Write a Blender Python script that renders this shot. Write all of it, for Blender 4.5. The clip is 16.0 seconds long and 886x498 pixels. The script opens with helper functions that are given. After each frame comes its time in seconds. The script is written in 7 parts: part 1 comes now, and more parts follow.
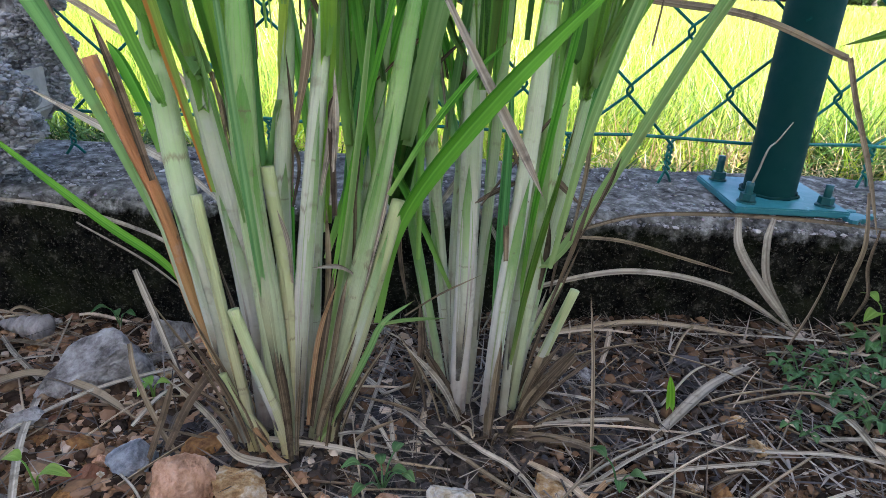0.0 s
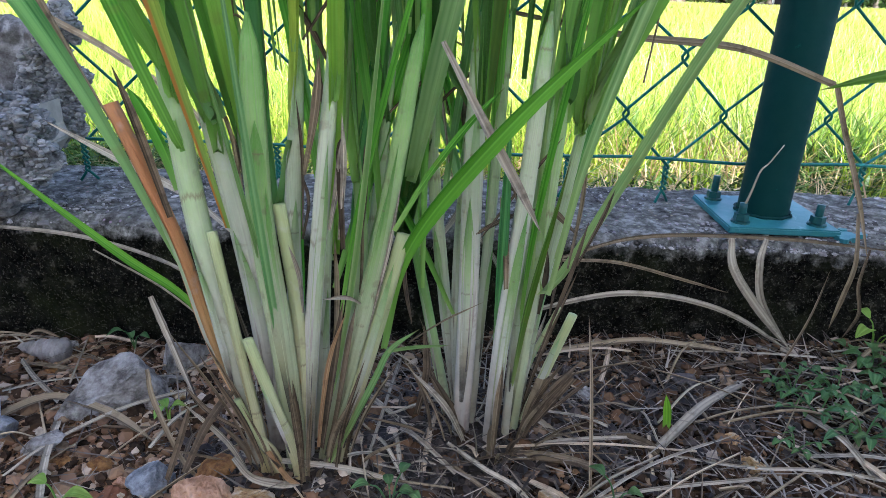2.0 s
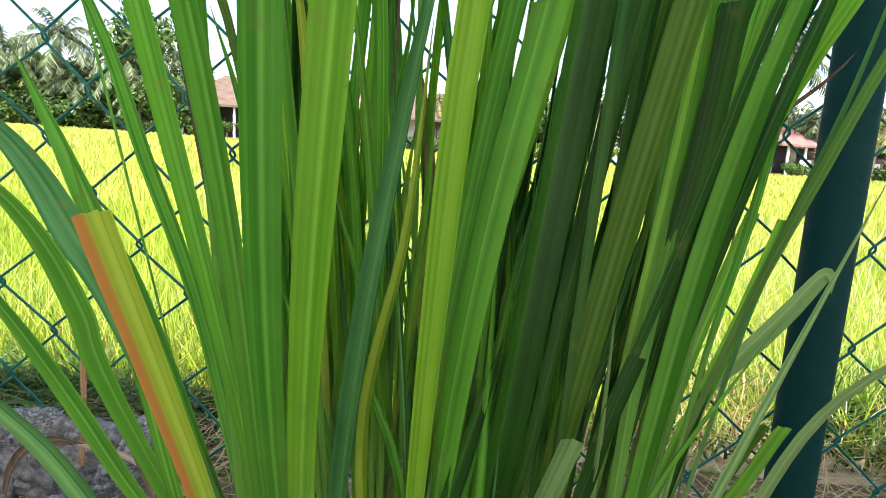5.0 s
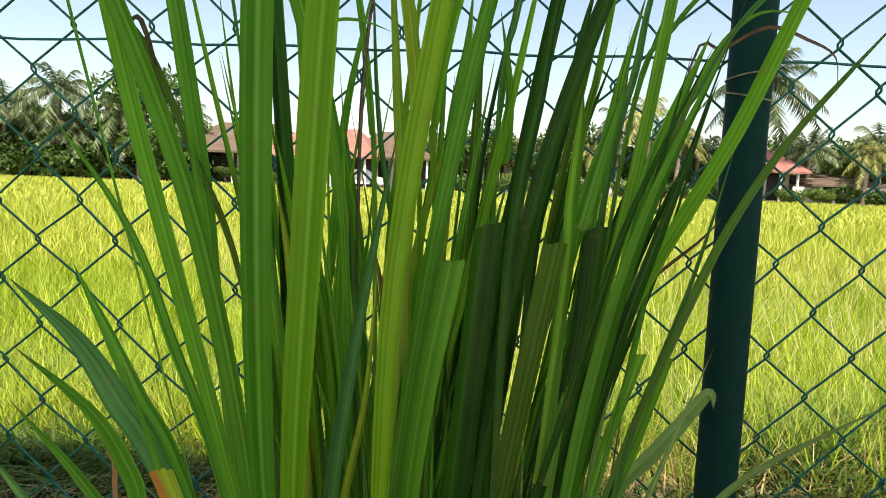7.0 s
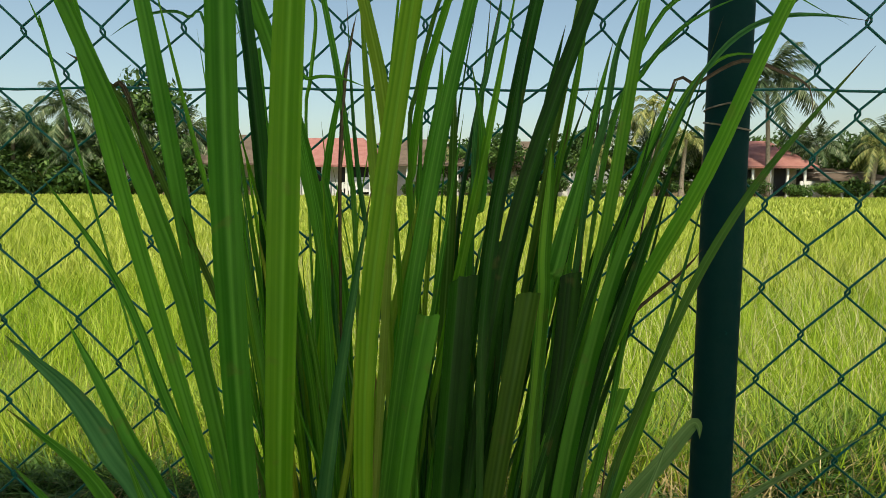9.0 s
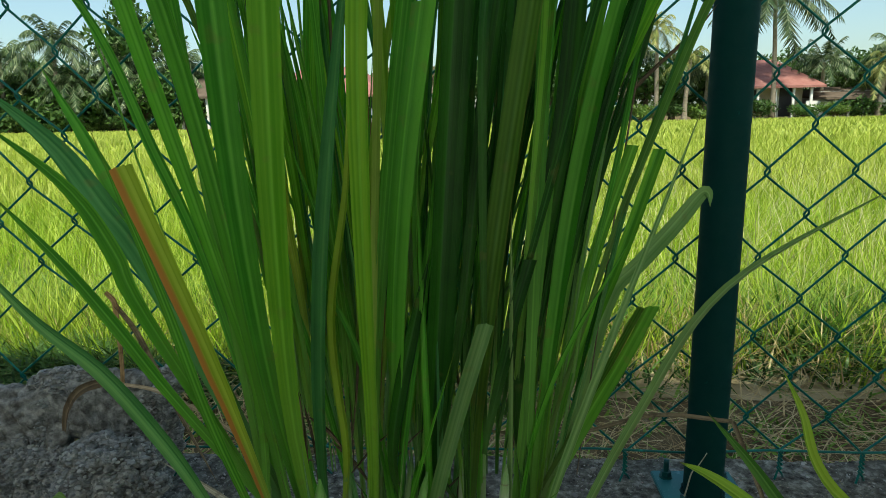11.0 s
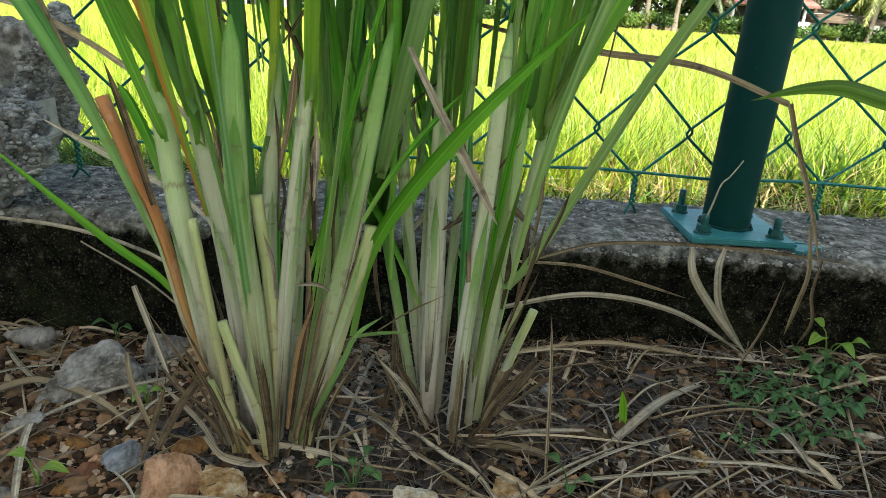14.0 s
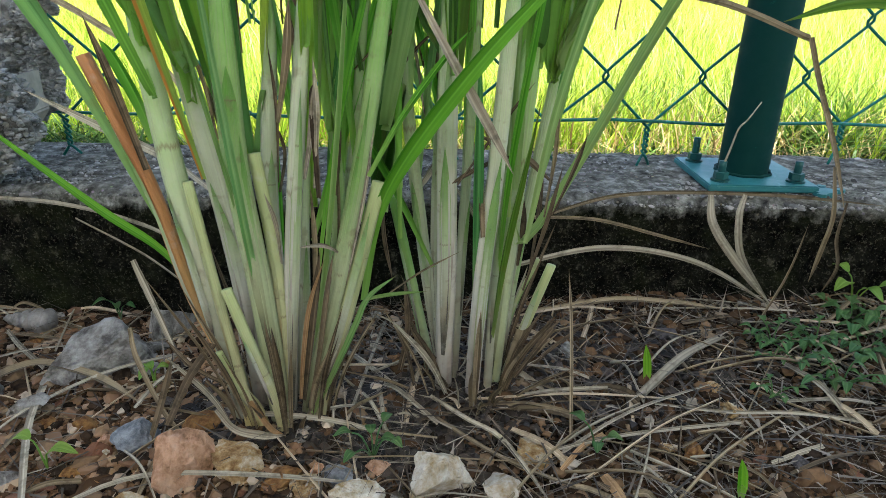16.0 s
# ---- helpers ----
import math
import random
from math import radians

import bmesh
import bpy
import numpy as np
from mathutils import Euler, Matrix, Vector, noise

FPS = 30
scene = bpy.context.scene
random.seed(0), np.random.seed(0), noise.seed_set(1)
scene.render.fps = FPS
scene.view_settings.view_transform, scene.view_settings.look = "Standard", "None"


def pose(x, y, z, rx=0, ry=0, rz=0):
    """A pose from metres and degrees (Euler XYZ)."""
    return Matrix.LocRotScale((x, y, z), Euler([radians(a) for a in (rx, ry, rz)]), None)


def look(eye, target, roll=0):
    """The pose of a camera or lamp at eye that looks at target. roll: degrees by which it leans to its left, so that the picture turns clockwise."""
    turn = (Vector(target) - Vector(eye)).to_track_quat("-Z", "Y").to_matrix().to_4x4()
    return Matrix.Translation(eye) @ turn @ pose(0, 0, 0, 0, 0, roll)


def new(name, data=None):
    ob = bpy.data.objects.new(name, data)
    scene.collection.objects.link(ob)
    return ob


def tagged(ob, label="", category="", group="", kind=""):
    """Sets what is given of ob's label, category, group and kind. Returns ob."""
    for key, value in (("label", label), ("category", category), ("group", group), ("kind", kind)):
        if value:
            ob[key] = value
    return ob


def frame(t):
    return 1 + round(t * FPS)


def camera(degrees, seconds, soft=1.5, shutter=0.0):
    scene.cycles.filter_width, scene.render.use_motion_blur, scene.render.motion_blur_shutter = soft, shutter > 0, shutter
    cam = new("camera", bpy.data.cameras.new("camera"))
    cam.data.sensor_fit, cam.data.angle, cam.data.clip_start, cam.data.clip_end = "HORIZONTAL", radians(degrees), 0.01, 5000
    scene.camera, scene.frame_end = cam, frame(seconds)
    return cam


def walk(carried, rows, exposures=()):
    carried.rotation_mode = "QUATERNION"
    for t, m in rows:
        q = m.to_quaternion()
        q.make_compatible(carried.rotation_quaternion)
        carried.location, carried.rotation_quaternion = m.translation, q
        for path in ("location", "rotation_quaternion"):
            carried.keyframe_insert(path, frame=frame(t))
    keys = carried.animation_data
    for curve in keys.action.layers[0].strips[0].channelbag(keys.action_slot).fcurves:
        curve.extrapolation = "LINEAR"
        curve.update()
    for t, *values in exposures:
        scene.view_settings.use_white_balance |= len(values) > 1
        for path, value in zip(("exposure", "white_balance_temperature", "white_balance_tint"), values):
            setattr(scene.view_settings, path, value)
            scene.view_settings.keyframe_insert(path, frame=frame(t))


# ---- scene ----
cam = camera(70.0, 16.0, soft=0.8)
EXPOSURES = ((0, 1.98, 5950, 20), (2.5, 1.96, 5750, 20), (3.5, 1.98, 5900, 19), (4.2, 1.84, 6200, 18), (5, 1.62, 6700, 17), (7.5, 0.64, 8000, 9), (8.2, 0.38, 8000, 7), (10.3, 0.06, 6500, -7), (11, 0.34, 6800, -7), (11.5, 0.80, 6900, -3), (12, 1.15, 6800, 0), (13, 1.45, 6950, 1), (14, 1.62, 7200, 1), (15, 1.79, 7300, 3), (16, 1.88, 6700, 7))
PATH = [
    (0, (0.05, 0.096, 0.288), (0.023, 1.939, -0.487), 2.6),
    (0.5, (0.047, 0.089, 0.296), (0.01, 1.93, -0.483), 1.8),
    (1, (0.048, 0.084, 0.294), (0.016, 1.92, -0.5), 1.8),
    (1.5, (0.053, 0.085, 0.293), (0.038, 1.922, -0.499), 1.9),
    (2, (0.05, 0.085, 0.308), (0.011, 1.935, -0.451), 1.9),
    (2.5, (0.044, 0.091, 0.33), (0.007, 1.955, -0.393), 2.2),
    (3, (0.037, 0.096, 0.38), (-0.024, 1.986, -0.268), 2.6),
    (3.5, (0.035, 0.098, 0.431), (-0.061, 2.014, -0.137), 2.5),
    (4, (0.031, 0.103, 0.474), (-0.05, 2.04, -0.017), 2.7),
    (4.5, (0.027, 0.106, 0.526), (-0.085, 2.058, 0.122), 3.3),
    (5, (0.014, 0.075, 0.58), (-0.075, 2.046, 0.252), 3.8),
    (7.3, (0.067, -0.04, 0.711), (-0.038, 1.945, 0.496), 1.3),
    (7.5, (0.074, -0.04, 0.722), (-0.043, 1.944, 0.5), 0.7),
    (8, (0.074, -0.044, 0.738), (-0.044, 1.943, 0.545), 0.0),
    (8.2, (0.071, -0.046, 0.744), (-0.045, 1.943, 0.569), 0.4),
    (10.3, (0.083, -0.03, 0.647), (-0.021, 1.943, 0.332), -1.5),
    (10.5, (0.081, -0.024, 0.628), (-0.009, 1.946, 0.291), -2.1),
    (11, (0.075, -0.041, 0.575), (-0.047, 1.912, 0.164), -1.2),
    (11.5, (0.057, -0.016, 0.526), (-0.042, 1.921, 0.036), -0.9),
    (12, (0.045, -0.024, 0.476), (-0.064, 1.901, -0.057), -0.3),
    (12.5, (0.049, -0.026, 0.438), (-0.028, 1.881, -0.159), 0.2),
    (13, (0.061, -0.003, 0.399), (0.012, 1.89, -0.243), 1.3),
    (13.5, (0.061, 0.015, 0.342), (-0.03, 1.883, -0.367), 2.7),
    (14, (0.068, 0.057, 0.303), (0.047, 1.93, -0.397), 3.6),
    (14.5, (0.058, 0.07, 0.273), (0.025, 1.924, -0.477), 2.9),
    (15, (0.061, 0.071, 0.277), (0.022, 1.916, -0.496), 0.8),
    (15.5, (0.059, 0.07, 0.28), (0.018, 1.907, -0.509), 0.5),
    (16, (0.062, 0.072, 0.285), (0.038, 1.914, -0.493), 0.9),
]
walk(cam, [(t, look(eye, target, roll)) for t, eye, target, roll in PATH],
     exposures=EXPOSURES)

# ---- world, sun, exposure ----
SUN_EL, SUN_AZ = 58.0, 12.0   # degrees; the sun stands behind the first view, a little to its right
world = bpy.data.worlds.new("sky")
scene.world = world
world.use_nodes = True
wn = world.node_tree.nodes
sky = wn.new("ShaderNodeTexSky")
sky.sky_type, sky.sun_disc = "NISHITA", False
sky.sun_elevation, sky.sun_rotation = radians(SUN_EL), radians(180 - SUN_AZ)
sky.air_density, sky.dust_density, sky.ozone_density = 1.0, 2.0, 1.6
wn["Background"].inputs["Strength"].default_value = 0.15
world.node_tree.links.new(sky.outputs[0], wn["Background"].inputs["Color"])
sun = new("sun", bpy.data.lights.new("sun", "SUN"))
sun.data.energy, sun.data.angle, sun.data.color = 4.5, radians(0.5), (1.0, 0.94, 0.84)
_e, _a = radians(SUN_EL), radians(SUN_AZ)
sun.matrix_world = look((math.sin(_a) * math.cos(_e) * 50, -math.cos(_a) * math.cos(_e) * 50, math.sin(_e) * 50), (0, 0, 0))


# ---- materials ----
def shader(name, rough=0.6, metal=0.0):
    m = bpy.data.materials.new(name)
    m.use_nodes = True
    nt = m.node_tree
    b = nt.nodes["Principled BSDF"]
    b.inputs["Roughness"].default_value, b.inputs["Metallic"].default_value = rough, metal
    b.inputs["Specular IOR Level"].default_value = 0.5 if rough < 0.3 else 0.3 if rough < 0.6 else 0.12 if rough < 0.88 else 0.0
    return m, nt, b


def add(nt, kind, **inputs):
    n = nt.nodes.new(kind)
    for k, v in inputs.items():
        n.inputs[k.replace("_", " ")].default_value = v
    return n


def ramp(nt, fac, stops):
    r = nt.nodes.new("ShaderNodeValToRGB")
    while len(r.color_ramp.elements) < len(stops):
        r.color_ramp.elements.new(0.5)
    for e, (p, c) in zip(r.color_ramp.elements, stops):
        e.position, e.color = p, (*c, 1)
    nt.links.new(fac, r.inputs[0])
    return r.outputs[0]


def grain(nt, scale, detail=4, rough=0.6, vec=None, kind="Object"):
    if vec is None:
        vec = nt.nodes.new("ShaderNodeTexCoord").outputs[kind]
    n = add(nt, "ShaderNodeTexNoise", Scale=scale, Detail=detail, Roughness=rough)
    nt.links.new(vec, n.inputs["Vector"])
    return n.outputs[0]


def mix(nt, fac, a, b, blend="MIX"):
    n = nt.nodes.new("ShaderNodeMix")
    n.data_type, n.blend_type = "RGBA", blend
    for sock, v in ((n.inputs[0], fac), (n.inputs[6], a), (n.inputs[7], b)):
        if isinstance(v, (int, float)):
            sock.default_value = v
        elif isinstance(v, tuple):
            sock.default_value = (*v, 1)
        else:
            nt.links.new(v, sock)
    return n.outputs[2]


def calc(nt, op, a, b=0.0, clamp=False):
    n = nt.nodes.new("ShaderNodeMath")
    n.operation, n.use_clamp = op, clamp
    for sock, v in ((n.inputs[0], a), (n.inputs[1], b)):
        if isinstance(v, (int, float)):
            sock.default_value = v
        else:
            nt.links.new(v, sock)
    return n.outputs[0]


def relief(nt, bsdf, height, depth, strength=0.6):
    n = add(nt, "ShaderNodeBump", Strength=strength, Distance=depth)
    nt.links.new(height, n.inputs["Height"])
    nt.links.new(n.outputs[0], bsdf.inputs["Normal"])


def own_random(nt):
    return nt.nodes.new("ShaderNodeObjectInfo").outputs["Random"]


def island_random(nt):
    return nt.nodes.new("ShaderNodeNewGeometry").outputs["Random Per Island"]


def see_through(m, nt, bsdf, colour, amount):
    """Lets part of the light pass through a thin leaf."""
    t = nt.nodes.new("ShaderNodeBsdfTranslucent")
    mx = nt.nodes.new("ShaderNodeMixShader")
    mx.inputs[0].default_value = amount
    nt.links.new(colour, t.inputs["Color"])
    nt.links.new(bsdf.outputs[0], mx.inputs[1])
    nt.links.new(t.outputs[0], mx.inputs[2])
    nt.links.new(mx.outputs[0], nt.nodes["Material Output"].inputs["Surface"])


def leaf_material(name, dark, light, edge=None, edge_at=0.85, glow=0.5, pale=None, dead=False, flip=False):
    """Grass blade: veins and bands along its length, a pale midrib, blotches, a pale foot, an optional dry edge."""
    m, nt, b = shader(name, 0.62 if dead else 0.40)
    b.inputs["Specular IOR Level"].default_value = 0.12 if dead else 0.24
    pale = pale or tuple(0.55 * v + w for v, w in zip(light, (0.17, 0.18, 0.09)))
    uv = nt.nodes.new("ShaderNodeUVMap").outputs[0]
    sep = nt.nodes.new("ShaderNodeSeparateXYZ")
    nt.links.new(uv, sep.inputs[0])
    rnd = own_random(nt)
    shift = nt.nodes.new("ShaderNodeCombineXYZ")
    nt.links.new(calc(nt, "MULTIPLY", rnd, 90.0), shift.inputs[2])

    def streaks(across, along, detail):
        mp = nt.nodes.new("ShaderNodeMapping")
        mp.inputs["Scale"].default_value = (across, along, 1)
        nt.links.new(uv, mp.inputs[0])
        nt.links.new(shift.outputs[0], mp.inputs["Location"])
        return grain(nt, 1.0, detail, 0.6, mp.outputs[0])

    veins, bands = streaks(34, 0.5, 3), streaks(5.0, 0.3, 1)
    blot = grain(nt, 16.0, 3, 0.6)
    # one half toned apart from the other, imitating light across the midrib fold
    half = calc(nt, "MULTIPLY", calc(nt, "SUBTRACT", calc(nt, "GREATER_THAN", sep.outputs[0], 0.5), 0.5), calc(nt, "SUBTRACT", calc(nt, "FRACT", calc(nt, "MULTIPLY", rnd, 7.3)), 0.5))
    tone = calc(nt, "ADD", calc(nt, "MULTIPLY", bands, 0.66), calc(nt, "ADD", calc(nt, "MULTIPLY", veins, 0.13), calc(nt, "MULTIPLY", blot, 0.21)))
    tone = calc(nt, "ADD", tone, calc(nt, "MULTIPLY", half, 0.36))
    c = ramp(nt, tone, [(0.36, dark), (0.64, light)])
    c = mix(nt, calc(nt, "MULTIPLY", rnd, 0.4), c, tuple(0.7 * v for v in dark))
    if not dead:
        hue = ramp(nt, calc(nt, "FRACT", calc(nt, "MULTIPLY", rnd, 13.7)), [(0.0, (0.95, 0.77, 0.80)), (0.45, (0.72, 0.75, 0.75)), (1.0, (0.68, 0.74, 1.0))])
        c = mix(nt, 1.0, c, hue, "MULTIPLY")
        c = mix(nt, 1.0, c, (1.34, 1.34, 1.5), "MULTIPLY")
    mid = calc(nt, "ABSOLUTE", calc(nt, "SUBTRACT", sep.outputs[0], 0.5))
    rib = calc(nt, "MULTIPLY", calc(nt, "SUBTRACT", 0.10, mid), 14.0, True)
    c = mix(nt, calc(nt, "MULTIPLY", rib, calc(nt, "MULTIPLY", bands, 0.6)), c, tuple(min(1, 1.25 * v + 0.05) for v in light))
    if not dead:
        foot = calc(nt, "SUBTRACT", 0.47, calc(nt, "ADD", sep.outputs[1], calc(nt, "MULTIPLY", bands, 0.16)))
        c = mix(nt, calc(nt, "MULTIPLY", foot, 2.4, True), c, pale)
        spot = ramp(nt, grain(nt, 46.0, 2, 0.5), [(0.66, (0, 0, 0)), (0.72, (0.5, 0.5, 0.5))])
        c = mix(nt, spot, c, mix(nt, 0.5, c, (0.20, 0.17, 0.05)))
        tip = calc(nt, "SUBTRACT", calc(nt, "ADD", sep.outputs[1], calc(nt, "MULTIPLY", blot, 0.22)), 1.05)
        c = mix(nt, calc(nt, "MULTIPLY", tip, 14.0, True), c, (0.16, 0.085, 0.035))
    else:
        age = ramp(nt, grain(nt, 70.0, 4, 0.7), [(0.5, (0, 0, 0)), (0.68, (0.7, 0.7, 0.7))])
        c = mix(nt, age, c, tuple(0.4 * v for v in dark))
    if edge:
        across = calc(nt, "SUBTRACT", 1.0, sep.outputs[0]) if flip else sep.outputs[0]
        side = calc(nt, "SUBTRACT", calc(nt, "ADD", across, calc(nt, "MULTIPLY", blot, 0.2)), edge_at)
        c = mix(nt, calc(nt, "MULTIPLY", side, 5.0, True), c, edge)
    nt.links.new(c, b.inputs["Base Color"])
    relief(nt, b, calc(nt, "ADD", veins, bands), 0.0007, 0.6)
    see_through(m, nt, b, c if dead else mix(nt, 0.45, c, mix(nt, 1.0, c, (1.0, 1.0, 0.40), "MULTIPLY")), glow)
    return m


LEAF = {
    "green": leaf_material("leaf_green", (0.052, 0.225, 0.012), (0.165, 0.465, 0.036), glow=0.42),
    "bright": leaf_material("leaf_bright", (0.105, 0.335, 0.012), (0.250, 0.550, 0.036), glow=0.45),
    "teal": leaf_material("leaf_teal", (0.030, 0.150, 0.028), (0.140, 0.380, 0.090), glow=0.38),
    # darkened copy of the green blade, painting shade inside the clump
    "deep": leaf_material("leaf_shaded", (0.006, 0.046, 0.003), (0.028, 0.135, 0.008), glow=0.26, pale=(0.070, 0.170, 0.035)),
    "yellow": leaf_material("leaf_yellow", (0.210, 0.370, 0.018), (0.370, 0.520, 0.050), glow=0.45),
    "olive": leaf_material("leaf_olive", (0.050, 0.145, 0.014), (0.125, 0.270, 0.036), (0.20, 0.14, 0.05), 1.02),
    "pale": leaf_material("leaf_pale", (0.130, 0.290, 0.070), (0.280, 0.450, 0.150)),
    "orange": leaf_material("leaf_orange", (0.300, 0.430, 0.020), (0.500, 0.600, 0.070), (0.56, 0.24, 0.06), 0.76, 0.55, (0.28, 0.44, 0.12), flip=True),
    "dry": leaf_material("leaf_dry", (0.115, 0.085, 0.050), (0.360, 0.285, 0.175), glow=0.15, dead=True),
    "brown": leaf_material("leaf_brown", (0.055, 0.041, 0.026), (0.235, 0.175, 0.108), glow=0.15, dead=True),
    "tan": leaf_material("leaf_tan", (0.280, 0.165, 0.080), (0.480, 0.310, 0.160), glow=0.15, dead=True),
    "grey": leaf_material("leaf_grey", (0.190, 0.162, 0.118), (0.530, 0.475, 0.355), glow=0.12, dead=True),
    "straw": leaf_material("leaf_straw", (0.310, 0.235, 0.150), (0.680, 0.560, 0.390), glow=0.12, dead=True),
}


def stalk_material(name, low, mid_c, high, rough=0.5, top=(0.42, 0.72, 0.28)):
    """Sheathed stem: colour runs from the root to the blade, with lengthwise ribs and waxy bloom."""
    m, nt, b = shader(name, rough)
    uv = nt.nodes.new("ShaderNodeUVMap").outputs[0]
    sep = nt.nodes.new("ShaderNodeSeparateXYZ")
    nt.links.new(uv, sep.inputs[0])
    mp = nt.nodes.new("ShaderNodeMapping")
    mp.inputs["Scale"].default_value = (30, 1.2, 1)
    nt.links.new(uv, mp.inputs[0])
    shift = nt.nodes.new("ShaderNodeCombineXYZ")
    nt.links.new(calc(nt, "MULTIPLY", own_random(nt), 70.0), shift.inputs[2])
    nt.links.new(shift.outputs[0], mp.inputs["Location"])
    ribs = grain(nt, 1.0, 4, 0.65, mp.outputs[0])
    blot = grain(nt, 35.0, 4, 0.65)
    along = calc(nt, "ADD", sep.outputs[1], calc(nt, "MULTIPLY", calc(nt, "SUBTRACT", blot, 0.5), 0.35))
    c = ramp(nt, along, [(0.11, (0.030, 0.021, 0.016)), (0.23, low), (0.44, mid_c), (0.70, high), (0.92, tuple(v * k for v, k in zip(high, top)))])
    c = mix(nt, ramp(nt, ribs, [(0.40, (0, 0, 0)), (0.72, (0.6, 0.6, 0.6))]), c, tuple(0.62 * v for v in mid_c))
    c = mix(nt, ramp(nt, blot, [(0.62, (0, 0, 0)), (0.72, (0.35, 0.35, 0.35))]), c, (0.52, 0.50, 0.47))
    edge_v = calc(nt, "ADD", sep.outputs[1], calc(nt, "MULTIPLY", ribs, 0.03))
    joint = calc(nt, "ABSOLUTE", calc(nt, "SUBTRACT", edge_v, calc(nt, "ADD", calc(nt, "MULTIPLY", own_random(nt), 0.7), 0.45)))
    c = mix(nt, calc(nt, "MULTIPLY", calc(nt, "SUBTRACT", 0.006, joint), 110.0, True), c, (0.15, 0.105, 0.060))
    stain = ramp(nt, grain(nt, 90.0, 3, 0.6), [(0.60, (0, 0, 0)), (0.70, (0.6, 0.6, 0.6))])
    c = mix(nt, stain, c, mix(nt, 0.6, c, (0.16, 0.11, 0.08)))
    nt.links.new(c, b.inputs["Base Color"])
    relief(nt, b, ribs, 0.0010, 0.8)
    return m


STALK = {
    "pale": stalk_material("stalk_pale", (0.28, 0.25, 0.175), (0.46, 0.49, 0.35), (0.31, 0.44, 0.19)),
    "green": stalk_material("stalk_green", (0.26, 0.27, 0.140), (0.38, 0.44, 0.25), (0.22, 0.39, 0.110)),
    "white": stalk_material("stalk_white", (0.33, 0.285, 0.235), (0.55, 0.55, 0.46), (0.42, 0.49, 0.30)),
    "yellow": stalk_material("stalk_yellow", (0.34, 0.27, 0.110), (0.47, 0.46, 0.25), (0.40, 0.45, 0.22), 0.5, (0.9, 0.95, 0.85)),
    "orange": stalk_material("stalk_orange", (0.30, 0.24, 0.13), (0.50, 0.29, 0.11), (0.50, 0.21, 0.08), 0.5, (0.8, 0.8, 0.8)),
}


def concrete_material():
    """Weathered cast concrete: sandy grey with aggregate on top, black algae over the damp front."""
    m, nt, b = shader("kerb_concrete", 0.92)
    tc = nt.nodes.new("ShaderNodeTexCoord").outputs["Object"]
    geo = nt.nodes.new("ShaderNodeNewGeometry")
    sep = nt.nodes.new("ShaderNodeSeparateXYZ")
    nt.links.new(tc, sep.inputs[0])
    fine, mid_n, big = grain(nt, 420, 4, 0.7, tc), grain(nt, 70, 5, 0.7, tc), grain(nt, 14, 4, 0.6, tc)
    vor = add(nt, "ShaderNodeTexVoronoi", Scale=130.0)
    nt.links.new(tc, vor.inputs["Vector"])
    top = ramp(nt, mid_n, [(0.34, (0.050, 0.047, 0.043)), (0.5, (0.175, 0.174, 0.150)), (0.66, (0.42, 0.418, 0.375))])
    top = mix(nt, ramp(nt, vor.outputs["Distance"], [(0.10, (0.8, 0.8, 0.8)), (0.22, (0, 0, 0))]), top, mix(nt, 0.8, vor.outputs["Color"], (0.38, 0.34, 0.30)))
    top = mix(nt, ramp(nt, big, [(0.45, (0, 0, 0)), (0.7, (0.65, 0.65, 0.65))]), top, (0.085, 0.08, 0.065))
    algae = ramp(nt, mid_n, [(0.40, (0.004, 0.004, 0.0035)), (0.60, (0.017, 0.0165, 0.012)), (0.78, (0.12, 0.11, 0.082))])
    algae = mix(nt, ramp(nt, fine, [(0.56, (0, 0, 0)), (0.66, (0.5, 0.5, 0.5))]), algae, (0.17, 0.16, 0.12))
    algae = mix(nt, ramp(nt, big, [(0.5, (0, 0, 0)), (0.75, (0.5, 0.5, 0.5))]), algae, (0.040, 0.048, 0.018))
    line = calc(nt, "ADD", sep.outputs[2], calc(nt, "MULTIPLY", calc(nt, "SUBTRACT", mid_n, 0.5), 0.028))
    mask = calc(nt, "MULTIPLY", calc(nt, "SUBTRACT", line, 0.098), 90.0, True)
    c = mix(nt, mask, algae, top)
    nt.links.new(c, b.inputs["Base Color"])
    h = calc(nt, "ADD", calc(nt, "MULTIPLY", fine, 0.4), mid_n)
    relief(nt, b, h, 0.009, 1.0)
    return m


def stone_material(name, stops, scale=1.9, rough=0.85):
    m, nt, b = shader(name, rough)
    tc = nt.nodes.new("ShaderNodeTexCoord").outputs["Object"]
    n1, n2 = grain(nt, scale, 5, 0.7, tc), grain(nt, scale * 7, 3, 0.7, tc)
    c = ramp(nt, n1, stops)
    c = mix(nt, calc(nt, "MULTIPLY", own_random(nt), 0.4), c, mix(nt, 0.5, c, (0.16, 0.12, 0.09)))
    c = mix(nt, ramp(nt, n2, [(0.55, (0, 0, 0)), (0.75, (0.3, 0.3, 0.3))]), c, (0.12, 0.09, 0.07))
    nt.links.new(c, b.inputs["Base Color"])
    relief(nt, b, calc(nt, "ADD", n1, calc(nt, "MULTIPLY", n2, 0.35)), 0.06 if scale < 10 else 0.004, 0.6)
    return m


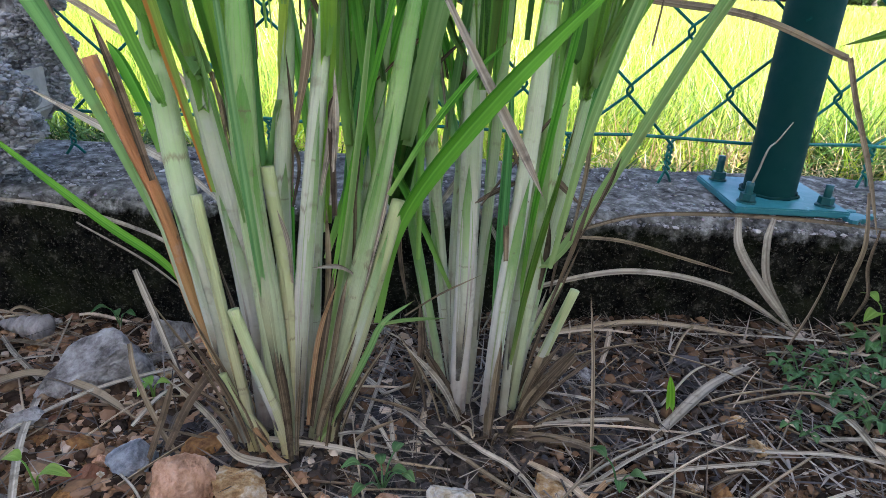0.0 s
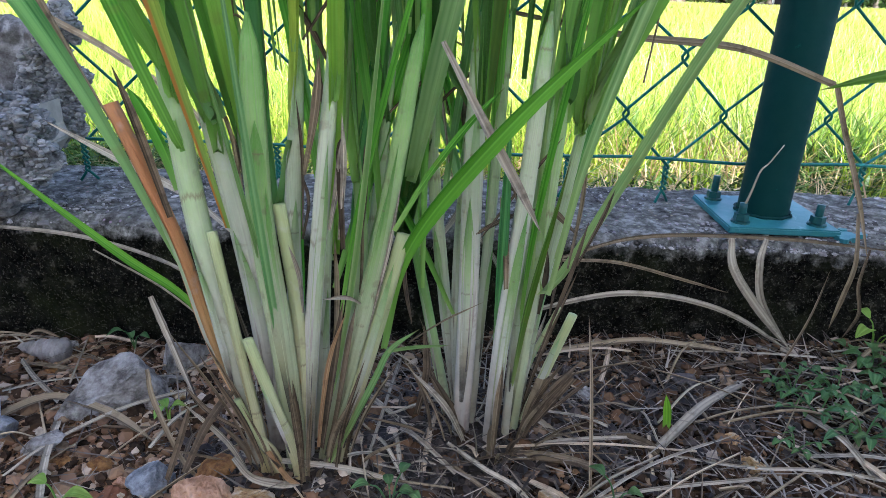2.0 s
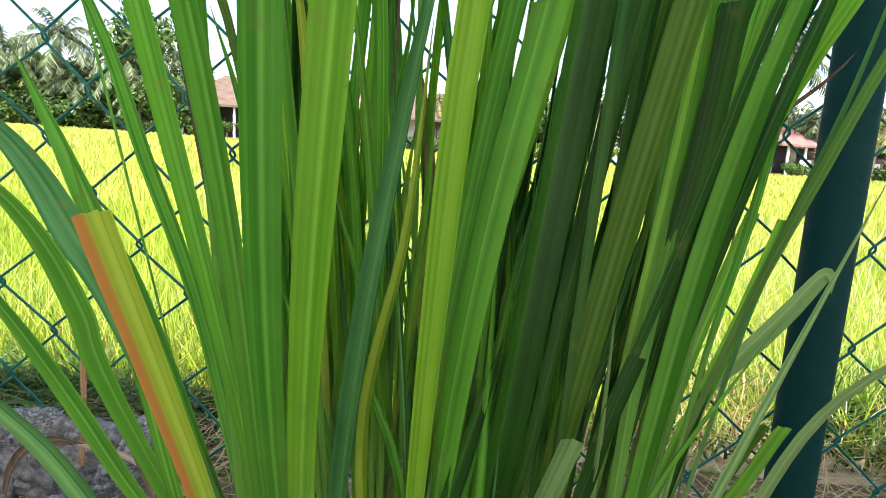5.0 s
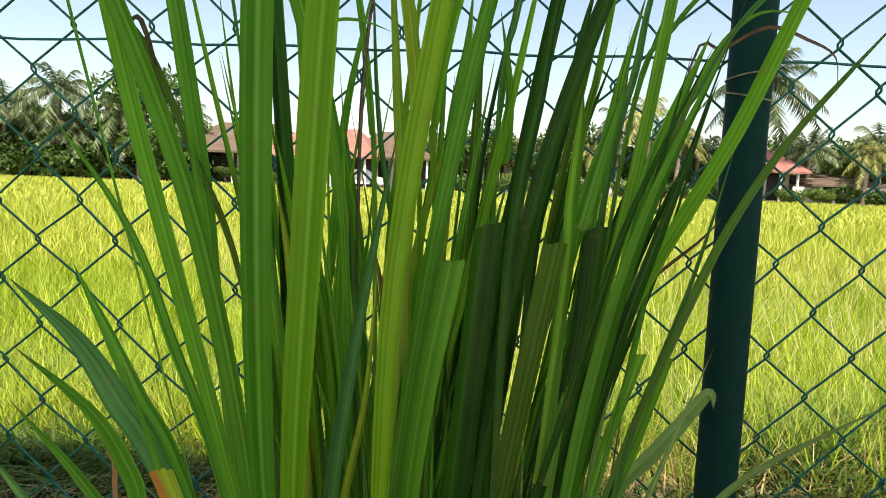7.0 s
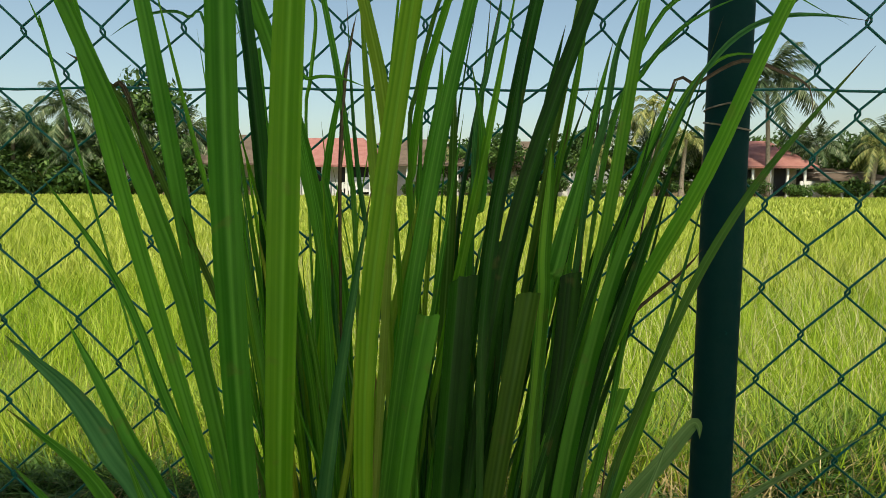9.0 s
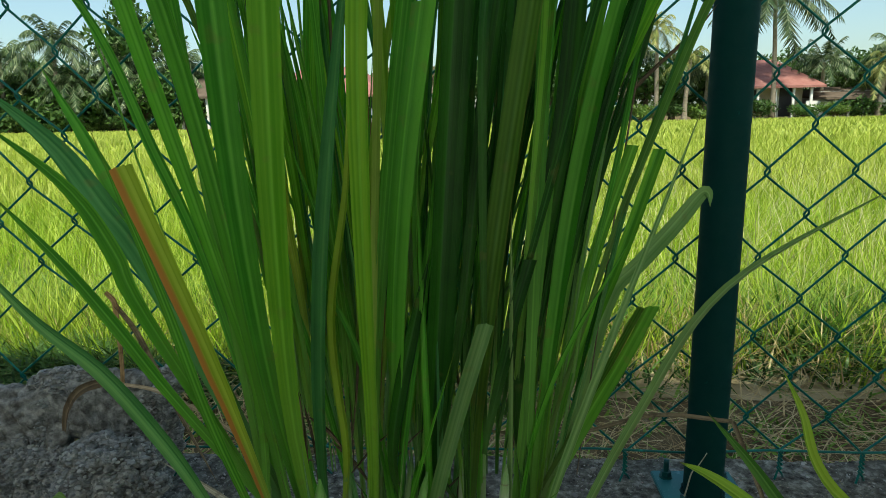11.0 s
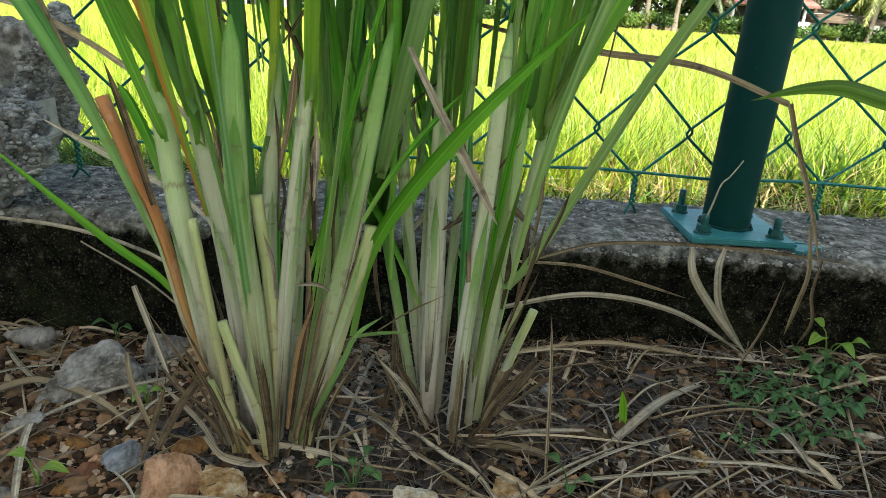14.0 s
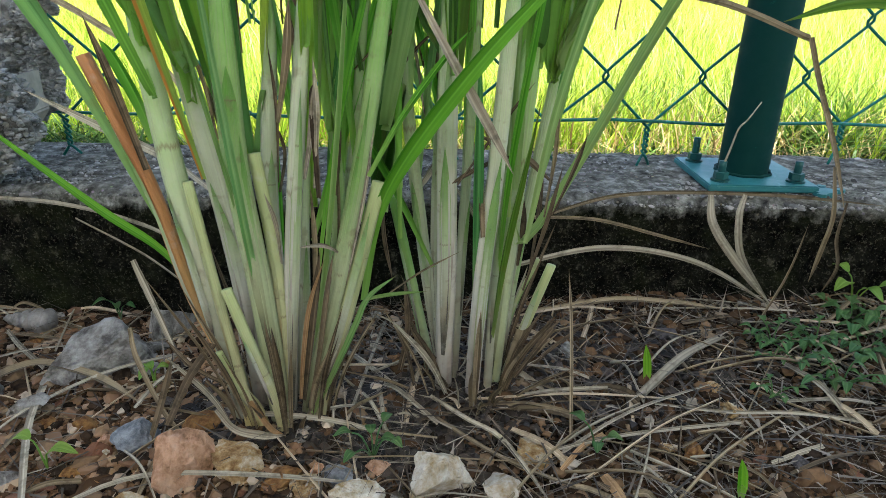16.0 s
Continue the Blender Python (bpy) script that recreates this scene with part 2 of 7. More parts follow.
STONE = {
    "grey": stone_material("stone_grey", [(0.36, (0.10, 0.093, 0.083)), (0.5, (0.28, 0.268, 0.243)), (0.64, (0.43, 0.418, 0.388))]),
    "blue": stone_material("stone_blue", [(0.36, (0.12, 0.135, 0.15)), (0.64, (0.36, 0.39, 0.41))]),
    "brick": stone_material("stone_brick", [(0.36, (0.36, 0.19, 0.10)), (0.5, (0.58, 0.34, 0.21)), (0.66, (0.68, 0.46, 0.32))]),
    "tan": stone_material("stone_tan", [(0.36, (0.22, 0.11, 0.035)), (0.5, (0.44, 0.29, 0.13)), (0.64, (0.62, 0.54, 0.40))]),
    "ochre": stone_material("stone_ochre", [(0.36, (0.14, 0.060, 0.020)), (0.64, (0.40, 0.21, 0.07))]),
    "white": stone_material("stone_white", [(0.34, (0.38, 0.27, 0.13)), (0.5, (0.58, 0.51, 0.39)), (0.64, (0.72, 0.69, 0.60))]),
    "red": stone_material("stone_red", [(0.3, (0.15, 0.065, 0.035)), (0.7, (0.30, 0.14, 0.08))]),
    "dark": stone_material("stone_dark", [(0.3, (0.055, 0.050, 0.050)), (0.7, (0.15, 0.14, 0.14))]),
}


def gravel_material():
    m, nt, b = shader("gravel", 0.9)
    r = island_random(nt)
    c = ramp(nt, r, [(0.0, (0.010, 0.008, 0.006)), (0.35, (0.030, 0.019, 0.012)), (0.6, (0.072, 0.040, 0.021)), (0.84, (0.185, 0.110, 0.058)), (0.97, (0.25, 0.185, 0.12)), (1.0, (0.40, 0.34, 0.26))])
    n = grain(nt, 220, 3, 0.7)
    c = mix(nt, ramp(nt, n, [(0.4, (0, 0, 0)), (0.7, (0.5, 0.5, 0.5))]), c, (0.07, 0.05, 0.035))
    nt.links.new(c, b.inputs["Base Color"])
    relief(nt, b, n, 0.002, 0.5)
    return m


def soil_material():
    """Crumbly soil: red-brown earth and black humus in broad patches."""
    m, nt, b = shader("soil", 0.95)
    tc = nt.nodes.new("ShaderNodeTexCoord").outputs["Object"]
    big, mid_n, fine = grain(nt, 7, 4, 0.6, tc), grain(nt, 60, 5, 0.7, tc), grain(nt, 380, 3, 0.7, tc)
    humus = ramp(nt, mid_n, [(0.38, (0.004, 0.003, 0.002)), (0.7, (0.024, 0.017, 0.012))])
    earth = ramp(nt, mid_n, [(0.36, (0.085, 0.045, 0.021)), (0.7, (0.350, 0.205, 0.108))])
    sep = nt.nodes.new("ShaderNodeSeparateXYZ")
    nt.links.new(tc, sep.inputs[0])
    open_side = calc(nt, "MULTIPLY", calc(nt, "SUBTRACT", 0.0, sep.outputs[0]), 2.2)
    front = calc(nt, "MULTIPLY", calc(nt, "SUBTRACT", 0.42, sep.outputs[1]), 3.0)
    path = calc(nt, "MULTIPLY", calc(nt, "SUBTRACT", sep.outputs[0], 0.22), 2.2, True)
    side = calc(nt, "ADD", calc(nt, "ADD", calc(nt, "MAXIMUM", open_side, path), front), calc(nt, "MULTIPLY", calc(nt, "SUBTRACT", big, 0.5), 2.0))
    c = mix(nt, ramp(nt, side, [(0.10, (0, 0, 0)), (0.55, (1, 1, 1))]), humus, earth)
    c = mix(nt, ramp(nt, fine, [(0.6, (0, 0, 0)), (0.75, (0.5, 0.5, 0.5))]), c, (0.30, 0.22, 0.15))
    nt.links.new(c, b.inputs["Base Color"])
    relief(nt, b, calc(nt, "ADD", mid_n, calc(nt, "MULTIPLY", fine, 0.5)), 0.008, 0.9)
    return m


def verge_material():
    m, nt, b = shader("verge_earth", 0.95)
    tc = nt.nodes.new("ShaderNodeTexCoord").outputs["Object"]
    n, f = grain(nt, 9, 5, 0.65, tc), grain(nt, 160, 3, 0.7, tc)
    c = ramp(nt, n, [(0.3, (0.085, 0.060, 0.035)), (0.6, (0.21, 0.165, 0.095)), (0.8, (0.30, 0.25, 0.15))])
    c = mix(nt, calc(nt, "MULTIPLY", f, 0.5), c, (0.06, 0.05, 0.03))
    nt.links.new(c, b.inputs["Base Color"])
    relief(nt, b, f, 0.01, 0.7)
    return m


def field_material():
    """Wet paddy mud between the rice stems, with green algae."""
    m, nt, b = shader("paddy_mud", 0.8)
    tc = nt.nodes.new("ShaderNodeTexCoord").outputs["Object"]
    n, f = grain(nt, 0.7, 5, 0.6, tc), grain(nt, 30, 3, 0.7, tc)
    c = ramp(nt, n, [(0.3, (0.10, 0.14, 0.02)), (0.7, (0.17, 0.22, 0.035))])
    c = mix(nt, calc(nt, "MULTIPLY", f, 0.5), c, (0.06, 0.075, 0.015))
    nt.links.new(c, b.inputs["Base Color"])
    return m


def rice_material(name, stops, tips, glow=0.35):
    m, nt, b = shader(name, 0.5)
    uv = nt.nodes.new("ShaderNodeUVMap").outputs[0]
    sep = nt.nodes.new("ShaderNodeSeparateXYZ")
    nt.links.new(uv, sep.inputs[0])
    tc = nt.nodes.new("ShaderNodeTexCoord").outputs["Object"]
    patch = grain(nt, 0.35, 4, 0.6, tc)
    t = calc(nt, "ADD", calc(nt, "MULTIPLY", island_random(nt), 0.6), calc(nt, "MULTIPLY", patch, 0.5))
    c = ramp(nt, t, stops)
    c = mix(nt, ramp(nt, sep.outputs[1], [(0.55, (0, 0, 0)), (1.0, (0.7, 0.7, 0.7))]), c, tips)
    nt.links.new(c, b.inputs["Base Color"])
    see_through(m, nt, b, c, glow)
    return m


def paint_material(name, colour, rough, worn, amount=0.6):
    m, nt, b = shader(name, rough)
    tc = nt.nodes.new("ShaderNodeTexCoord").outputs["Object"]
    n, f = grain(nt, 60, 5, 0.7, tc), grain(nt, 12, 3, 0.6, tc)
    c = mix(nt, calc(nt, "MULTIPLY", f, 0.5), colour, tuple(0.6 * v for v in colour))
    c = mix(nt, ramp(nt, n, [(amount, (0, 0, 0)), (amount + 0.06, (1, 1, 1))]), c, worn)
    nt.links.new(c, b.inputs["Base Color"])
    nt.links.new(ramp(nt, n, [(0.3, (rough * 0.8,) * 3), (0.8, (min(1, rough * 1.5),) * 3)]), b.inputs["Roughness"])
    relief(nt, b, n, 0.0008, 0.3)
    return m


def plain_material(name, lo, hi, scale=3.0, rough=0.8, depth=0.01):
    m, nt, b = shader(name, rough)
    n = grain(nt, scale, 5, 0.65)
    nt.links.new(ramp(nt, n, [(0.3, lo), (0.7, hi)]), b.inputs["Base Color"])
    relief(nt, b, n, depth, 0.4)
    return m


def crown_material(name, stops, glow=0.25):
    m, nt, b = shader(name, 0.5)
    c = ramp(nt, island_random(nt), stops)
    c = mix(nt, calc(nt, "MULTIPLY", own_random(nt), 0.4), c, tuple(0.5 * v for v in stops[0][1]))
    nt.links.new(c, b.inputs["Base Color"])
    see_through(m, nt, b, c, glow)
    return m


M_KERB, M_SOIL, M_VERGE, M_FIELD, M_GRAVEL = concrete_material(), soil_material(), verge_material(), field_material(), gravel_material()
M_RICE = rice_material("rice_blades", [(0.2, (0.150, 0.30, 0.012)), (0.55, (0.315, 0.465, 0.030)), (0.85, (0.48, 0.57, 0.085))], (0.53, 0.565, 0.125))
M_RICE_FAR = rice_material("rice_far", [(0.2, (0.21, 0.33, 0.022)), (0.55, (0.38, 0.47, 0.048)), (0.85, (0.52, 0.56, 0.12))], (0.54, 0.55, 0.13), 0.3)
M_BANK = rice_material("bank_grass", [(0.2, (0.05, 0.14, 0.02)), (0.5, (0.12, 0.26, 0.03)), (0.8, (0.22, 0.36, 0.05))], (0.30, 0.34, 0.08))
M_BANK_DARK = rice_material("bank_weed_shaded", [(0.2, (0.015, 0.045, 0.010)), (0.5, (0.040, 0.105, 0.018)), (0.8, (0.10, 0.20, 0.04))], (0.12, 0.20, 0.04), 0.25)
M_STUBBLE = rice_material("dead_stubble", [(0.2, (0.20, 0.12, 0.05)), (0.55, (0.40, 0.30, 0.13)), (0.85, (0.55, 0.46, 0.24))], (0.50, 0.42, 0.22), 0.15)
M_PALE_STEM = rice_material("pale_stems_glare", [(0.2, (0.40, 0.38, 0.15)), (0.55, (0.57, 0.55, 0.27)), (0.85, (0.66, 0.63, 0.37))], (0.66, 0.62, 0.36), 0.3)
M_LITTER = rice_material("litter_straw", [(0.2, (0.030, 0.022, 0.015)), (0.55, (0.080, 0.064, 0.047)), (0.85, (0.36, 0.31, 0.24))], (0.22, 0.19, 0.145), 0.1)
M_SAND = plain_material("bank_sand", (0.20, 0.16, 0.09), (0.44, 0.37, 0.24), 14.0, 0.95, 0.006)
M_GRIT = crown_material("sandy_grit", [(0.0, (0.12, 0.060, 0.028)), (0.7, (0.28, 0.165, 0.085)), (1.0, (0.50, 0.41, 0.30))], 0.0)
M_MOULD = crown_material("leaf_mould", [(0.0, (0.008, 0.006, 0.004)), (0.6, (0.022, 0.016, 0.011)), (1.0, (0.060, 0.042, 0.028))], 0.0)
M_AGGREGATE = crown_material("kerb_grit", [(0.0, (0.05, 0.045, 0.04)), (0.6, (0.17, 0.16, 0.145)), (1.0, (0.45, 0.43, 0.39))], 0.0)
M_POST = paint_material("post_paint", (0.0010, 0.034, 0.030), 0.62, (0.004, 0.060, 0.050), 0.67)
M_PLATE = paint_material("plate_paint", (0.030, 0.170, 0.180), 0.36, (0.10, 0.25, 0.26), 0.62)
M_BOLT = paint_material("bolt_paint", (0.006, 0.070, 0.068), 0.40, (0.10, 0.085, 0.07), 0.64)
M_WIRE = paint_material("wire_coating", (0.005, 0.135, 0.110), 0.32, (0.015, 0.22, 0.18), 0.6)
# base mortar darker than its crumbs, painting shade into the gaps between them
M_RUBBLE = stone_material("rubble_mortar_shaded", [(0.36, (0.070, 0.074, 0.074)), (0.5, (0.185, 0.195, 0.193)), (0.64, (0.360, 0.370, 0.360))], 75.0, 0.95)
M_CRUMB = crown_material("mortar_crumbs", [(0.0, (0.15, 0.158, 0.158)), (0.6, (0.290, 0.302, 0.298)), (1.0, (0.48, 0.49, 0.475))], 0.0)
M_PIECE = plain_material("smooth_mortar", (0.27, 0.255, 0.22), (0.42, 0.395, 0.34), 60.0, 0.9, 0.001)
M_POT = plain_material("pot_plastic", (0.72, 0.73, 0.78), (0.80, 0.81, 0.85), 25.0, 0.35, 0.0005)
M_WEED = leaf_material("weed_leaf", (0.050, 0.140, 0.035), (0.150, 0.290, 0.090), pale=(0.09, 0.17, 0.06))
M_SEEDLING = leaf_material("seedling_leaf", (0.160, 0.330, 0.040), (0.300, 0.480, 0.090), pale=(0.22, 0.40, 0.07))
M_WOODY = plain_material("seedling_stem", (0.22, 0.20, 0.09), (0.36, 0.34, 0.18), 90.0, 0.7, 0.001)
M_SHELL = stone_material("snail_shell", [(0.3, (0.10, 0.09, 0.08)), (0.7, (0.32, 0.30, 0.27))], 60.0, 0.6)
M_TRUNK = plain_material("palm_trunk", (0.16, 0.13, 0.10), (0.34, 0.29, 0.23), 6.0, 0.9, 0.03)
M_BARK = plain_material("tree_bark", (0.08, 0.06, 0.04), (0.18, 0.14, 0.10), 6.0, 0.9, 0.03)
M_PALM = crown_material("palm_frond", [(0.0, (0.022, 0.050, 0.020)), (0.55, (0.085, 0.140, 0.055)), (0.85, (0.20, 0.26, 0.12)), (1.0, (0.42, 0.45, 0.28))])
M_PALM_DRY = crown_material("palm_frond_yellow", [(0.0, (0.06, 0.10, 0.025)), (0.5, (0.20, 0.24, 0.06)), (1.0, (0.48, 0.44, 0.16))])
M_TREE = crown_material("tree_leaves", [(0.0, (0.025, 0.070, 0.014)), (0.6, (0.065, 0.135, 0.025)), (1.0, (0.14, 0.23, 0.05))])
M_TREE_LIGHT = crown_material("tree_leaves_light", [(0.0, (0.07, 0.14, 0.022)), (0.6, (0.14, 0.24, 0.04)), (1.0, (0.25, 0.34, 0.07))])
M_ROOF = plain_material("roof_red", (0.26, 0.105, 0.095), (0.36, 0.175, 0.155), 2.0, 0.7, 0.02)
M_ROOF_OLD = plain_material("roof_brown", (0.09, 0.067, 0.052), (0.16, 0.122, 0.096), 2.0, 0.8, 0.02)
M_WALL_W = plain_material("wall_white", (0.66, 0.65, 0.61), (0.80, 0.79, 0.76), 1.5, 0.8, 0.01)
M_WALL_C = plain_material("wall_cream", (0.55, 0.49, 0.34), (0.70, 0.64, 0.48), 1.5, 0.8, 0.01)
M_DARK = plain_material("dark_opening", (0.012, 0.012, 0.014), (0.03, 0.03, 0.032), 2.0, 0.4, 0.002)
M_CAR = plain_material("car_paint_white", (0.66, 0.67, 0.68), (0.74, 0.75, 0.76), 2.0, 0.25, 0.0005)
M_CAR_D = plain_material("car_paint_dark", (0.03, 0.035, 0.05), (0.05, 0.055, 0.07), 2.0, 0.25, 0.0005)
M_TYRE = plain_material("tyre_rubber", (0.015, 0.015, 0.015), (0.03, 0.03, 0.03), 20.0, 0.85, 0.002)


# ---- mesh helpers ----
def mesh_of(name, verts, faces, uvs=None, smooth=True):
    me = bpy.data.meshes.new(name)
    me.from_pydata([tuple(v) for v in verts], [], faces)
    if uvs is not None:
        layer = me.uv_layers.new(name="UVMap")
        idx = np.empty(len(me.loops), dtype=np.int32)
        me.loops.foreach_get("vertex_index", idx)
        layer.data.foreach_set("uv", np.asarray(uvs, dtype=np.float32)[idx].ravel())
    me.polygons.foreach_set("use_smooth", [smooth] * len(me.polygons))
    me.update()
    return me


def bm_mesh(name, bm, smooth=True):
    me = bpy.data.meshes.new(name)
    bm.normal_update()
    bm.to_mesh(me)
    bm.free()
    me.polygons.foreach_set("use_smooth", [smooth] * len(me.polygons))
    return me


def part(name, me, material, parent=None, label="", m=None):
    """Links a mesh as one object, under a thing where one is given."""
    ob = new(name, me)
    if len(me.materials) == 0:
        me.materials.append(material)
    if m is not None:
        ob.matrix_basis = m
    if parent is not None:
        ob.parent = parent
    if label:
        tagged(ob, label)
    return ob


def thing(name, label, category, at=(0, 0, 0), group="", kind=""):
    """A top-level thing made of parts: an Empty at its base."""
    ob = new(name)
    ob.empty_display_size = 0.02
    ob.location = at
    return tagged(ob, label, category, group, kind)


def curve(points, n):
    """n + 1 places along a smooth line through the points, with a uniform spread."""
    p = [Vector(q) for q in points]
    p = [2 * p[0] - p[1], *p, 2 * p[-1] - p[-2]]
    out = []
    for i in range(n + 1):
        s = i / n * (len(p) - 3)
        k = min(int(s), len(p) - 4)
        u = s - k
        a, b, c, d = p[k:k + 4]
        out.append(0.5 * (2 * b + (c - a) * u + (2 * a - 5 * b + 4 * c - d) * u * u + (3 * b - a - 3 * c + d) * u ** 3))
    return out


def blade_mesh(name, points, width, n=22, fold=0.25, face=(0, -1, 0.25), twist=0.0, cut=False, start=0.55, tip=0.62, rng=random, wave=0.0, keel=0.0, swell=0.3):
    """A grass blade along a line: a keel, a taper to both ends (or a cut end), a slight twist and wavy margins."""
    line = curve(points, n)
    across = (-1, -0.66, -0.33, 0, 0.33, 0.66, 1)
    pleat = (0.10, -0.07, 0.08, -0.10, 0.08, -0.07, 0.10)
    deep = rng.uniform(0.4, 1.3)
    verts, uvs, faces = [], [], []
    ph = rng.random() * 6
    for i, p in enumerate(line):
        v = i / n
        t = (line[min(i + 1, n)] - line[max(i - 1, 0)]).normalized()
        f = Vector(face)
        side = t.cross(f).normalized()
        if twist:
            side = Matrix.Rotation(radians(twist) * v, 3, t) @ side
        up = side.cross(t)
        grow = start + (1 - start) * min(1, v / swell)
        w = width / 2 * grow
        if not cut:
            w *= 1 if v < tip else max(0.02, 1 - ((v - tip) / (1 - tip)) ** 1.7)
        for a, dip in zip(across, pleat):
            end = Vector((0, 0, 0))
            if cut and i == n:
                end = t * width * 0.18 * a * rng.uniform(0.5, 1)
            lift = (fold + keel * max(0, 1 - v / 0.4)) * abs(a) * w + dip * deep * w + wave * width * math.sin(v * 40 + a * 3 + ph) * abs(a)
            verts.append(p + side * a * w + up * lift + end)
            uvs.append((a / 2 + 0.5, v * (0.8 if cut else 1.0)))
    for i in range(n):
        for j in range(6):
            k = i * 7 + j
            faces.append((k, k + 1, k + 8, k + 7))
    return mesh_of(name, verts, faces, uvs)


def tube_mesh(name, points, radii, n=12, sides=8, flat=1.0, seam=0.0, caps=True):
    """A round stem or wire along a line. flat squeezes it, seam leaves the step where a sheath overlaps."""
    line = curve(points, n) if n else [Vector(p) for p in points]
    n = len(line) - 1
    verts, uvs, faces = [], [], []
    ref = Vector((0.13, -1, 0.21)).normalized()
    for i, p in enumerate(line):
        v = i / n
        t = (line[min(i + 1, n)] - line[max(i - 1, 0)]).normalized()
        r0 = ref if abs(t.dot(ref)) < 0.9 else Vector((1, 0.1, 0))
        s = t.cross(r0).normalized()
        u = s.cross(t)
        k = v * (len(radii) - 1)
        a = min(int(k), len(radii) - 2)
        r = radii[a] + (radii[a + 1] - radii[a]) * (k - a)
        for j in range(sides):
            g = 2 * math.pi * j / sides
            rr = r * (1 + seam * j / sides)
            verts.append(p + s * math.cos(g) * rr + u * math.sin(g) * rr * flat)
            uvs.append((j / (sides - 1), v))
    for i in range(n):
        for j in range(sides):
            q = (j + 1) % sides
            faces.append((i * sides + j, i * sides + q, (i + 1) * sides + q, (i + 1) * sides + j))
    if caps:
        faces += [tuple(range(sides - 1, -1, -1)), tuple(n * sides + j for j in range(sides))]
    return mesh_of(name, verts, faces, uvs)


def rock_mesh(name, rng, size, rough=0.28, detail=2, flat=0.75, cuts=5):
    """A broken stone: a ball cut by planes into facets with crisp edges, pitted by noise."""
    bm = bmesh.new()
    bmesh.ops.create_icosphere(bm, subdivisions=detail, radius=1.0)
    planes = [(Vector((rng.gauss(0, 1), rng.gauss(0, 1), rng.gauss(0, 1))).normalized(), rng.uniform(0.42, 0.78)) for _ in range(cuts)]
    off = Vector((rng.random() * 50, rng.random() * 50, rng.random() * 50))
    sx, sy = rng.uniform(0.9, 1.2), rng.uniform(0.8, 1.1)
    for v in bm.verts:
        c = v.co * (1 + rough * noise.noise(v.co * 1.7 + off))
        for nrm, d in planes:
            over = c.dot(nrm) - d
            if over > 0:
                c = c - nrm * over
        c = c * (1 + 0.30 * rough * noise.noise(c * 5 + off) + 0.26 * rough * noise.noise(c * 11 + off) + 0.20 * rough * noise.noise(c * 23 + off) - 0.20 * rough * max(0, noise.noise(c * 7 - off)) ** 2)
        v.co = Vector((c.x * sx, c.y * sy, c.z * flat)) * size
    return bm_mesh(name, bm, detail < 4)


def box_mesh(name, sx, sy, sz, bevel=0.0, segments=2):
    bm = bmesh.new()
    bmesh.ops.create_cube(bm, size=1.0)
    for v in bm.verts:
        v.co = Vector((v.co.x * sx, v.co.y * sy, (v.co.z + 0.5) * sz))
    if bevel:
        bmesh.ops.bevel(bm, geom=bm.edges[:], offset=bevel, segments=segments, affect="EDGES")
    return bm_mesh(name, bm, False)


def ground_height(x, y):
    """The yard's soil before the kerb, the verge behind it, the lower paddy beyond."""
    if y < 0.66:
        bump = 0.004 * noise.noise(Vector((x * 5, y * 5, 0))) + 0.0035 * noise.noise(Vector((x * 22, y * 22, 3)))
        heap = 0.017 * math.exp(-((x + 0.042) ** 2 + (y - 0.420) ** 2) / 0.0026) + 0.009 * math.exp(-((x - 0.08) ** 2 + (y - 0.465) ** 2) / 0.0035)
        low = 0.010 * max(0, min(1, (0.05 - x) / 0.2)) * max(0, min(1, (y - 0.40) / 0.15))
        return 0.004 - low + 0.02 * max(0, min(1, (x + 0.1) / 0.4)) * max(0, min(1, (y - 0.3) / 0.25)) + bump + heap
    k = max(0, min(1, (y - 0.8) / 0.5))
    base = -0.05 - 0.11 * k * k * (3 - 2 * k)
    return base + (0.02 * noise.noise(Vector((x * 3, y * 3, 7))) if y < 3 else 0)


# ---- large structure ----
def build_ground():
    xs = sorted({*[round(-0.72 + 0.008 * i, 4) for i in range(195)], *[s * v for s in (-1, 1) for v in (1.0, 1.3, 1.8, 2.5, 4, 7, 12, 25, 60, 150, 500)]})
    ys = [-500, -100, -20, -6, -3, -1.5, -0.8, -0.4, -0.1, 0.1, 0.2, *[0.26 + 0.008 * i for i in range(50)],
          0.68, 0.75, *[0.80 + 0.06 * i for i in range(24)], 2.6, 3.2, 4.5, 7, 12, 20, 30, 43.5, 45, 60, 100, 250, 900]
    verts = [(x, y, ground_height(x, y)) for y in ys for x in xs]
    w = len(xs)
    faces = [(j * w + i, j * w + i + 1, (j + 1) * w + i + 1, (j + 1) * w + i) for j in range(len(ys) - 1) for i in range(w - 1)]
    me = mesh_of("ground", verts, faces)
    for m in (M_SOIL, M_VERGE, M_FIELD, M_SAND):
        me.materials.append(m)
    kind = []
    for j in range(len(ys) - 1):
        k = 0 if ys[j] < 0.66 else 1 if ys[j] < 1.5 or ys[j] >= 43.5 else 3 if ys[j] < 1.8 else 2
        kind += [k] * (w - 1)
    me.polygons.foreach_set("material_index", kind)
    tagged(new("ground", me), "stony red-brown soil yard running out to a flat paddy", "ground", kind="structure")


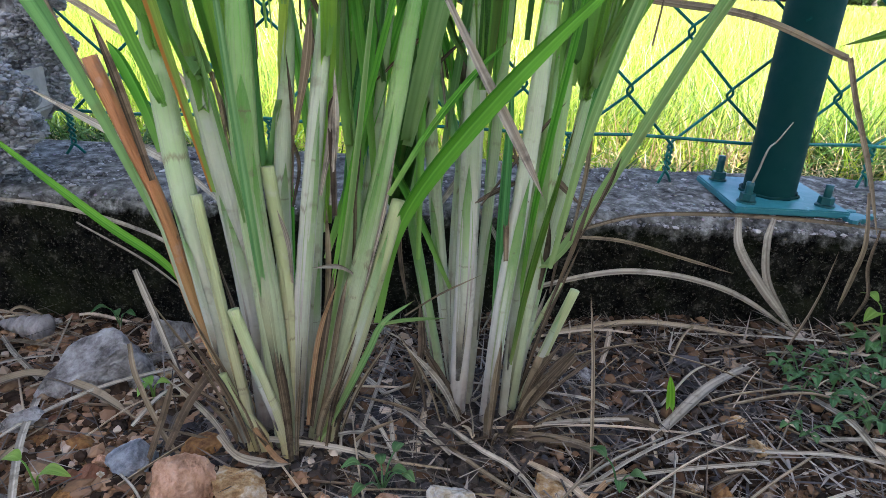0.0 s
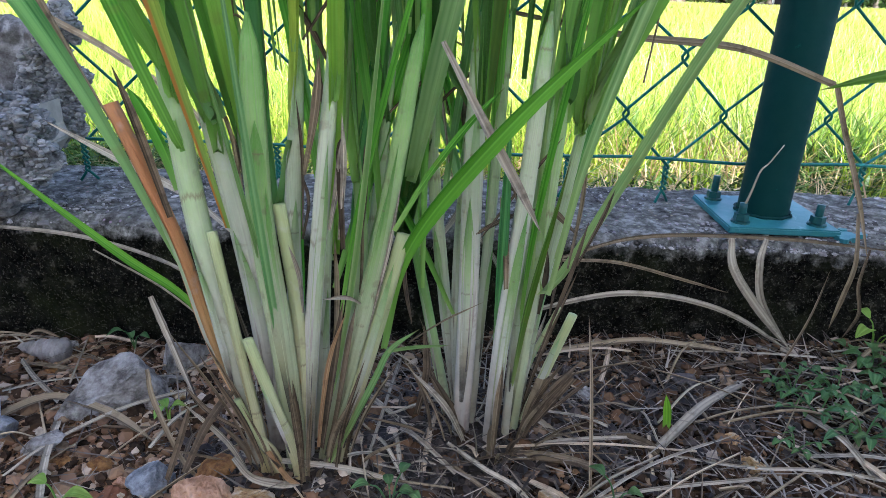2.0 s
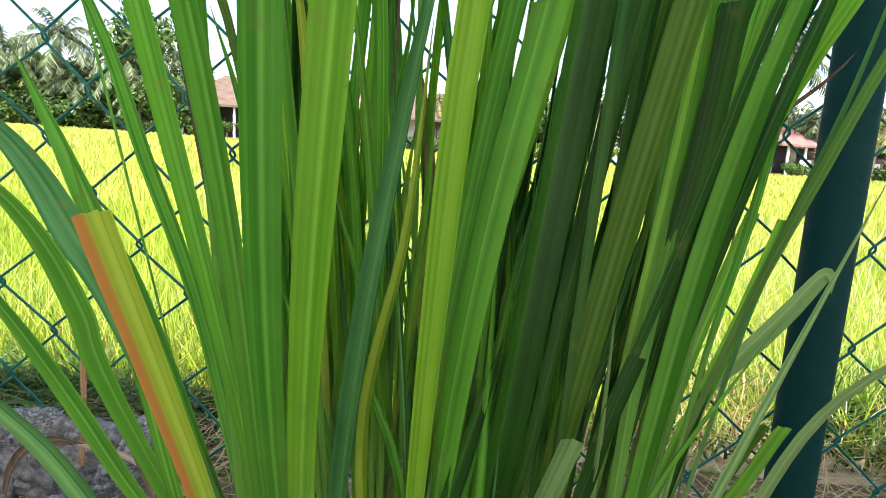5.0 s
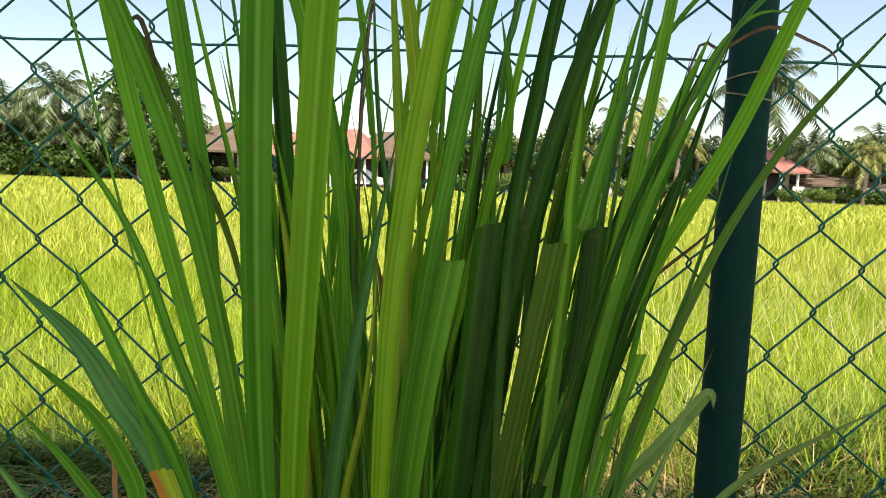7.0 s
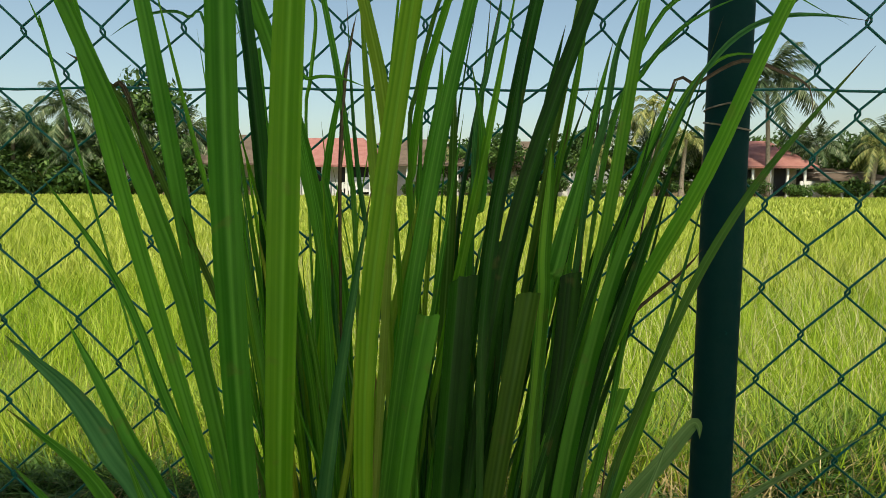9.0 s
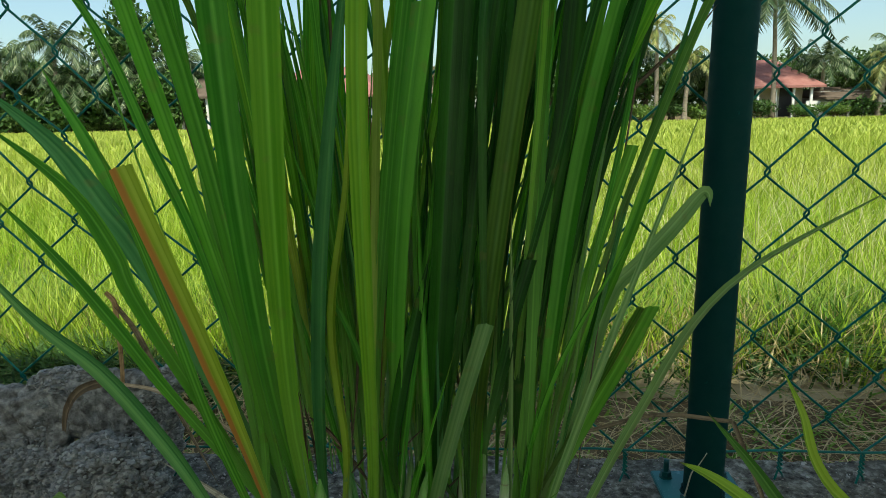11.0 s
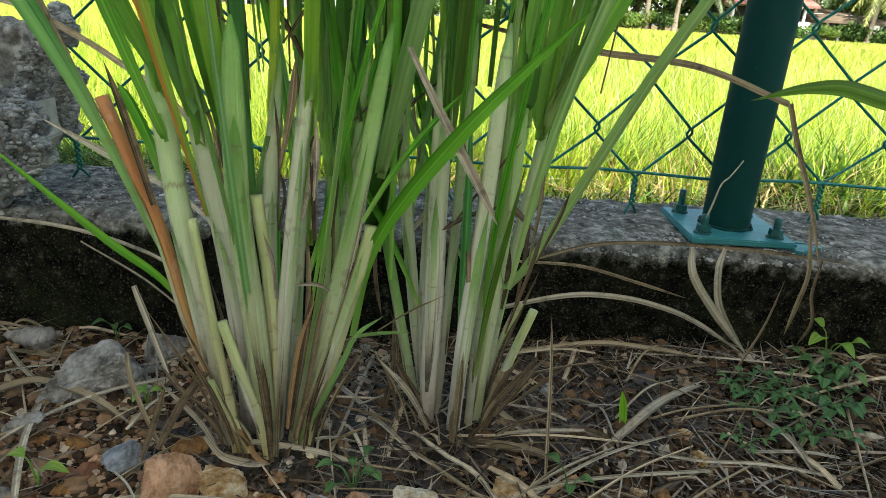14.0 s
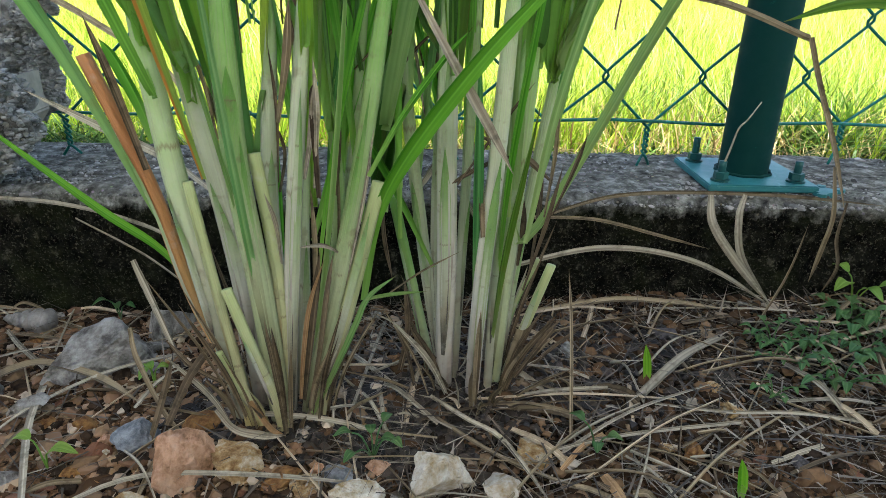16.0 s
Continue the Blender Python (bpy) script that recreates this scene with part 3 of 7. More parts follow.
def build_kerb():
    """A low cast concrete plinth under the fence, worn round at its edges."""
    prof = [(0.598, -0.10 + 0.205 * i / 24) for i in range(25)]
    prof += [(0.598 + 0.014 * (1 - math.cos(a)), 0.105 + 0.011 * math.sin(a)) for a in [math.pi / 2 * i / 6 for i in range(1, 7)]]
    prof += [(0.612 + 0.136 * i / 26, 0.116) for i in range(1, 27)]
    prof += [(0.748 + 0.012 * math.sin(a), 0.104 + 0.012 * math.cos(a)) for a in [math.pi / 2 * i / 4 for i in range(1, 5)]]
    prof += [(0.760, 0.104 - 0.30 * i / 5) for i in range(1, 6)]
    xs = [-9, -6, -4, -2.5, -1.6, -1.2, *[-0.95 + 0.0055 * i for i in range(365)], 1.3, 1.8, 2.6, 4, 6, 9]
    verts = []
    for x in xs:
        shift = -0.014 * max(0, min(1, (0.1 - x) / 0.5)) - 0.010 * max(0, min(1, (x - 0.25) / 0.25))
        for y, z in prof:
            p = Vector((x, y, z))
            d = 0.0065 * noise.noise(p * 9) + 0.0035 * noise.noise(p * 34) + 0.0022 * noise.noise(p * 95)
            front = max(0, min(1, (0.66 - y) / 0.06))
            edge = math.exp(-((y - 0.600) ** 2 + (z - 0.114) ** 2) / 0.0002)
            chip = edge * max(0, noise.noise(Vector((x * 24, 5, 5)))) * 0.014
            verts.append((x, y + shift * front - d * front + chip, z + d * 0.55 * (1 - 0.6 * front) - chip * 0.8))
    w = len(prof)
    faces = [(i * w + j, (i + 1) * w + j, (i + 1) * w + j + 1, i * w + j + 1) for i in range(len(xs) - 1) for j in range(w - 1)]
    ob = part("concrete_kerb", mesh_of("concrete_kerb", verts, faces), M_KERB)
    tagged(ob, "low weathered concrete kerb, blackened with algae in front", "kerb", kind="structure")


def build_unseen_back():
    """Unseen, added to shape the light: a cream wall, and a flat slab shading the kerb."""
    # never in view: limits the sky behind and returns some of its light
    ob = part("unseen_wall", box_mesh("unseen_wall", 24, 0.2, 2.9), M_WALL_C, m=pose(0, -5.2, -0.1))
    tagged(ob, "unseen plain cream wall added to temper light from behind", "wall", kind="structure")
    # added out of view, only to cast shade as far as the verge
    ob = part("shade_slab", box_mesh("shade_slab", 24, 1.8, 0.08, 0.01), M_WALL_W, m=pose(0, -1.45, 3.34))
    tagged(ob, "unseen flat pale slab added to shade the kerb", "roof", kind="structure")
    for x in (-8, 8):
        ob = part("shade_slab_post", tube_mesh("shade_slab_post", [(0, 0, 0), (0, 0, 3.36)], (0.05, 0.05), 2, 16), M_WALL_W, m=pose(x, -2.1, -0.02))
        tagged(ob, "unseen round pale post added under the shade slab", "post", kind="structure")


build_ground()
build_kerb()
# pale slab out of view, added to throw sunlight onto the blade fronts
yard = part("bounce_slab", box_mesh("bounce_slab", 30.0, 4.95, 0.12, 0.01), plain_material("bounce_concrete", (0.42, 0.40, 0.36), (0.56, 0.54, 0.49), 8.0, 0.9, 0.004), m=pose(0, -2.60, -0.085))
tagged(yard, "unseen pale concrete slab added to bounce sunlight onto the blades", "paving", kind="structure")
build_unseen_back()


# ---- the paddy ----
def blades(name, x, y, z, height, width, bend, rng, segs=3, lean=0.25):
    """Many upright grass blades in one mesh, each curved to its own side and tapering to a point."""
    n = len(x)
    ang = rng.uniform(0, 2 * np.pi, n)
    fx, fy = np.cos(ang), np.sin(ang)
    tx, ty = rng.normal(0, lean, n), rng.normal(0, lean, n)
    rows = []
    uvr = []
    for s in range(segs + 1):
        v = s / segs
        cx = x + (tx * v + fx * bend * v * v) * height
        cy = y + (ty * v + fy * bend * v * v) * height
        cz = z + height * v * (1 - 0.35 * bend * v)
        w = width * (1 - v) ** 0.7 / 2
        if s < segs:
            rows += [np.stack([cx - fy * w, cy + fx * w, cz], 1), np.stack([cx + fy * w, cy - fx * w, cz], 1)]
            uvr += [(0, v), (1, v)]
        else:
            rows.append(np.stack([cx, cy, cz], 1))
            uvr.append((0.5, 1))
    k = len(rows)
    verts = np.stack(rows, 1).reshape(-1, 3)
    base = (np.arange(n) * k)[:, None]
    loops, sizes = [], []
    quads = [[2 * s, 2 * s + 1, 2 * s + 3, 2 * s + 2] for s in range(segs - 1)]
    cols = [c for q in quads for c in q] + [2 * segs - 2, 2 * segs - 1, 2 * segs]
    loops = (base + np.array(cols)[None, :]).ravel()
    sizes = np.tile(np.array([4] * (segs - 1) + [3]), n)
    me = bpy.data.meshes.new(name)
    me.vertices.add(len(verts))
    me.vertices.foreach_set("co", verts.astype(np.float32).ravel())
    me.loops.add(len(loops))
    me.loops.foreach_set("vertex_index", loops.astype(np.int32))
    me.polygons.add(len(sizes))
    me.polygons.foreach_set("loop_start", np.concatenate([[0], np.cumsum(sizes)[:-1]]).astype(np.int32))
    me.update(calc_edges=True)
    layer = me.uv_layers.new(name="UVMap")
    layer.data.foreach_set("uv", np.tile(np.array(uvr, dtype=np.float32)[cols], (n, 1)).ravel())
    me.polygons.foreach_set("use_smooth", [True] * len(sizes))
    return me


def scatter(rng, n, y0, y1, spread, mid=0.0, power=1.0):
    y = y0 + (y1 - y0) * rng.random(n) ** power
    x = mid - 0.1 * y + (rng.random(n) * 2 - 1) * (0.6 + spread * y)
    return x, y


def build_paddy():
    rng = np.random.default_rng(4)
    # hills of young rice in the near part: several blades from one root
    hx, hy = scatter(rng, 3600, 1.82, 5.0, 0.95)
    x = np.repeat(hx, 8) + rng.normal(0, 0.016, 3600 * 8)
    y = np.repeat(hy, 8) + rng.normal(0, 0.016, 3600 * 8)
    nx = np.concatenate([rng.uniform(-2.6, 0.45, 620), rng.uniform(0.45, 2.4, 90)])
    ny = rng.uniform(1.60, 1.90, 710)
    x = np.concatenate([x, np.repeat(nx, 8) + rng.normal(0, 0.02, 710 * 8)])
    y = np.concatenate([y, np.repeat(ny, 8) + rng.normal(0, 0.02, 710 * 8)])
    me = blades("rice_near", x, y, np.full(len(x), -0.18), rng.uniform(0.16, 0.34, len(x)), rng.uniform(0.003, 0.007, len(x)), rng.uniform(0.05, 0.6, len(x)), rng)
    tagged(part("rice_near", me, M_RICE), "yellow-green young rice standing in the sunny paddy", "rice", kind="stuff")
    x, y = scatter(rng, 42000, 4.6, 14.0, 0.9)
    me = blades("rice_middle", x, y, np.full(len(x), -0.18), rng.uniform(0.18, 0.33, len(x)), rng.uniform(0.010, 0.022, len(x)), rng.uniform(0.05, 0.5, len(x)), rng, 2)
    tagged(part("rice_middle", me, M_RICE_FAR), "yellow-green rice further out in the paddy", "rice", kind="stuff")
    x, y = scatter(rng, 62000, 13.0, 43.2, 0.9)
    me = blades("rice_far", x, y, np.full(len(x), -0.18), rng.uniform(0.20, 0.33, len(x)), rng.uniform(0.05, 0.12, len(x)), rng.uniform(0.05, 0.4, len(x)), rng, 2)
    tagged(part("rice_far", me, M_RICE_FAR), "even sheet of rice at the far side of the paddy", "rice", kind="stuff")
    # darker weeds and grass along the bank, in clumps
    cx, cy = scatter(rng, 110, 1.82, 2.15, 0.8)
    x = np.repeat(cx, 26) + rng.normal(0, 0.05, 110 * 26)
    y = np.repeat(cy, 26) + rng.normal(0, 0.04, 110 * 26)
    me = blades("bank_grass", x, y, np.full(len(x), -0.12), rng.uniform(0.10, 0.26, len(x)), rng.uniform(0.004, 0.009, len(x)), rng.uniform(0.2, 0.9, len(x)), rng, 3, 0.4)
    tagged(part("bank_grass", me, M_BANK), "dark green weedy grass along the paddy bank", "grass", kind="stuff")
    # dense arching weeds; their dark colour also paints shade under the rice's edge
    n = 5200
    k = rng.random(n)
    x = np.where(k < 0.34, rng.normal(-1.05, 0.20, n), np.where(k < 0.52, rng.normal(1.05, 0.09, n), np.where(k < 0.70, rng.normal(1.45, 0.14, n), rng.uniform(-2.4, 2.4, n))))
    y = np.where(k < 0.34, rng.normal(1.54, 0.06, n), np.where(k < 0.52, rng.normal(1.80, 0.04, n), np.where(k < 0.70, rng.normal(2.0, 0.06, n), 1.58 + 0.08 * x + rng.normal(0, 0.05, n))))
    me = blades("shaded_bank_weeds", x, y, np.full(n, -0.15), np.where(k < 0.34, rng.uniform(0.08, 0.20, n), np.where(k < 0.70, rng.uniform(0.09, 0.20, n), rng.uniform(0.05, 0.14, n))), rng.uniform(0.006, 0.014, n), rng.uniform(0.4, 1.3, n), rng, 4, 0.7)
    tagged(part("shaded_bank_weeds", me, M_BANK_DARK), "arching bank weeds, darkened like the shade under the rice", "weeds", kind="stuff")
    x, y = scatter(rng, 2600, 1.62, 2.05, 0.8)
    me = blades("dead_stubble", x, y, np.full(len(x), -0.12), rng.uniform(0.05, 0.20, len(x)), rng.uniform(0.002, 0.005, len(x)), rng.uniform(0.1, 0.8, len(x)), rng, 3, 0.5)
    tagged(part("dead_stubble", me, M_STUBBLE), "straw-coloured dead stems at the foot of the rice", "straw", kind="stuff")
    # straw-pale stems on this side, which also paint the field's glare
    x, y = scatter(rng, 4800, 1.95, 7.0, 0.50, 1.3)
    me = blades("pale_rice_glare", x, y, np.full(len(x), -0.16), rng.uniform(0.16, 0.36, len(x)), rng.uniform(0.003, 0.006, len(x)), rng.uniform(0.05, 0.6, len(x)), rng, 3, 0.3)
    tagged(part("pale_rice_glare", me, M_PALE_STEM), "pale straw-coloured stems among the rice, also painting its glare", "rice", kind="stuff")
    # cut straw lying on the verge
    x, y = scatter(rng, 5200, 0.76, 1.72, 0.9)
    me = blades("verge_straw", x, y, np.interp(y, [0.76, 1.3], [-0.045, -0.11]) + rng.uniform(0, 0.02, len(x)), rng.uniform(0.02, 0.05, len(x)), rng.uniform(0.002, 0.005, len(x)), rng.uniform(0.2, 1.0, len(x)), rng, 3, 3.2)
    tagged(part("verge_straw", me, M_STUBBLE), "cut straw lying on the shaded verge behind the kerb", "straw", kind="stuff")
    # low creeping green growth on the verge
    cx, cy = scatter(rng, 420, 0.78, 1.56, 0.9)
    x = np.repeat(cx, 11) + rng.normal(0, 0.035, 420 * 11)
    y = np.clip(np.repeat(cy, 11) + rng.normal(0, 0.03, 420 * 11), 0.775, 1.7)
    z = np.array([ground_height(a, b) for a, b in zip(x, y)])
    me = blades("verge_weeds", x, y, z, rng.uniform(0.015, 0.05, len(x)), rng.uniform(0.005, 0.012, len(x)), rng.uniform(0.3, 1.2, len(x)), rng, 3, 1.0)
    tagged(part("verge_weeds", me, M_BANK), "low green creeping weeds on the verge behind the kerb", "weeds", kind="stuff")


build_paddy()


# ---- fence ----
FX, FZ, FY = 0.302, 0.207, 0.697
DX, DZ = 0.0482, 0.0502


def build_fence():
    fence = thing("chain_link_fence", "green plastic-coated chain-link fence standing on the kerb", "fence", (0, FY, 0.116))
    inv = Matrix.Translation((0, -FY, -0.116))
    rng = random.Random(8)
    jitter = {}

    def knot(n, k):
        if (n, k) not in jitter:
            jitter[n, k] = Vector((rng.gauss(0, 0.0016), rng.gauss(0, 0.001), rng.gauss(0, 0.0016)))
        return Vector((FX + DX * n, FY, FZ + DZ * k)) + jitter[n, k]

    for n in range(-34, 28):
        pts = []
        for k in range(-1, 27):
            at = n if (n + k) % 2 == 0 else n + 1
            s = 1 if at == n + 1 else -1
            p = knot(at, k)
            lo, hi = Vector((0, 0, -0.0035)), Vector((0, 0, 0.0035))
            if k == -1:
                # the two ends are twisted round each other below the last mesh
                turn = [p + Vector((s * -0.0024 * math.cos(a), 0.0026 * math.sin(a) * s, -0.030 + 0.030 * i / 10)) for i, a in enumerate([math.pi * 0.55 * q for q in range(11)])]
                pts += [p + Vector((-s * 0.007, -0.004 * s, -0.038)), *turn]
            else:
                pts += [p + lo + Vector((s * 0.0012, 0.0022, 0)), p + Vector((s * 0.0026, 0, 0)), p + hi + Vector((s * 0.0012, -0.0022, 0))]
        me = tube_mesh("wire", [inv @ q for q in pts], (0.0015, 0.0015), 0, 6)
        part("wire", me, M_WIRE, fence)
    for z0, z1 in ((0.160, 0.164), (0.852, 0.826)):
        pts = [inv @ Vector((-1.6 + 3.2 * i / 60, FY - 0.005 + 0.002 * math.sin(i), z0 + (z1 - z0) * i / 60 + 0.0015 * math.sin(i * 1.7))) for i in range(61)]
        part("line_wire", tube_mesh("line_wire", pts, (0.0016, 0.0016), 0, 6), M_WIRE, fence)


def build_post():
    x, y, z = 0.339, 0.664, 0.1165
    post = thing("fence_post", "dark green painted steel fence post bolted to the kerb", "fence post", (x, y, z))
    bm = bmesh.new()
    rings = [(0.0224, 0.005), (0.0224, 1.78), (0.0207, 1.790), (0.011, 1.797)]
    prev = None
    for r, h in rings:
        ring = [bm.verts.new((r * math.cos(2 * math.pi * j / 40), r * math.sin(2 * math.pi * j / 40), h)) for j in range(40)]
        if prev:
            for j in range(40):
                bm.faces.new((prev[j], prev[(j + 1) % 40], ring[(j + 1) % 40], ring[j]))
        prev = ring
    bm.faces.new(prev)
    part("pole", bm_mesh("pole", bm), M_POST, post)
    # a weld bead round the foot
    bead = [((0.0243 + 0.0009 * math.sin(j * 5)) * math.cos(2 * math.pi * j / 48), (0.0243 + 0.0009 * math.sin(j * 5)) * math.sin(2 * math.pi * j / 48), 0.0072) for j in range(49)]
    part("weld", tube_mesh("weld", bead, (0.0013, 0.0013), 0, 8, caps=False), M_POST, post)
    part("base_plate", box_mesh("base_plate", 0.098, 0.098, 0.0062, 0.0012), M_PLATE, post, "scuffed blue-green steel base plate")
    for sx, sy, h in ((-1, 1, 0.016), (-1, -1, 0.010), (1, -1, 0.011), (1, 1, 0.013)):
        bolt = part("bolt", tube_mesh("bolt", [(0, 0, 0), (0, 0, 0.008 + h)], (0.0034, 0.0034), 4, 12), M_BOLT, post, m=pose(sx * 0.034, sy * 0.034, 0.006))
        bm = bmesh.new()
        bmesh.ops.create_cone(bm, segments=6, radius1=0.0066, radius2=0.0063, depth=0.006, cap_ends=True)
        bmesh.ops.translate(bm, vec=(0, 0, 0.0055), verts=bm.verts)
        bmesh.ops.create_cone(bm, segments=20, radius1=0.0082, radius2=0.0080, depth=0.0016, cap_ends=True)
        for v in bm.verts[-40:]:
            v.co.z += 0.001
        part("nut", bm_mesh("nut", bm, False), M_BOLT, bolt)
    # two turns of thin wire tie the fence to the post
    for h, tilt in ((0.698, 0.004), (0.677, -0.005)):
        ring = [(0.0233 * math.cos(a), 0.0233 * math.sin(a), h + tilt * math.cos(a + 0.6)) for a in [2 * math.pi * j / 40 for j in range(41)]]
        part("tie_wire", tube_mesh("tie_wire", ring, (0.0010, 0.0010), 0, 6, caps=False), LEAF["grey"], post, "thin pale tie wire round the post")
    # a loose end of tying wire stands up from one bolt
    me = tube_mesh("tie_wire", [(-0.034, -0.034, 0.018), (-0.031, -0.036, 0.035), (-0.027, -0.036, 0.054), (-0.020, -0.034, 0.061), (-0.009, -0.030, 0.076)], (0.0012, 0.0009, 0.0006), 16, 6)
    part("tie_wire", me, LEAF["grey"], post, "thin rusty tie wire")


build_fence()
build_post()


# ---- the lemongrass ----
rng_plant = random.Random(21)
clump_l = thing("lemongrass_clump", "tall clump of green lemongrass with pale sheathed stalks", "grass plant", (-0.045, 0.43, 0.0), "lemongrass clumps")
clump_r = thing("lemongrass_clump", "lemongrass clump with whitish stalks and cut leaves beside the kerb", "grass plant", (0.078, 0.462, 0.0), "lemongrass clumps")


STEMS = {}


def leaf(clump, kind, points, width, cut=False, face=None, n=28, name="leaf", fold=None, twist=None, tie=True, start=None, swell=0.48):
    """A blade through the points, width in millimetres. A tied blade first runs up the stalk that suits it best."""
    o = Vector(clump.location)
    r = rng_plant
    pts = [Vector(q) for q in points]
    if tie:
        best, cost = None, 9.0
        for stem in STEMS[clump.name]:
            mid, top, uses = stem
            way = (top - mid) / (top.z - mid.z)
            gap = top + way * (pts[0].z - top.z) - pts[0]
            c = math.hypot(2.4 * gap.x, gap.y) + 0.007 * uses
            if c < cost:
                best, cost = stem, c
        best[2] += 1
        mid, top, _ = best
        off = Vector((r.uniform(-0.003, 0.003), r.uniform(-0.005, 0.002), 0))
        first = [mid.lerp(top, 0.80) + off, top + off]
        if pts[0].z < top.z + 0.05:
            first = [mid.lerp(top, 0.70) + off]
        pts = first + pts
    elif pts[0].z > 0.40 and start != 1.0:
        # the hidden lower half rises from the middle of its clump
        root = Vector((o.x + 0.45 * (pts[0].x - o.x), 0.475, 0.26))
        pts = [root, root.lerp(pts[0], 0.5) - (pts[1] - pts[0]) * 0.15, *pts]
        start = 0.35
    face = face or (r.uniform(-0.55, 0.55), -1, r.uniform(0.0, 0.4))
    me = blade_mesh(name, [q - o for q in pts], width / 1000, n, r.uniform(0.3, 0.75) * r.choice((1, 1, -1)) if fold is None else fold, face, r.uniform(-25, 25) if twist is None else twist, cut, start or (0.22 if tie else 0.42), 0.6, r, 0.012, 1.5 if tie else 0.0, swell)
    return part(name, me, LEAF[kind], clump)


def stalk(clump, kind, width, points):
    """A stem of rolled leaf sheaths along its line: swollen foot, flattened section, an open sheath edge, drawn-out top."""
    o = Vector(clump.location)
    p = [Vector(q) - o for q in points]
    r = rng_plant
    tall = points[-1][2] > 0.2 and kind != "orange"
    if tall:
        STEMS.setdefault(clump.name, []).append([p[len(p) // 2] + o, p[-1] + o, 0])
    w = width / 2000
    root = Vector((p[0].x + 0.3 * (p[0].x - p[1].x) * p[0].z / (p[1].z - p[0].z), p[0].y, -0.012))
    line = [root, *p]
    if tall:
        line.append(p[-1] + (p[-1] - p[-2]) * 0.35)
    radii = (w * 0.70, w * 0.92, w * 0.96, w, w * 0.97, w * 0.92, w * 0.66, w * 0.12) if tall else (w * 0.9, w * 1.1, w, w * 0.95, w * 0.9)
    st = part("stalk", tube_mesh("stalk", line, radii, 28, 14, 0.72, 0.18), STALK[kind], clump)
    # outer sheaths that wrap the stem and stand off a little at their upper ends
    for s in range(2 if width > 8 else 1):
        g = r.uniform(-1.0, 1.0)
        out = Vector((math.sin(g), -math.cos(g), 0)) * w
        k0, k1 = r.uniform(0.0, 0.25), r.uniform(0.5, 0.98)
        c = curve(p, 20)
        q = [c[int(20 * (k0 + (k1 - k0) * f))] + out * (0.92 + 0.22 * f) for f in (0, 0.35, 0.7, 1)]
        me = blade_mesh("sheath", q, width / 1000 * r.uniform(0.40, 0.72), 14, -0.5, (math.sin(g), -math.cos(g), 0), r.uniform(-10, 10), False, 0.35, r.uniform(0.5, 0.8), r)
        part("sheath", me, STALK[kind if r.random() < 0.5 else r.choice(("white", "pale", "pale", "green"))], st)
    return st


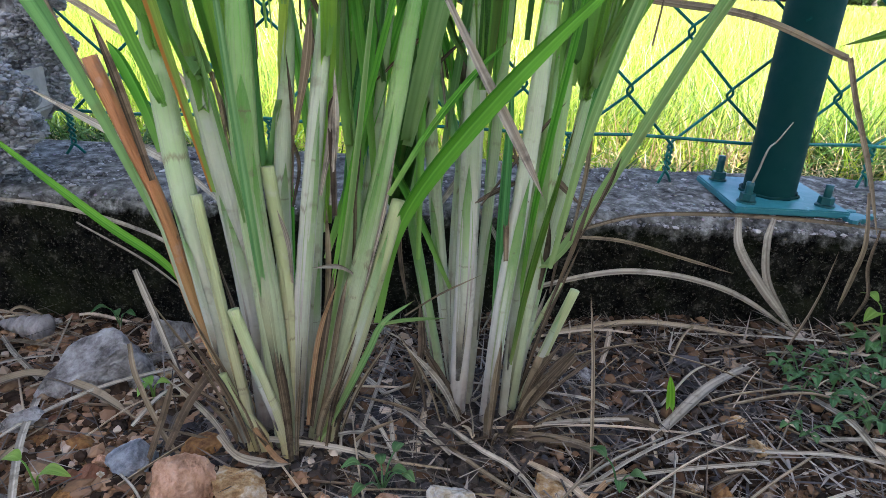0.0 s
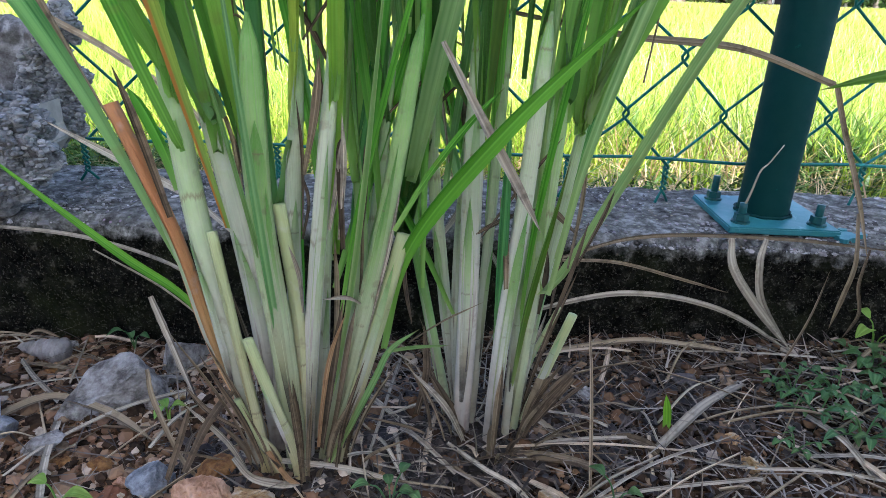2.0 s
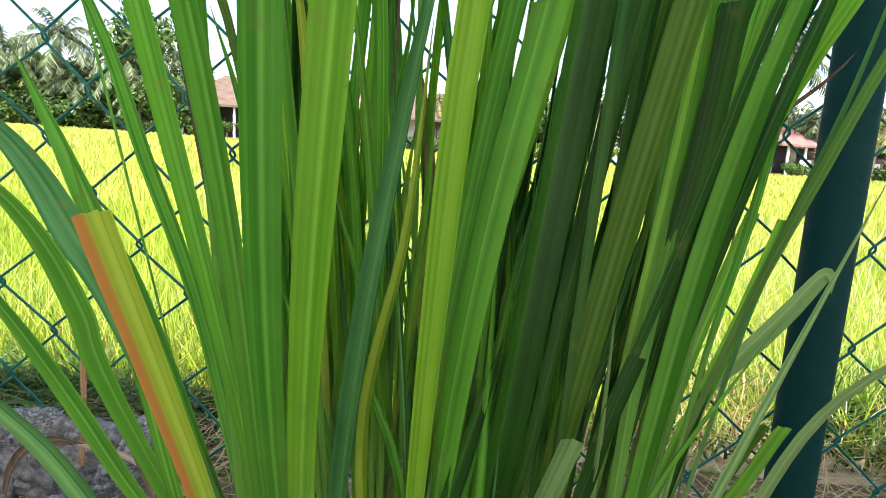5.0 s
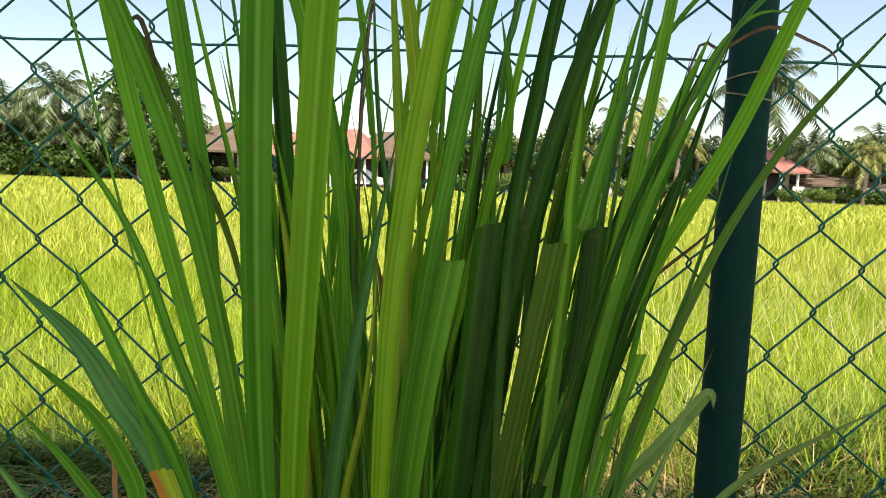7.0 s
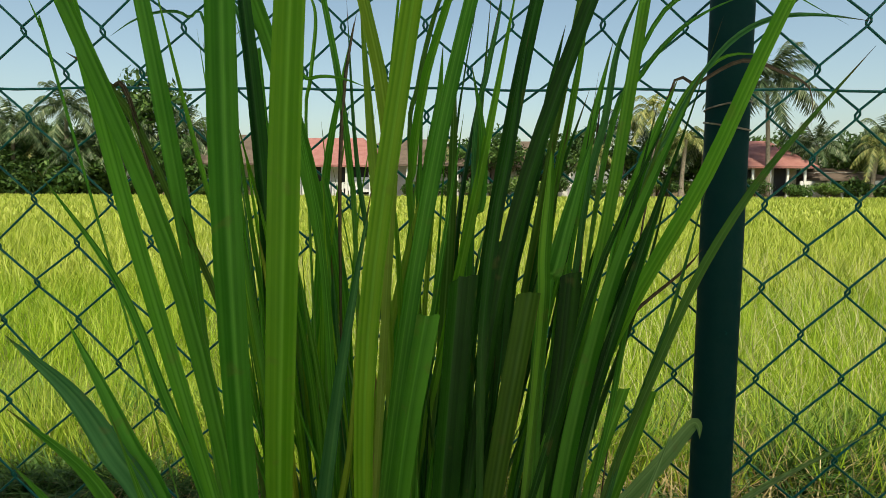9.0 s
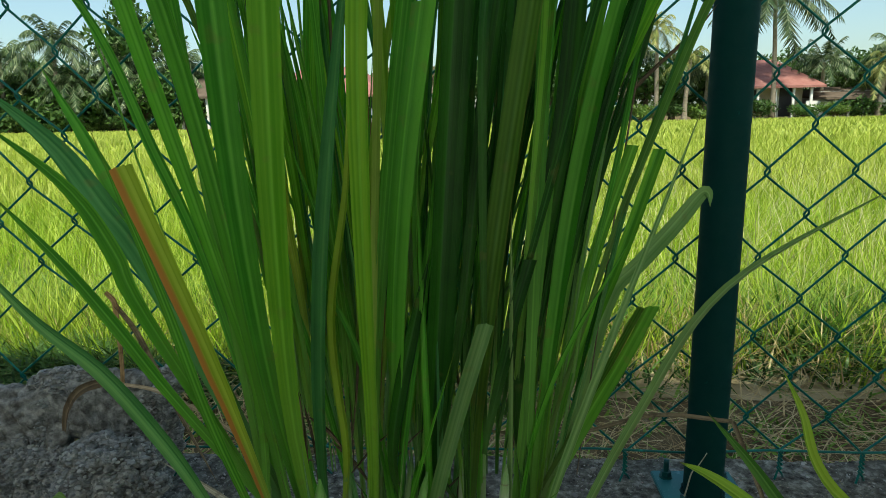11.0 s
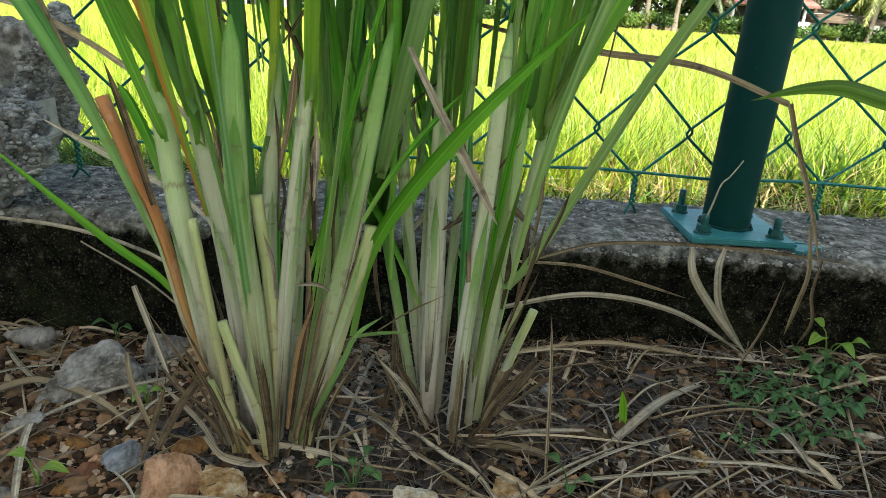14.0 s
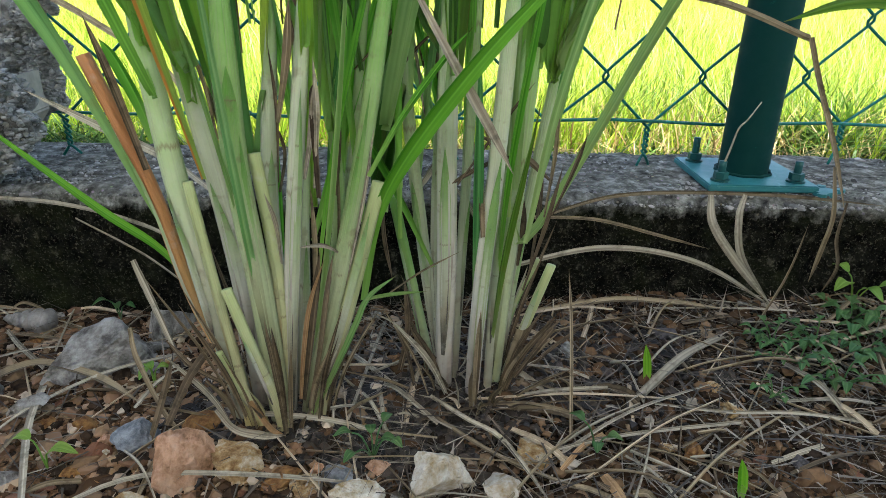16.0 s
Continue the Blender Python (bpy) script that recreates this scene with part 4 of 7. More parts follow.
for owner, kind, width, points in (
        (clump_l, "orange", 8.4, ((-0.070, 0.420, 0.027), (-0.097, 0.421, 0.100), (-0.114, 0.423, 0.173), (-0.139, 0.424, 0.246))),
        (clump_l, "pale", 7.1, ((-0.075, 0.420, 0.026), (-0.089, 0.421, 0.093), (-0.096, 0.422, 0.159))),
        (clump_l, "pale", 12.8, ((-0.071, 0.410, 0.033), (-0.084, 0.411, 0.112), (-0.095, 0.413, 0.190), (-0.102, 0.415, 0.268))),
        (clump_l, "yellow", 5.9, ((-0.065, 0.400, 0.041), (-0.074, 0.401, 0.111), (-0.083, 0.403, 0.182))),
        (clump_l, "white", 12.2, ((-0.061, 0.420, 0.027), (-0.065, 0.421, 0.104), (-0.075, 0.423, 0.182), (-0.089, 0.425, 0.259))),
        (clump_l, "green", 13.2, ((-0.045, 0.404, 0.034), (-0.049, 0.404, 0.112), (-0.056, 0.405, 0.190), (-0.055, 0.405, 0.268))),
        (clump_l, "pale", 7.0, ((-0.059, 0.425, 0.023), (-0.063, 0.426, 0.105), (-0.067, 0.428, 0.186), (-0.072, 0.430, 0.268))),
        (clump_l, "yellow", 7.6, ((-0.041, 0.410, 0.030), (-0.040, 0.411, 0.085), (-0.042, 0.412, 0.141), (-0.048, 0.413, 0.196))),
        (clump_l, "white", 9.2, ((-0.048, 0.425, 0.023), (-0.047, 0.430, 0.099), (-0.047, 0.434, 0.175), (-0.041, 0.438, 0.250))),
        (clump_l, "white", 8.9, ((-0.040, 0.410, 0.028), (-0.034, 0.413, 0.108), (-0.026, 0.416, 0.188), (-0.017, 0.420, 0.269))),
        (clump_l, "pale", 7.7, ((-0.037, 0.430, 0.020), (-0.032, 0.433, 0.091), (-0.028, 0.435, 0.162), (-0.020, 0.438, 0.233))),
        (clump_l, "green", 9.7, ((-0.027, 0.410, 0.031), (-0.007, 0.411, 0.110), (0.011, 0.413, 0.190), (0.025, 0.415, 0.269))),
        (clump_l, "yellow", 8.7, ((-0.021, 0.410, 0.028), (0.001, 0.413, 0.104), (0.021, 0.416, 0.180))),
        (clump_l, "green", 6.9, ((-0.032, 0.430, 0.021), (-0.017, 0.433, 0.090), (-0.006, 0.435, 0.160), (-0.010, 0.438, 0.230))),
        (clump_l, "pale", 6.2, ((-0.033, 0.435, 0.021), (-0.017, 0.440, 0.102), (0.001, 0.444, 0.182), (0.010, 0.449, 0.262))),
        (clump_l, "yellow", 6.6, ((-0.042, 0.394, 0.035), (-0.054, 0.394, 0.078), (-0.066, 0.394, 0.121))),
        (clump_l, "yellow", 6.3, ((-0.057, 0.399, 0.031), (-0.070, 0.398, 0.054), (-0.078, 0.398, 0.076))),
        (clump_r, "pale", 8.2, ((0.058, 0.465, 0.018), (0.047, 0.465, 0.095), (0.038, 0.465, 0.172), (0.030, 0.465, 0.250))),
        (clump_r, "green", 7.1, ((0.049, 0.471, 0.019), (0.036, 0.473, 0.086), (0.023, 0.475, 0.152))),
        (clump_r, "white", 12.3, ((0.059, 0.450, 0.024), (0.060, 0.448, 0.106), (0.059, 0.447, 0.187), (0.059, 0.445, 0.269))),
        (clump_r, "pale", 5.4, ((0.057, 0.460, 0.022), (0.052, 0.460, 0.098), (0.052, 0.460, 0.174), (0.056, 0.460, 0.250))),
        (clump_r, "pale", 6.6, ((0.066, 0.460, 0.022), (0.069, 0.462, 0.104), (0.072, 0.463, 0.186), (0.075, 0.465, 0.269))),
        (clump_r, "white", 10.2, ((0.079, 0.444, 0.014), (0.082, 0.438, 0.099), (0.088, 0.432, 0.185), (0.092, 0.426, 0.270))),
        (clump_r, "pale", 6.0, ((0.090, 0.449, 0.015), (0.091, 0.447, 0.087), (0.093, 0.444, 0.159), (0.099, 0.442, 0.231))),
        (clump_r, "green", 10.4, ((0.094, 0.455, 0.008), (0.098, 0.453, 0.095), (0.104, 0.452, 0.182), (0.108, 0.450, 0.270))),
        (clump_r, "pale", 6.7, ((0.098, 0.465, 0.015), (0.105, 0.465, 0.094), (0.115, 0.465, 0.174), (0.126, 0.465, 0.254))),
        (clump_r, "yellow", 6.8, ((0.100, 0.460, 0.008), (0.114, 0.460, 0.060), (0.130, 0.460, 0.111))),
        (clump_r, "yellow", 3.6, ((0.098, 0.470, 0.016), (0.105, 0.470, 0.064), (0.122, 0.470, 0.111))),):
    stalk(owner, kind, width, points)

# the long blades, each with its own bow
leaf(clump_l, "green", [(-0.069, 0.451, 0.183), (-0.081, 0.403, 0.338), (-0.079, 0.354, 0.493), (-0.067, 0.306, 0.648), (-0.049, 0.258, 0.803), (-0.027, 0.216, 0.953), (-0.005, 0.203, 1.063)], 16.2)
leaf(clump_l, "bright", [(-0.063, 0.439, 0.179), (-0.069, 0.397, 0.336), (-0.059, 0.355, 0.493), (-0.041, 0.313, 0.650), (-0.021, 0.272, 0.807), (0.003, 0.237, 0.957), (0.027, 0.230, 1.067)], 17.9)
leaf(clump_l, "teal", [(-0.058, 0.449, 0.185), (-0.057, 0.431, 0.321), (-0.045, 0.413, 0.456), (-0.024, 0.394, 0.592), (0.002, 0.376, 0.727)], 12.6)
leaf(clump_l, "yellow", [(-0.038, 0.434, 0.308), (-0.041, 0.421, 0.420), (-0.021, 0.409, 0.532), (-0.012, 0.396, 0.643)], 7.6)
leaf(clump_l, "bright", [(-0.024, 0.445, 0.157), (-0.010, 0.402, 0.319), (-0.002, 0.358, 0.482), (0.010, 0.315, 0.644), (0.039, 0.272, 0.806), (0.072, 0.237, 0.956), (0.106, 0.230, 1.066)], 12.1)
leaf(clump_l, "green", [(-0.008, 0.423, 0.400), (0.005, 0.411, 0.508), (0.020, 0.399, 0.617), (0.039, 0.387, 0.726), (0.063, 0.375, 0.834), (0.105, 0.365, 0.984), (0.148, 0.380, 1.094)], 12.0)
leaf(clump_l, "green", [(-0.003, 0.445, 0.270), (0.003, 0.425, 0.364), (0.011, 0.404, 0.457), (0.023, 0.383, 0.550), (0.040, 0.363, 0.644)], 16.1, cut=True)
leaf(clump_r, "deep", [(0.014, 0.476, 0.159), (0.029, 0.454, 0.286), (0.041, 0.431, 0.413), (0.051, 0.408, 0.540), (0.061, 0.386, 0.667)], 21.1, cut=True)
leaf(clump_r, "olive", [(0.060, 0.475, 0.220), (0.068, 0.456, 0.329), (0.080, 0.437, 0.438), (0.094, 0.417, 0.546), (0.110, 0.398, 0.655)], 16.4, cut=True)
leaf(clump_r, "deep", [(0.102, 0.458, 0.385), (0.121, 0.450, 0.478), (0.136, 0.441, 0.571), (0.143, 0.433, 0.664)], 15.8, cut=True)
leaf(clump_r, "green", [(0.114, 0.469, 0.260), (0.118, 0.460, 0.407), (0.141, 0.450, 0.554), (0.168, 0.440, 0.702), (0.187, 0.431, 0.849), (0.210, 0.429, 0.999), (0.233, 0.451, 1.109)], 12.5)
leaf(clump_r, "green", [(0.122, 0.458, 0.273), (0.133, 0.449, 0.408), (0.150, 0.440, 0.543), (0.180, 0.431, 0.678), (0.231, 0.423, 0.812)], 14.0)
leaf(clump_r, "bright", [(0.149, 0.454, 0.504), (0.187, 0.452, 0.620), (0.246, 0.449, 0.737), (0.294, 0.447, 0.853), (0.369, 0.452, 1.003), (0.446, 0.479, 1.113)], 12.0)
leaf(clump_r, "green", [(0.131, 0.481, 0.256), (0.150, 0.494, 0.353), (0.174, 0.507, 0.450), (0.207, 0.520, 0.547)], 13.0, cut=True)
leaf(clump_r, "green", [(0.140, 0.496, 0.298), (0.168, 0.507, 0.379), (0.201, 0.518, 0.461), (0.230, 0.529, 0.543)], 11.7, cut=True)
leaf(clump_r, "pale", [(0.165, 0.516, 0.317), (0.194, 0.538, 0.406), (0.222, 0.546, 0.437), (0.255, 0.554, 0.472), (0.279, 0.561, 0.499), (0.287, 0.561, 0.499), (0.288, 0.558, 0.487)], 15.4)
leaf(clump_l, "green", [(-0.081, 0.421, 0.233), (-0.098, 0.411, 0.384), (-0.115, 0.401, 0.535), (-0.145, 0.391, 0.686), (-0.199, 0.381, 0.837), (-0.266, 0.378, 0.987), (-0.334, 0.399, 1.097)], 14.3)
leaf(clump_l, "green", [(-0.102, 0.415, 0.366), (-0.127, 0.410, 0.485), (-0.155, 0.404, 0.603), (-0.183, 0.399, 0.722), (-0.208, 0.394, 0.841), (-0.245, 0.395, 0.991), (-0.284, 0.419, 1.101)], 12.0)
leaf(clump_l, "green", [(-0.143, 0.439, 0.461), (-0.179, 0.444, 0.556), (-0.218, 0.448, 0.651), (-0.288, 0.452, 0.745)], 10.6)
leaf(clump_l, "green", [(-0.176, 0.439, 0.459), (-0.207, 0.442, 0.513), (-0.234, 0.444, 0.566), (-0.264, 0.446, 0.620)], 14.0)
leaf(clump_l, "green", [(-0.090, 0.391, 0.235), (-0.125, 0.381, 0.347), (-0.149, 0.371, 0.459), (-0.177, 0.361, 0.571)], 8.2)
leaf(clump_l, "teal", [(-0.190, 0.435, 0.461), (-0.221, 0.436, 0.510), (-0.255, 0.437, 0.559), (-0.311, 0.438, 0.607)], 20.2)
leaf(clump_l, "green", [(-0.161, 0.370, 0.443), (-0.173, 0.363, 0.489), (-0.195, 0.356, 0.534), (-0.242, 0.349, 0.579)], 11.4)
leaf(clump_l, "green", [(-0.161, 0.389, 0.376), (-0.191, 0.384, 0.428), (-0.225, 0.380, 0.480), (-0.266, 0.375, 0.532)], 9.6)
leaf(clump_l, "orange", [(-0.078, 0.415, 0.180), (-0.081, 0.350, 0.331), (-0.083, 0.295, 0.445), (-0.088, 0.240, 0.556)], 13, cut=True, face=(-0.15, -1, 0.1), fold=0.2, twist=5, tie=False, start=0.25, swell=0.6)
leaf(clump_r, "pale", [(0.025, 0.435, 0.209), (0.040, 0.426, 0.281), (0.058, 0.416, 0.353), (0.078, 0.407, 0.424)], 12.1, cut=True)
leaf(clump_r, "green", [(0.143, 0.457, 0.283), (0.163, 0.453, 0.330), (0.186, 0.449, 0.378), (0.206, 0.444, 0.426)], 13.1, cut=True)
leaf(clump_r, "olive", [(0.149, 0.457, 0.308), (0.166, 0.456, 0.346), (0.183, 0.454, 0.384), (0.201, 0.452, 0.423)], 6.1, cut=True)
leaf(clump_l, "deep", [(0.001, 0.428, 0.299), (0.009, 0.425, 0.358), (0.022, 0.423, 0.416), (0.036, 0.420, 0.474)], 11.8)
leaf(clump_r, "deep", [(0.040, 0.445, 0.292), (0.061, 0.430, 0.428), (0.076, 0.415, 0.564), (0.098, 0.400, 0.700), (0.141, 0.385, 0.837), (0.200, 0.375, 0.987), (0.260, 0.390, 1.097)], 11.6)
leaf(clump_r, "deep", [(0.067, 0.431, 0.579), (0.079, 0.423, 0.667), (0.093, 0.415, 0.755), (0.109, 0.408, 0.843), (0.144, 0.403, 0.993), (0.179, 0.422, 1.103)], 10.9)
leaf(clump_r, "green", [(0.121, 0.427, 0.621), (0.131, 0.423, 0.670), (0.142, 0.418, 0.719), (0.155, 0.414, 0.769)], 13.5)
leaf(clump_r, "green", [(0.139, 0.442, 0.644), (0.147, 0.440, 0.708), (0.157, 0.437, 0.771), (0.170, 0.434, 0.834)], 10.7)
leaf(clump_l, "green", [(-0.136, 0.425, 0.579), (-0.144, 0.421, 0.668), (-0.155, 0.417, 0.757), (-0.168, 0.414, 0.846), (-0.196, 0.416, 0.996), (-0.224, 0.440, 1.106)], 13.0)
leaf(clump_l, "deep", [(-0.092, 0.444, 0.499), (-0.091, 0.443, 0.587), (-0.092, 0.441, 0.675), (-0.097, 0.439, 0.764), (-0.104, 0.437, 0.852), (-0.120, 0.442, 1.002), (-0.136, 0.470, 1.112)], 13.0)
leaf(clump_l, "green", [(-0.042, 0.454, 0.535), (-0.043, 0.451, 0.642), (-0.061, 0.449, 0.748), (-0.093, 0.447, 0.854), (-0.150, 0.452, 1.004), (-0.209, 0.480, 1.114)], 15.5)
leaf(clump_l, "green", [(-0.026, 0.460, 0.674), (-0.030, 0.460, 0.735), (-0.037, 0.460, 0.797), (-0.047, 0.460, 0.858), (-0.079, 0.468, 1.008), (-0.112, 0.498, 1.118)], 6.1)
leaf(clump_l, "yellow", [(0.010, 0.401, 0.688), (0.012, 0.397, 0.738), (0.008, 0.392, 0.788), (-0.001, 0.388, 0.838), (-0.037, 0.383, 0.988), (-0.074, 0.401, 1.098)], 9.7)
leaf(clump_r, "bright", [(0.023, 0.450, 0.685), (0.022, 0.449, 0.739), (0.029, 0.448, 0.792), (0.043, 0.447, 0.846), (0.093, 0.452, 0.996), (0.144, 0.480, 1.106)], 7.5)
leaf(clump_r, "green", [(0.064, 0.451, 0.663), (0.074, 0.450, 0.716), (0.075, 0.448, 0.769), (0.067, 0.447, 0.821)], 8.3)
# dead sheaths, broken leaves and side shoots low on the clumps
leaf(clump_l, "brown", [(-0.028, 0.402, 0.040), (-0.022, 0.402, 0.077), (-0.016, 0.402, 0.116), (-0.012, 0.402, 0.144)], 5.0, tie=False, start=0.7, name="dry_leaf")
leaf(clump_l, "tan", [(-0.030, 0.400, 0.042), (-0.026, 0.400, 0.075), (-0.020, 0.400, 0.109), (-0.010, 0.400, 0.138)], 3.0, tie=False, start=0.7, name="dry_leaf")
leaf(clump_l, "dry", [(-0.025, 0.402, 0.036), (-0.017, 0.402, 0.074), (-0.010, 0.402, 0.116), (-0.005, 0.402, 0.141)], 3.3, tie=False, start=0.7, name="dry_leaf")
leaf(clump_l, "brown", [(-0.012, 0.410, 0.172), (-0.012, 0.410, 0.200), (-0.012, 0.410, 0.227), (-0.011, 0.410, 0.236)], 4.4, tie=False, start=0.7, name="dry_leaf")
leaf(clump_r, "dry", [(0.081, 0.430, 0.142), (0.078, 0.430, 0.178), (0.074, 0.430, 0.201)], 4.3, tie=False, start=0.7, name="dry_leaf")
leaf(clump_r, "dry", [(0.101, 0.445, 0.014), (0.106, 0.445, 0.042), (0.112, 0.445, 0.069)], 7.9, tie=False, start=0.7, name="dry_leaf", cut=True)
leaf(clump_r, "brown", [(0.108, 0.445, 0.031), (0.120, 0.445, 0.051), (0.132, 0.445, 0.071)], 3.9, tie=False, start=0.7, name="dry_leaf", cut=True)
leaf(clump_l, "brown", [(-0.107, 0.380, 0.035), (-0.094, 0.390, 0.063), (-0.081, 0.400, 0.081)], 5.0, tie=False, start=0.7, name="dry_leaf", cut=True)
leaf(clump_l, "brown", [(-0.076, 0.400, 0.051), (-0.096, 0.400, 0.064), (-0.110, 0.400, 0.084)], 3.4, tie=False, start=0.7, name="dry_leaf")
leaf(clump_l, "grey", [(-0.077, 0.385, 0.045), (-0.067, 0.385, 0.031), (-0.050, 0.385, 0.027), (-0.037, 0.385, 0.026)], 6.0, tie=False, start=0.7, name="dry_leaf")
leaf(clump_l, "tan", [(-0.054, 0.380, 0.055), (-0.044, 0.380, 0.037), (-0.037, 0.380, 0.031)], 5.4, tie=False, start=0.7, name="dry_leaf")
leaf(clump_l, "green", [(0.017, 0.400, 0.188), (0.034, 0.400, 0.218), (0.054, 0.400, 0.246), (0.071, 0.400, 0.265)], 3.5, tie=False, start=0.7)
leaf(clump_l, "pale", [(-0.023, 0.400, 0.031), (-0.009, 0.399, 0.060), (0.007, 0.398, 0.096), (0.016, 0.396, 0.117), (0.032, 0.395, 0.132)], 4.4, tie=False, start=0.7)
leaf(clump_l, "pale", [(0.014, 0.395, 0.116), (0.027, 0.395, 0.119), (0.049, 0.395, 0.122)], 2.6, tie=False, start=0.7)
leaf(clump_l, "brown", [(-0.112, 0.418, 0.184), (-0.118, 0.418, 0.212), (-0.125, 0.418, 0.242), (-0.132, 0.418, 0.267)], 4.6, tie=False, start=0.7, name="dry_leaf")
leaf(clump_l, "green", [(-0.110, 0.430, 0.197), (-0.116, 0.430, 0.221), (-0.125, 0.430, 0.244), (-0.132, 0.430, 0.254)], 7.2, tie=False, start=0.7)
leaf(clump_l, "dry", [(-0.069, 0.440, 0.172), (-0.075, 0.440, 0.206), (-0.078, 0.440, 0.222), (-0.083, 0.440, 0.234)], 3.2, tie=False, start=0.7, name="dry_leaf")
leaf(clump_l, "brown", [(-0.043, 0.440, 0.165), (-0.038, 0.440, 0.190), (-0.043, 0.440, 0.210)], 2.1, tie=False, start=0.7, name="dry_leaf")
leaf(clump_r, "brown", [(0.018, 0.460, 0.161), (0.018, 0.460, 0.130), (0.023, 0.460, 0.097)], 3.0, tie=False, start=0.7, name="dry_leaf")
leaf(clump_r, "brown", [(0.027, 0.465, 0.022), (0.034, 0.465, 0.060), (0.031, 0.465, 0.095)], 5.6, tie=False, start=0.7, name="dry_leaf")
leaf(clump_r, "brown", [(0.057, 0.450, 0.028), (0.044, 0.450, 0.051), (0.035, 0.450, 0.068)], 3.6, tie=False, start=0.7, name="dry_leaf")
leaf(clump_r, "brown", [(0.039, 0.450, 0.013), (0.033, 0.450, 0.046), (0.021, 0.450, 0.076)], 2.8, tie=False, start=0.7, name="dry_leaf")
leaf(clump_r, "dry", [(0.024, 0.430, 0.103), (0.045, 0.430, 0.119), (0.069, 0.430, 0.133)], 1.4, tie=False, start=0.7, name="dry_leaf")
leaf(clump_r, "dry", [(0.091, 0.430, 0.178), (0.080, 0.430, 0.210), (0.069, 0.430, 0.241)], 1.6, tie=False, start=0.7, name="dry_leaf")
# thin curling tips and narrow blades high in the clumps
leaf(clump_r, "teal", [(0.198, 0.470, 0.710), (0.223, 0.470, 0.773), (0.243, 0.470, 0.813), (0.268, 0.470, 0.843), (0.297, 0.470, 0.858), (0.331, 0.470, 0.860), (0.371, 0.470, 0.855)], 5, tie=False, start=0.6)
leaf(clump_r, "green", [(0.174, 0.470, 0.764), (0.199, 0.470, 0.817), (0.224, 0.470, 0.848), (0.249, 0.470, 0.865), (0.279, 0.470, 0.877)], 5, tie=False, start=0.6)
leaf(clump_l, "teal", [(-0.136, 0.450, 0.832), (-0.154, 0.450, 0.859), (-0.174, 0.450, 0.863), (-0.197, 0.450, 0.857), (-0.219, 0.450, 0.844)], 2.5, tie=False, start=0.6)
leaf(clump_l, "teal", [(-0.103, 0.450, 0.762), (-0.107, 0.450, 0.815), (-0.111, 0.450, 0.854), (-0.119, 0.450, 0.869), (-0.127, 0.450, 0.870)], 5, tie=False, start=0.6)
leaf(clump_l, "green", [(-0.083, 0.450, 0.780), (-0.088, 0.450, 0.819), (-0.094, 0.450, 0.841), (-0.104, 0.450, 0.852), (-0.117, 0.450, 0.845)], 4.5, tie=False, start=0.6)
leaf(clump_l, "green", [(-0.062, 0.450, 0.762), (-0.058, 0.450, 0.811), (-0.053, 0.450, 0.854), (-0.057, 0.450, 0.873), (-0.066, 0.450, 0.877)], 3, tie=False, start=0.6)
leaf(clump_l, "brown", [(-0.039, 0.460, 0.680), (-0.038, 0.460, 0.749), (-0.034, 0.460, 0.807), (-0.028, 0.460, 0.843), (-0.023, 0.460, 0.864)], 3.5, tie=False, name="dry_leaf")
leaf(clump_l, "green", [(-0.076, 0.450, 0.793), (-0.058, 0.450, 0.811), (-0.036, 0.450, 0.812), (-0.012, 0.450, 0.804)], 3, tie=False, start=0.6)
leaf(clump_r, "teal", [(0.069, 0.460, 0.750), (0.079, 0.460, 0.816), (0.087, 0.460, 0.855), (0.091, 0.460, 0.885)], 4, tie=False, start=0.6)
leaf(clump_r, "olive", [(0.019, 0.460, 0.750), (0.026, 0.460, 0.807), (0.036, 0.460, 0.851), (0.047, 0.460, 0.881), (0.060, 0.460, 0.889)], 5, tie=False, start=0.6)
leaf(clump_r, "teal", [(0.156, 0.460, 0.710), (0.170, 0.460, 0.781), (0.179, 0.460, 0.837), (0.199, 0.460, 0.884)], 6, tie=False, start=0.6)
leaf(clump_r, "green", [(0.132, 0.460, 0.710), (0.143, 0.460, 0.777), (0.151, 0.460, 0.829), (0.156, 0.460, 0.867)], 6, tie=False, start=0.6)
leaf(clump_r, "green", [(0.193, 0.480, 0.681), (0.209, 0.480, 0.733), (0.223, 0.480, 0.774), (0.242, 0.480, 0.810), (0.268, 0.480, 0.832), (0.303, 0.480, 0.832)], 5, tie=False, start=0.6)
leaf(clump_r, "olive", [(0.175, 0.460, 0.464), (0.190, 0.457, 0.514), (0.213, 0.453, 0.581), (0.242, 0.450, 0.658), (0.279, 0.447, 0.727), (0.318, 0.443, 0.781), (0.358, 0.440, 0.831)], 7, tie=False, start=0.6)
leaf(clump_l, "green", [(-0.261, 0.440, 0.831), (-0.267, 0.440, 0.851), (-0.277, 0.440, 0.876)], 2.5, tie=False, start=0.6)
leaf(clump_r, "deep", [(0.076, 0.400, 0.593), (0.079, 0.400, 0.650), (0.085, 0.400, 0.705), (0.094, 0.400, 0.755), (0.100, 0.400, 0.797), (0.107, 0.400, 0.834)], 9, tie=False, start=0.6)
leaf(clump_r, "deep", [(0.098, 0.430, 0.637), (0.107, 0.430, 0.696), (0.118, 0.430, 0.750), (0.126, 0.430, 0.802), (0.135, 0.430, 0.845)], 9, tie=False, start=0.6)
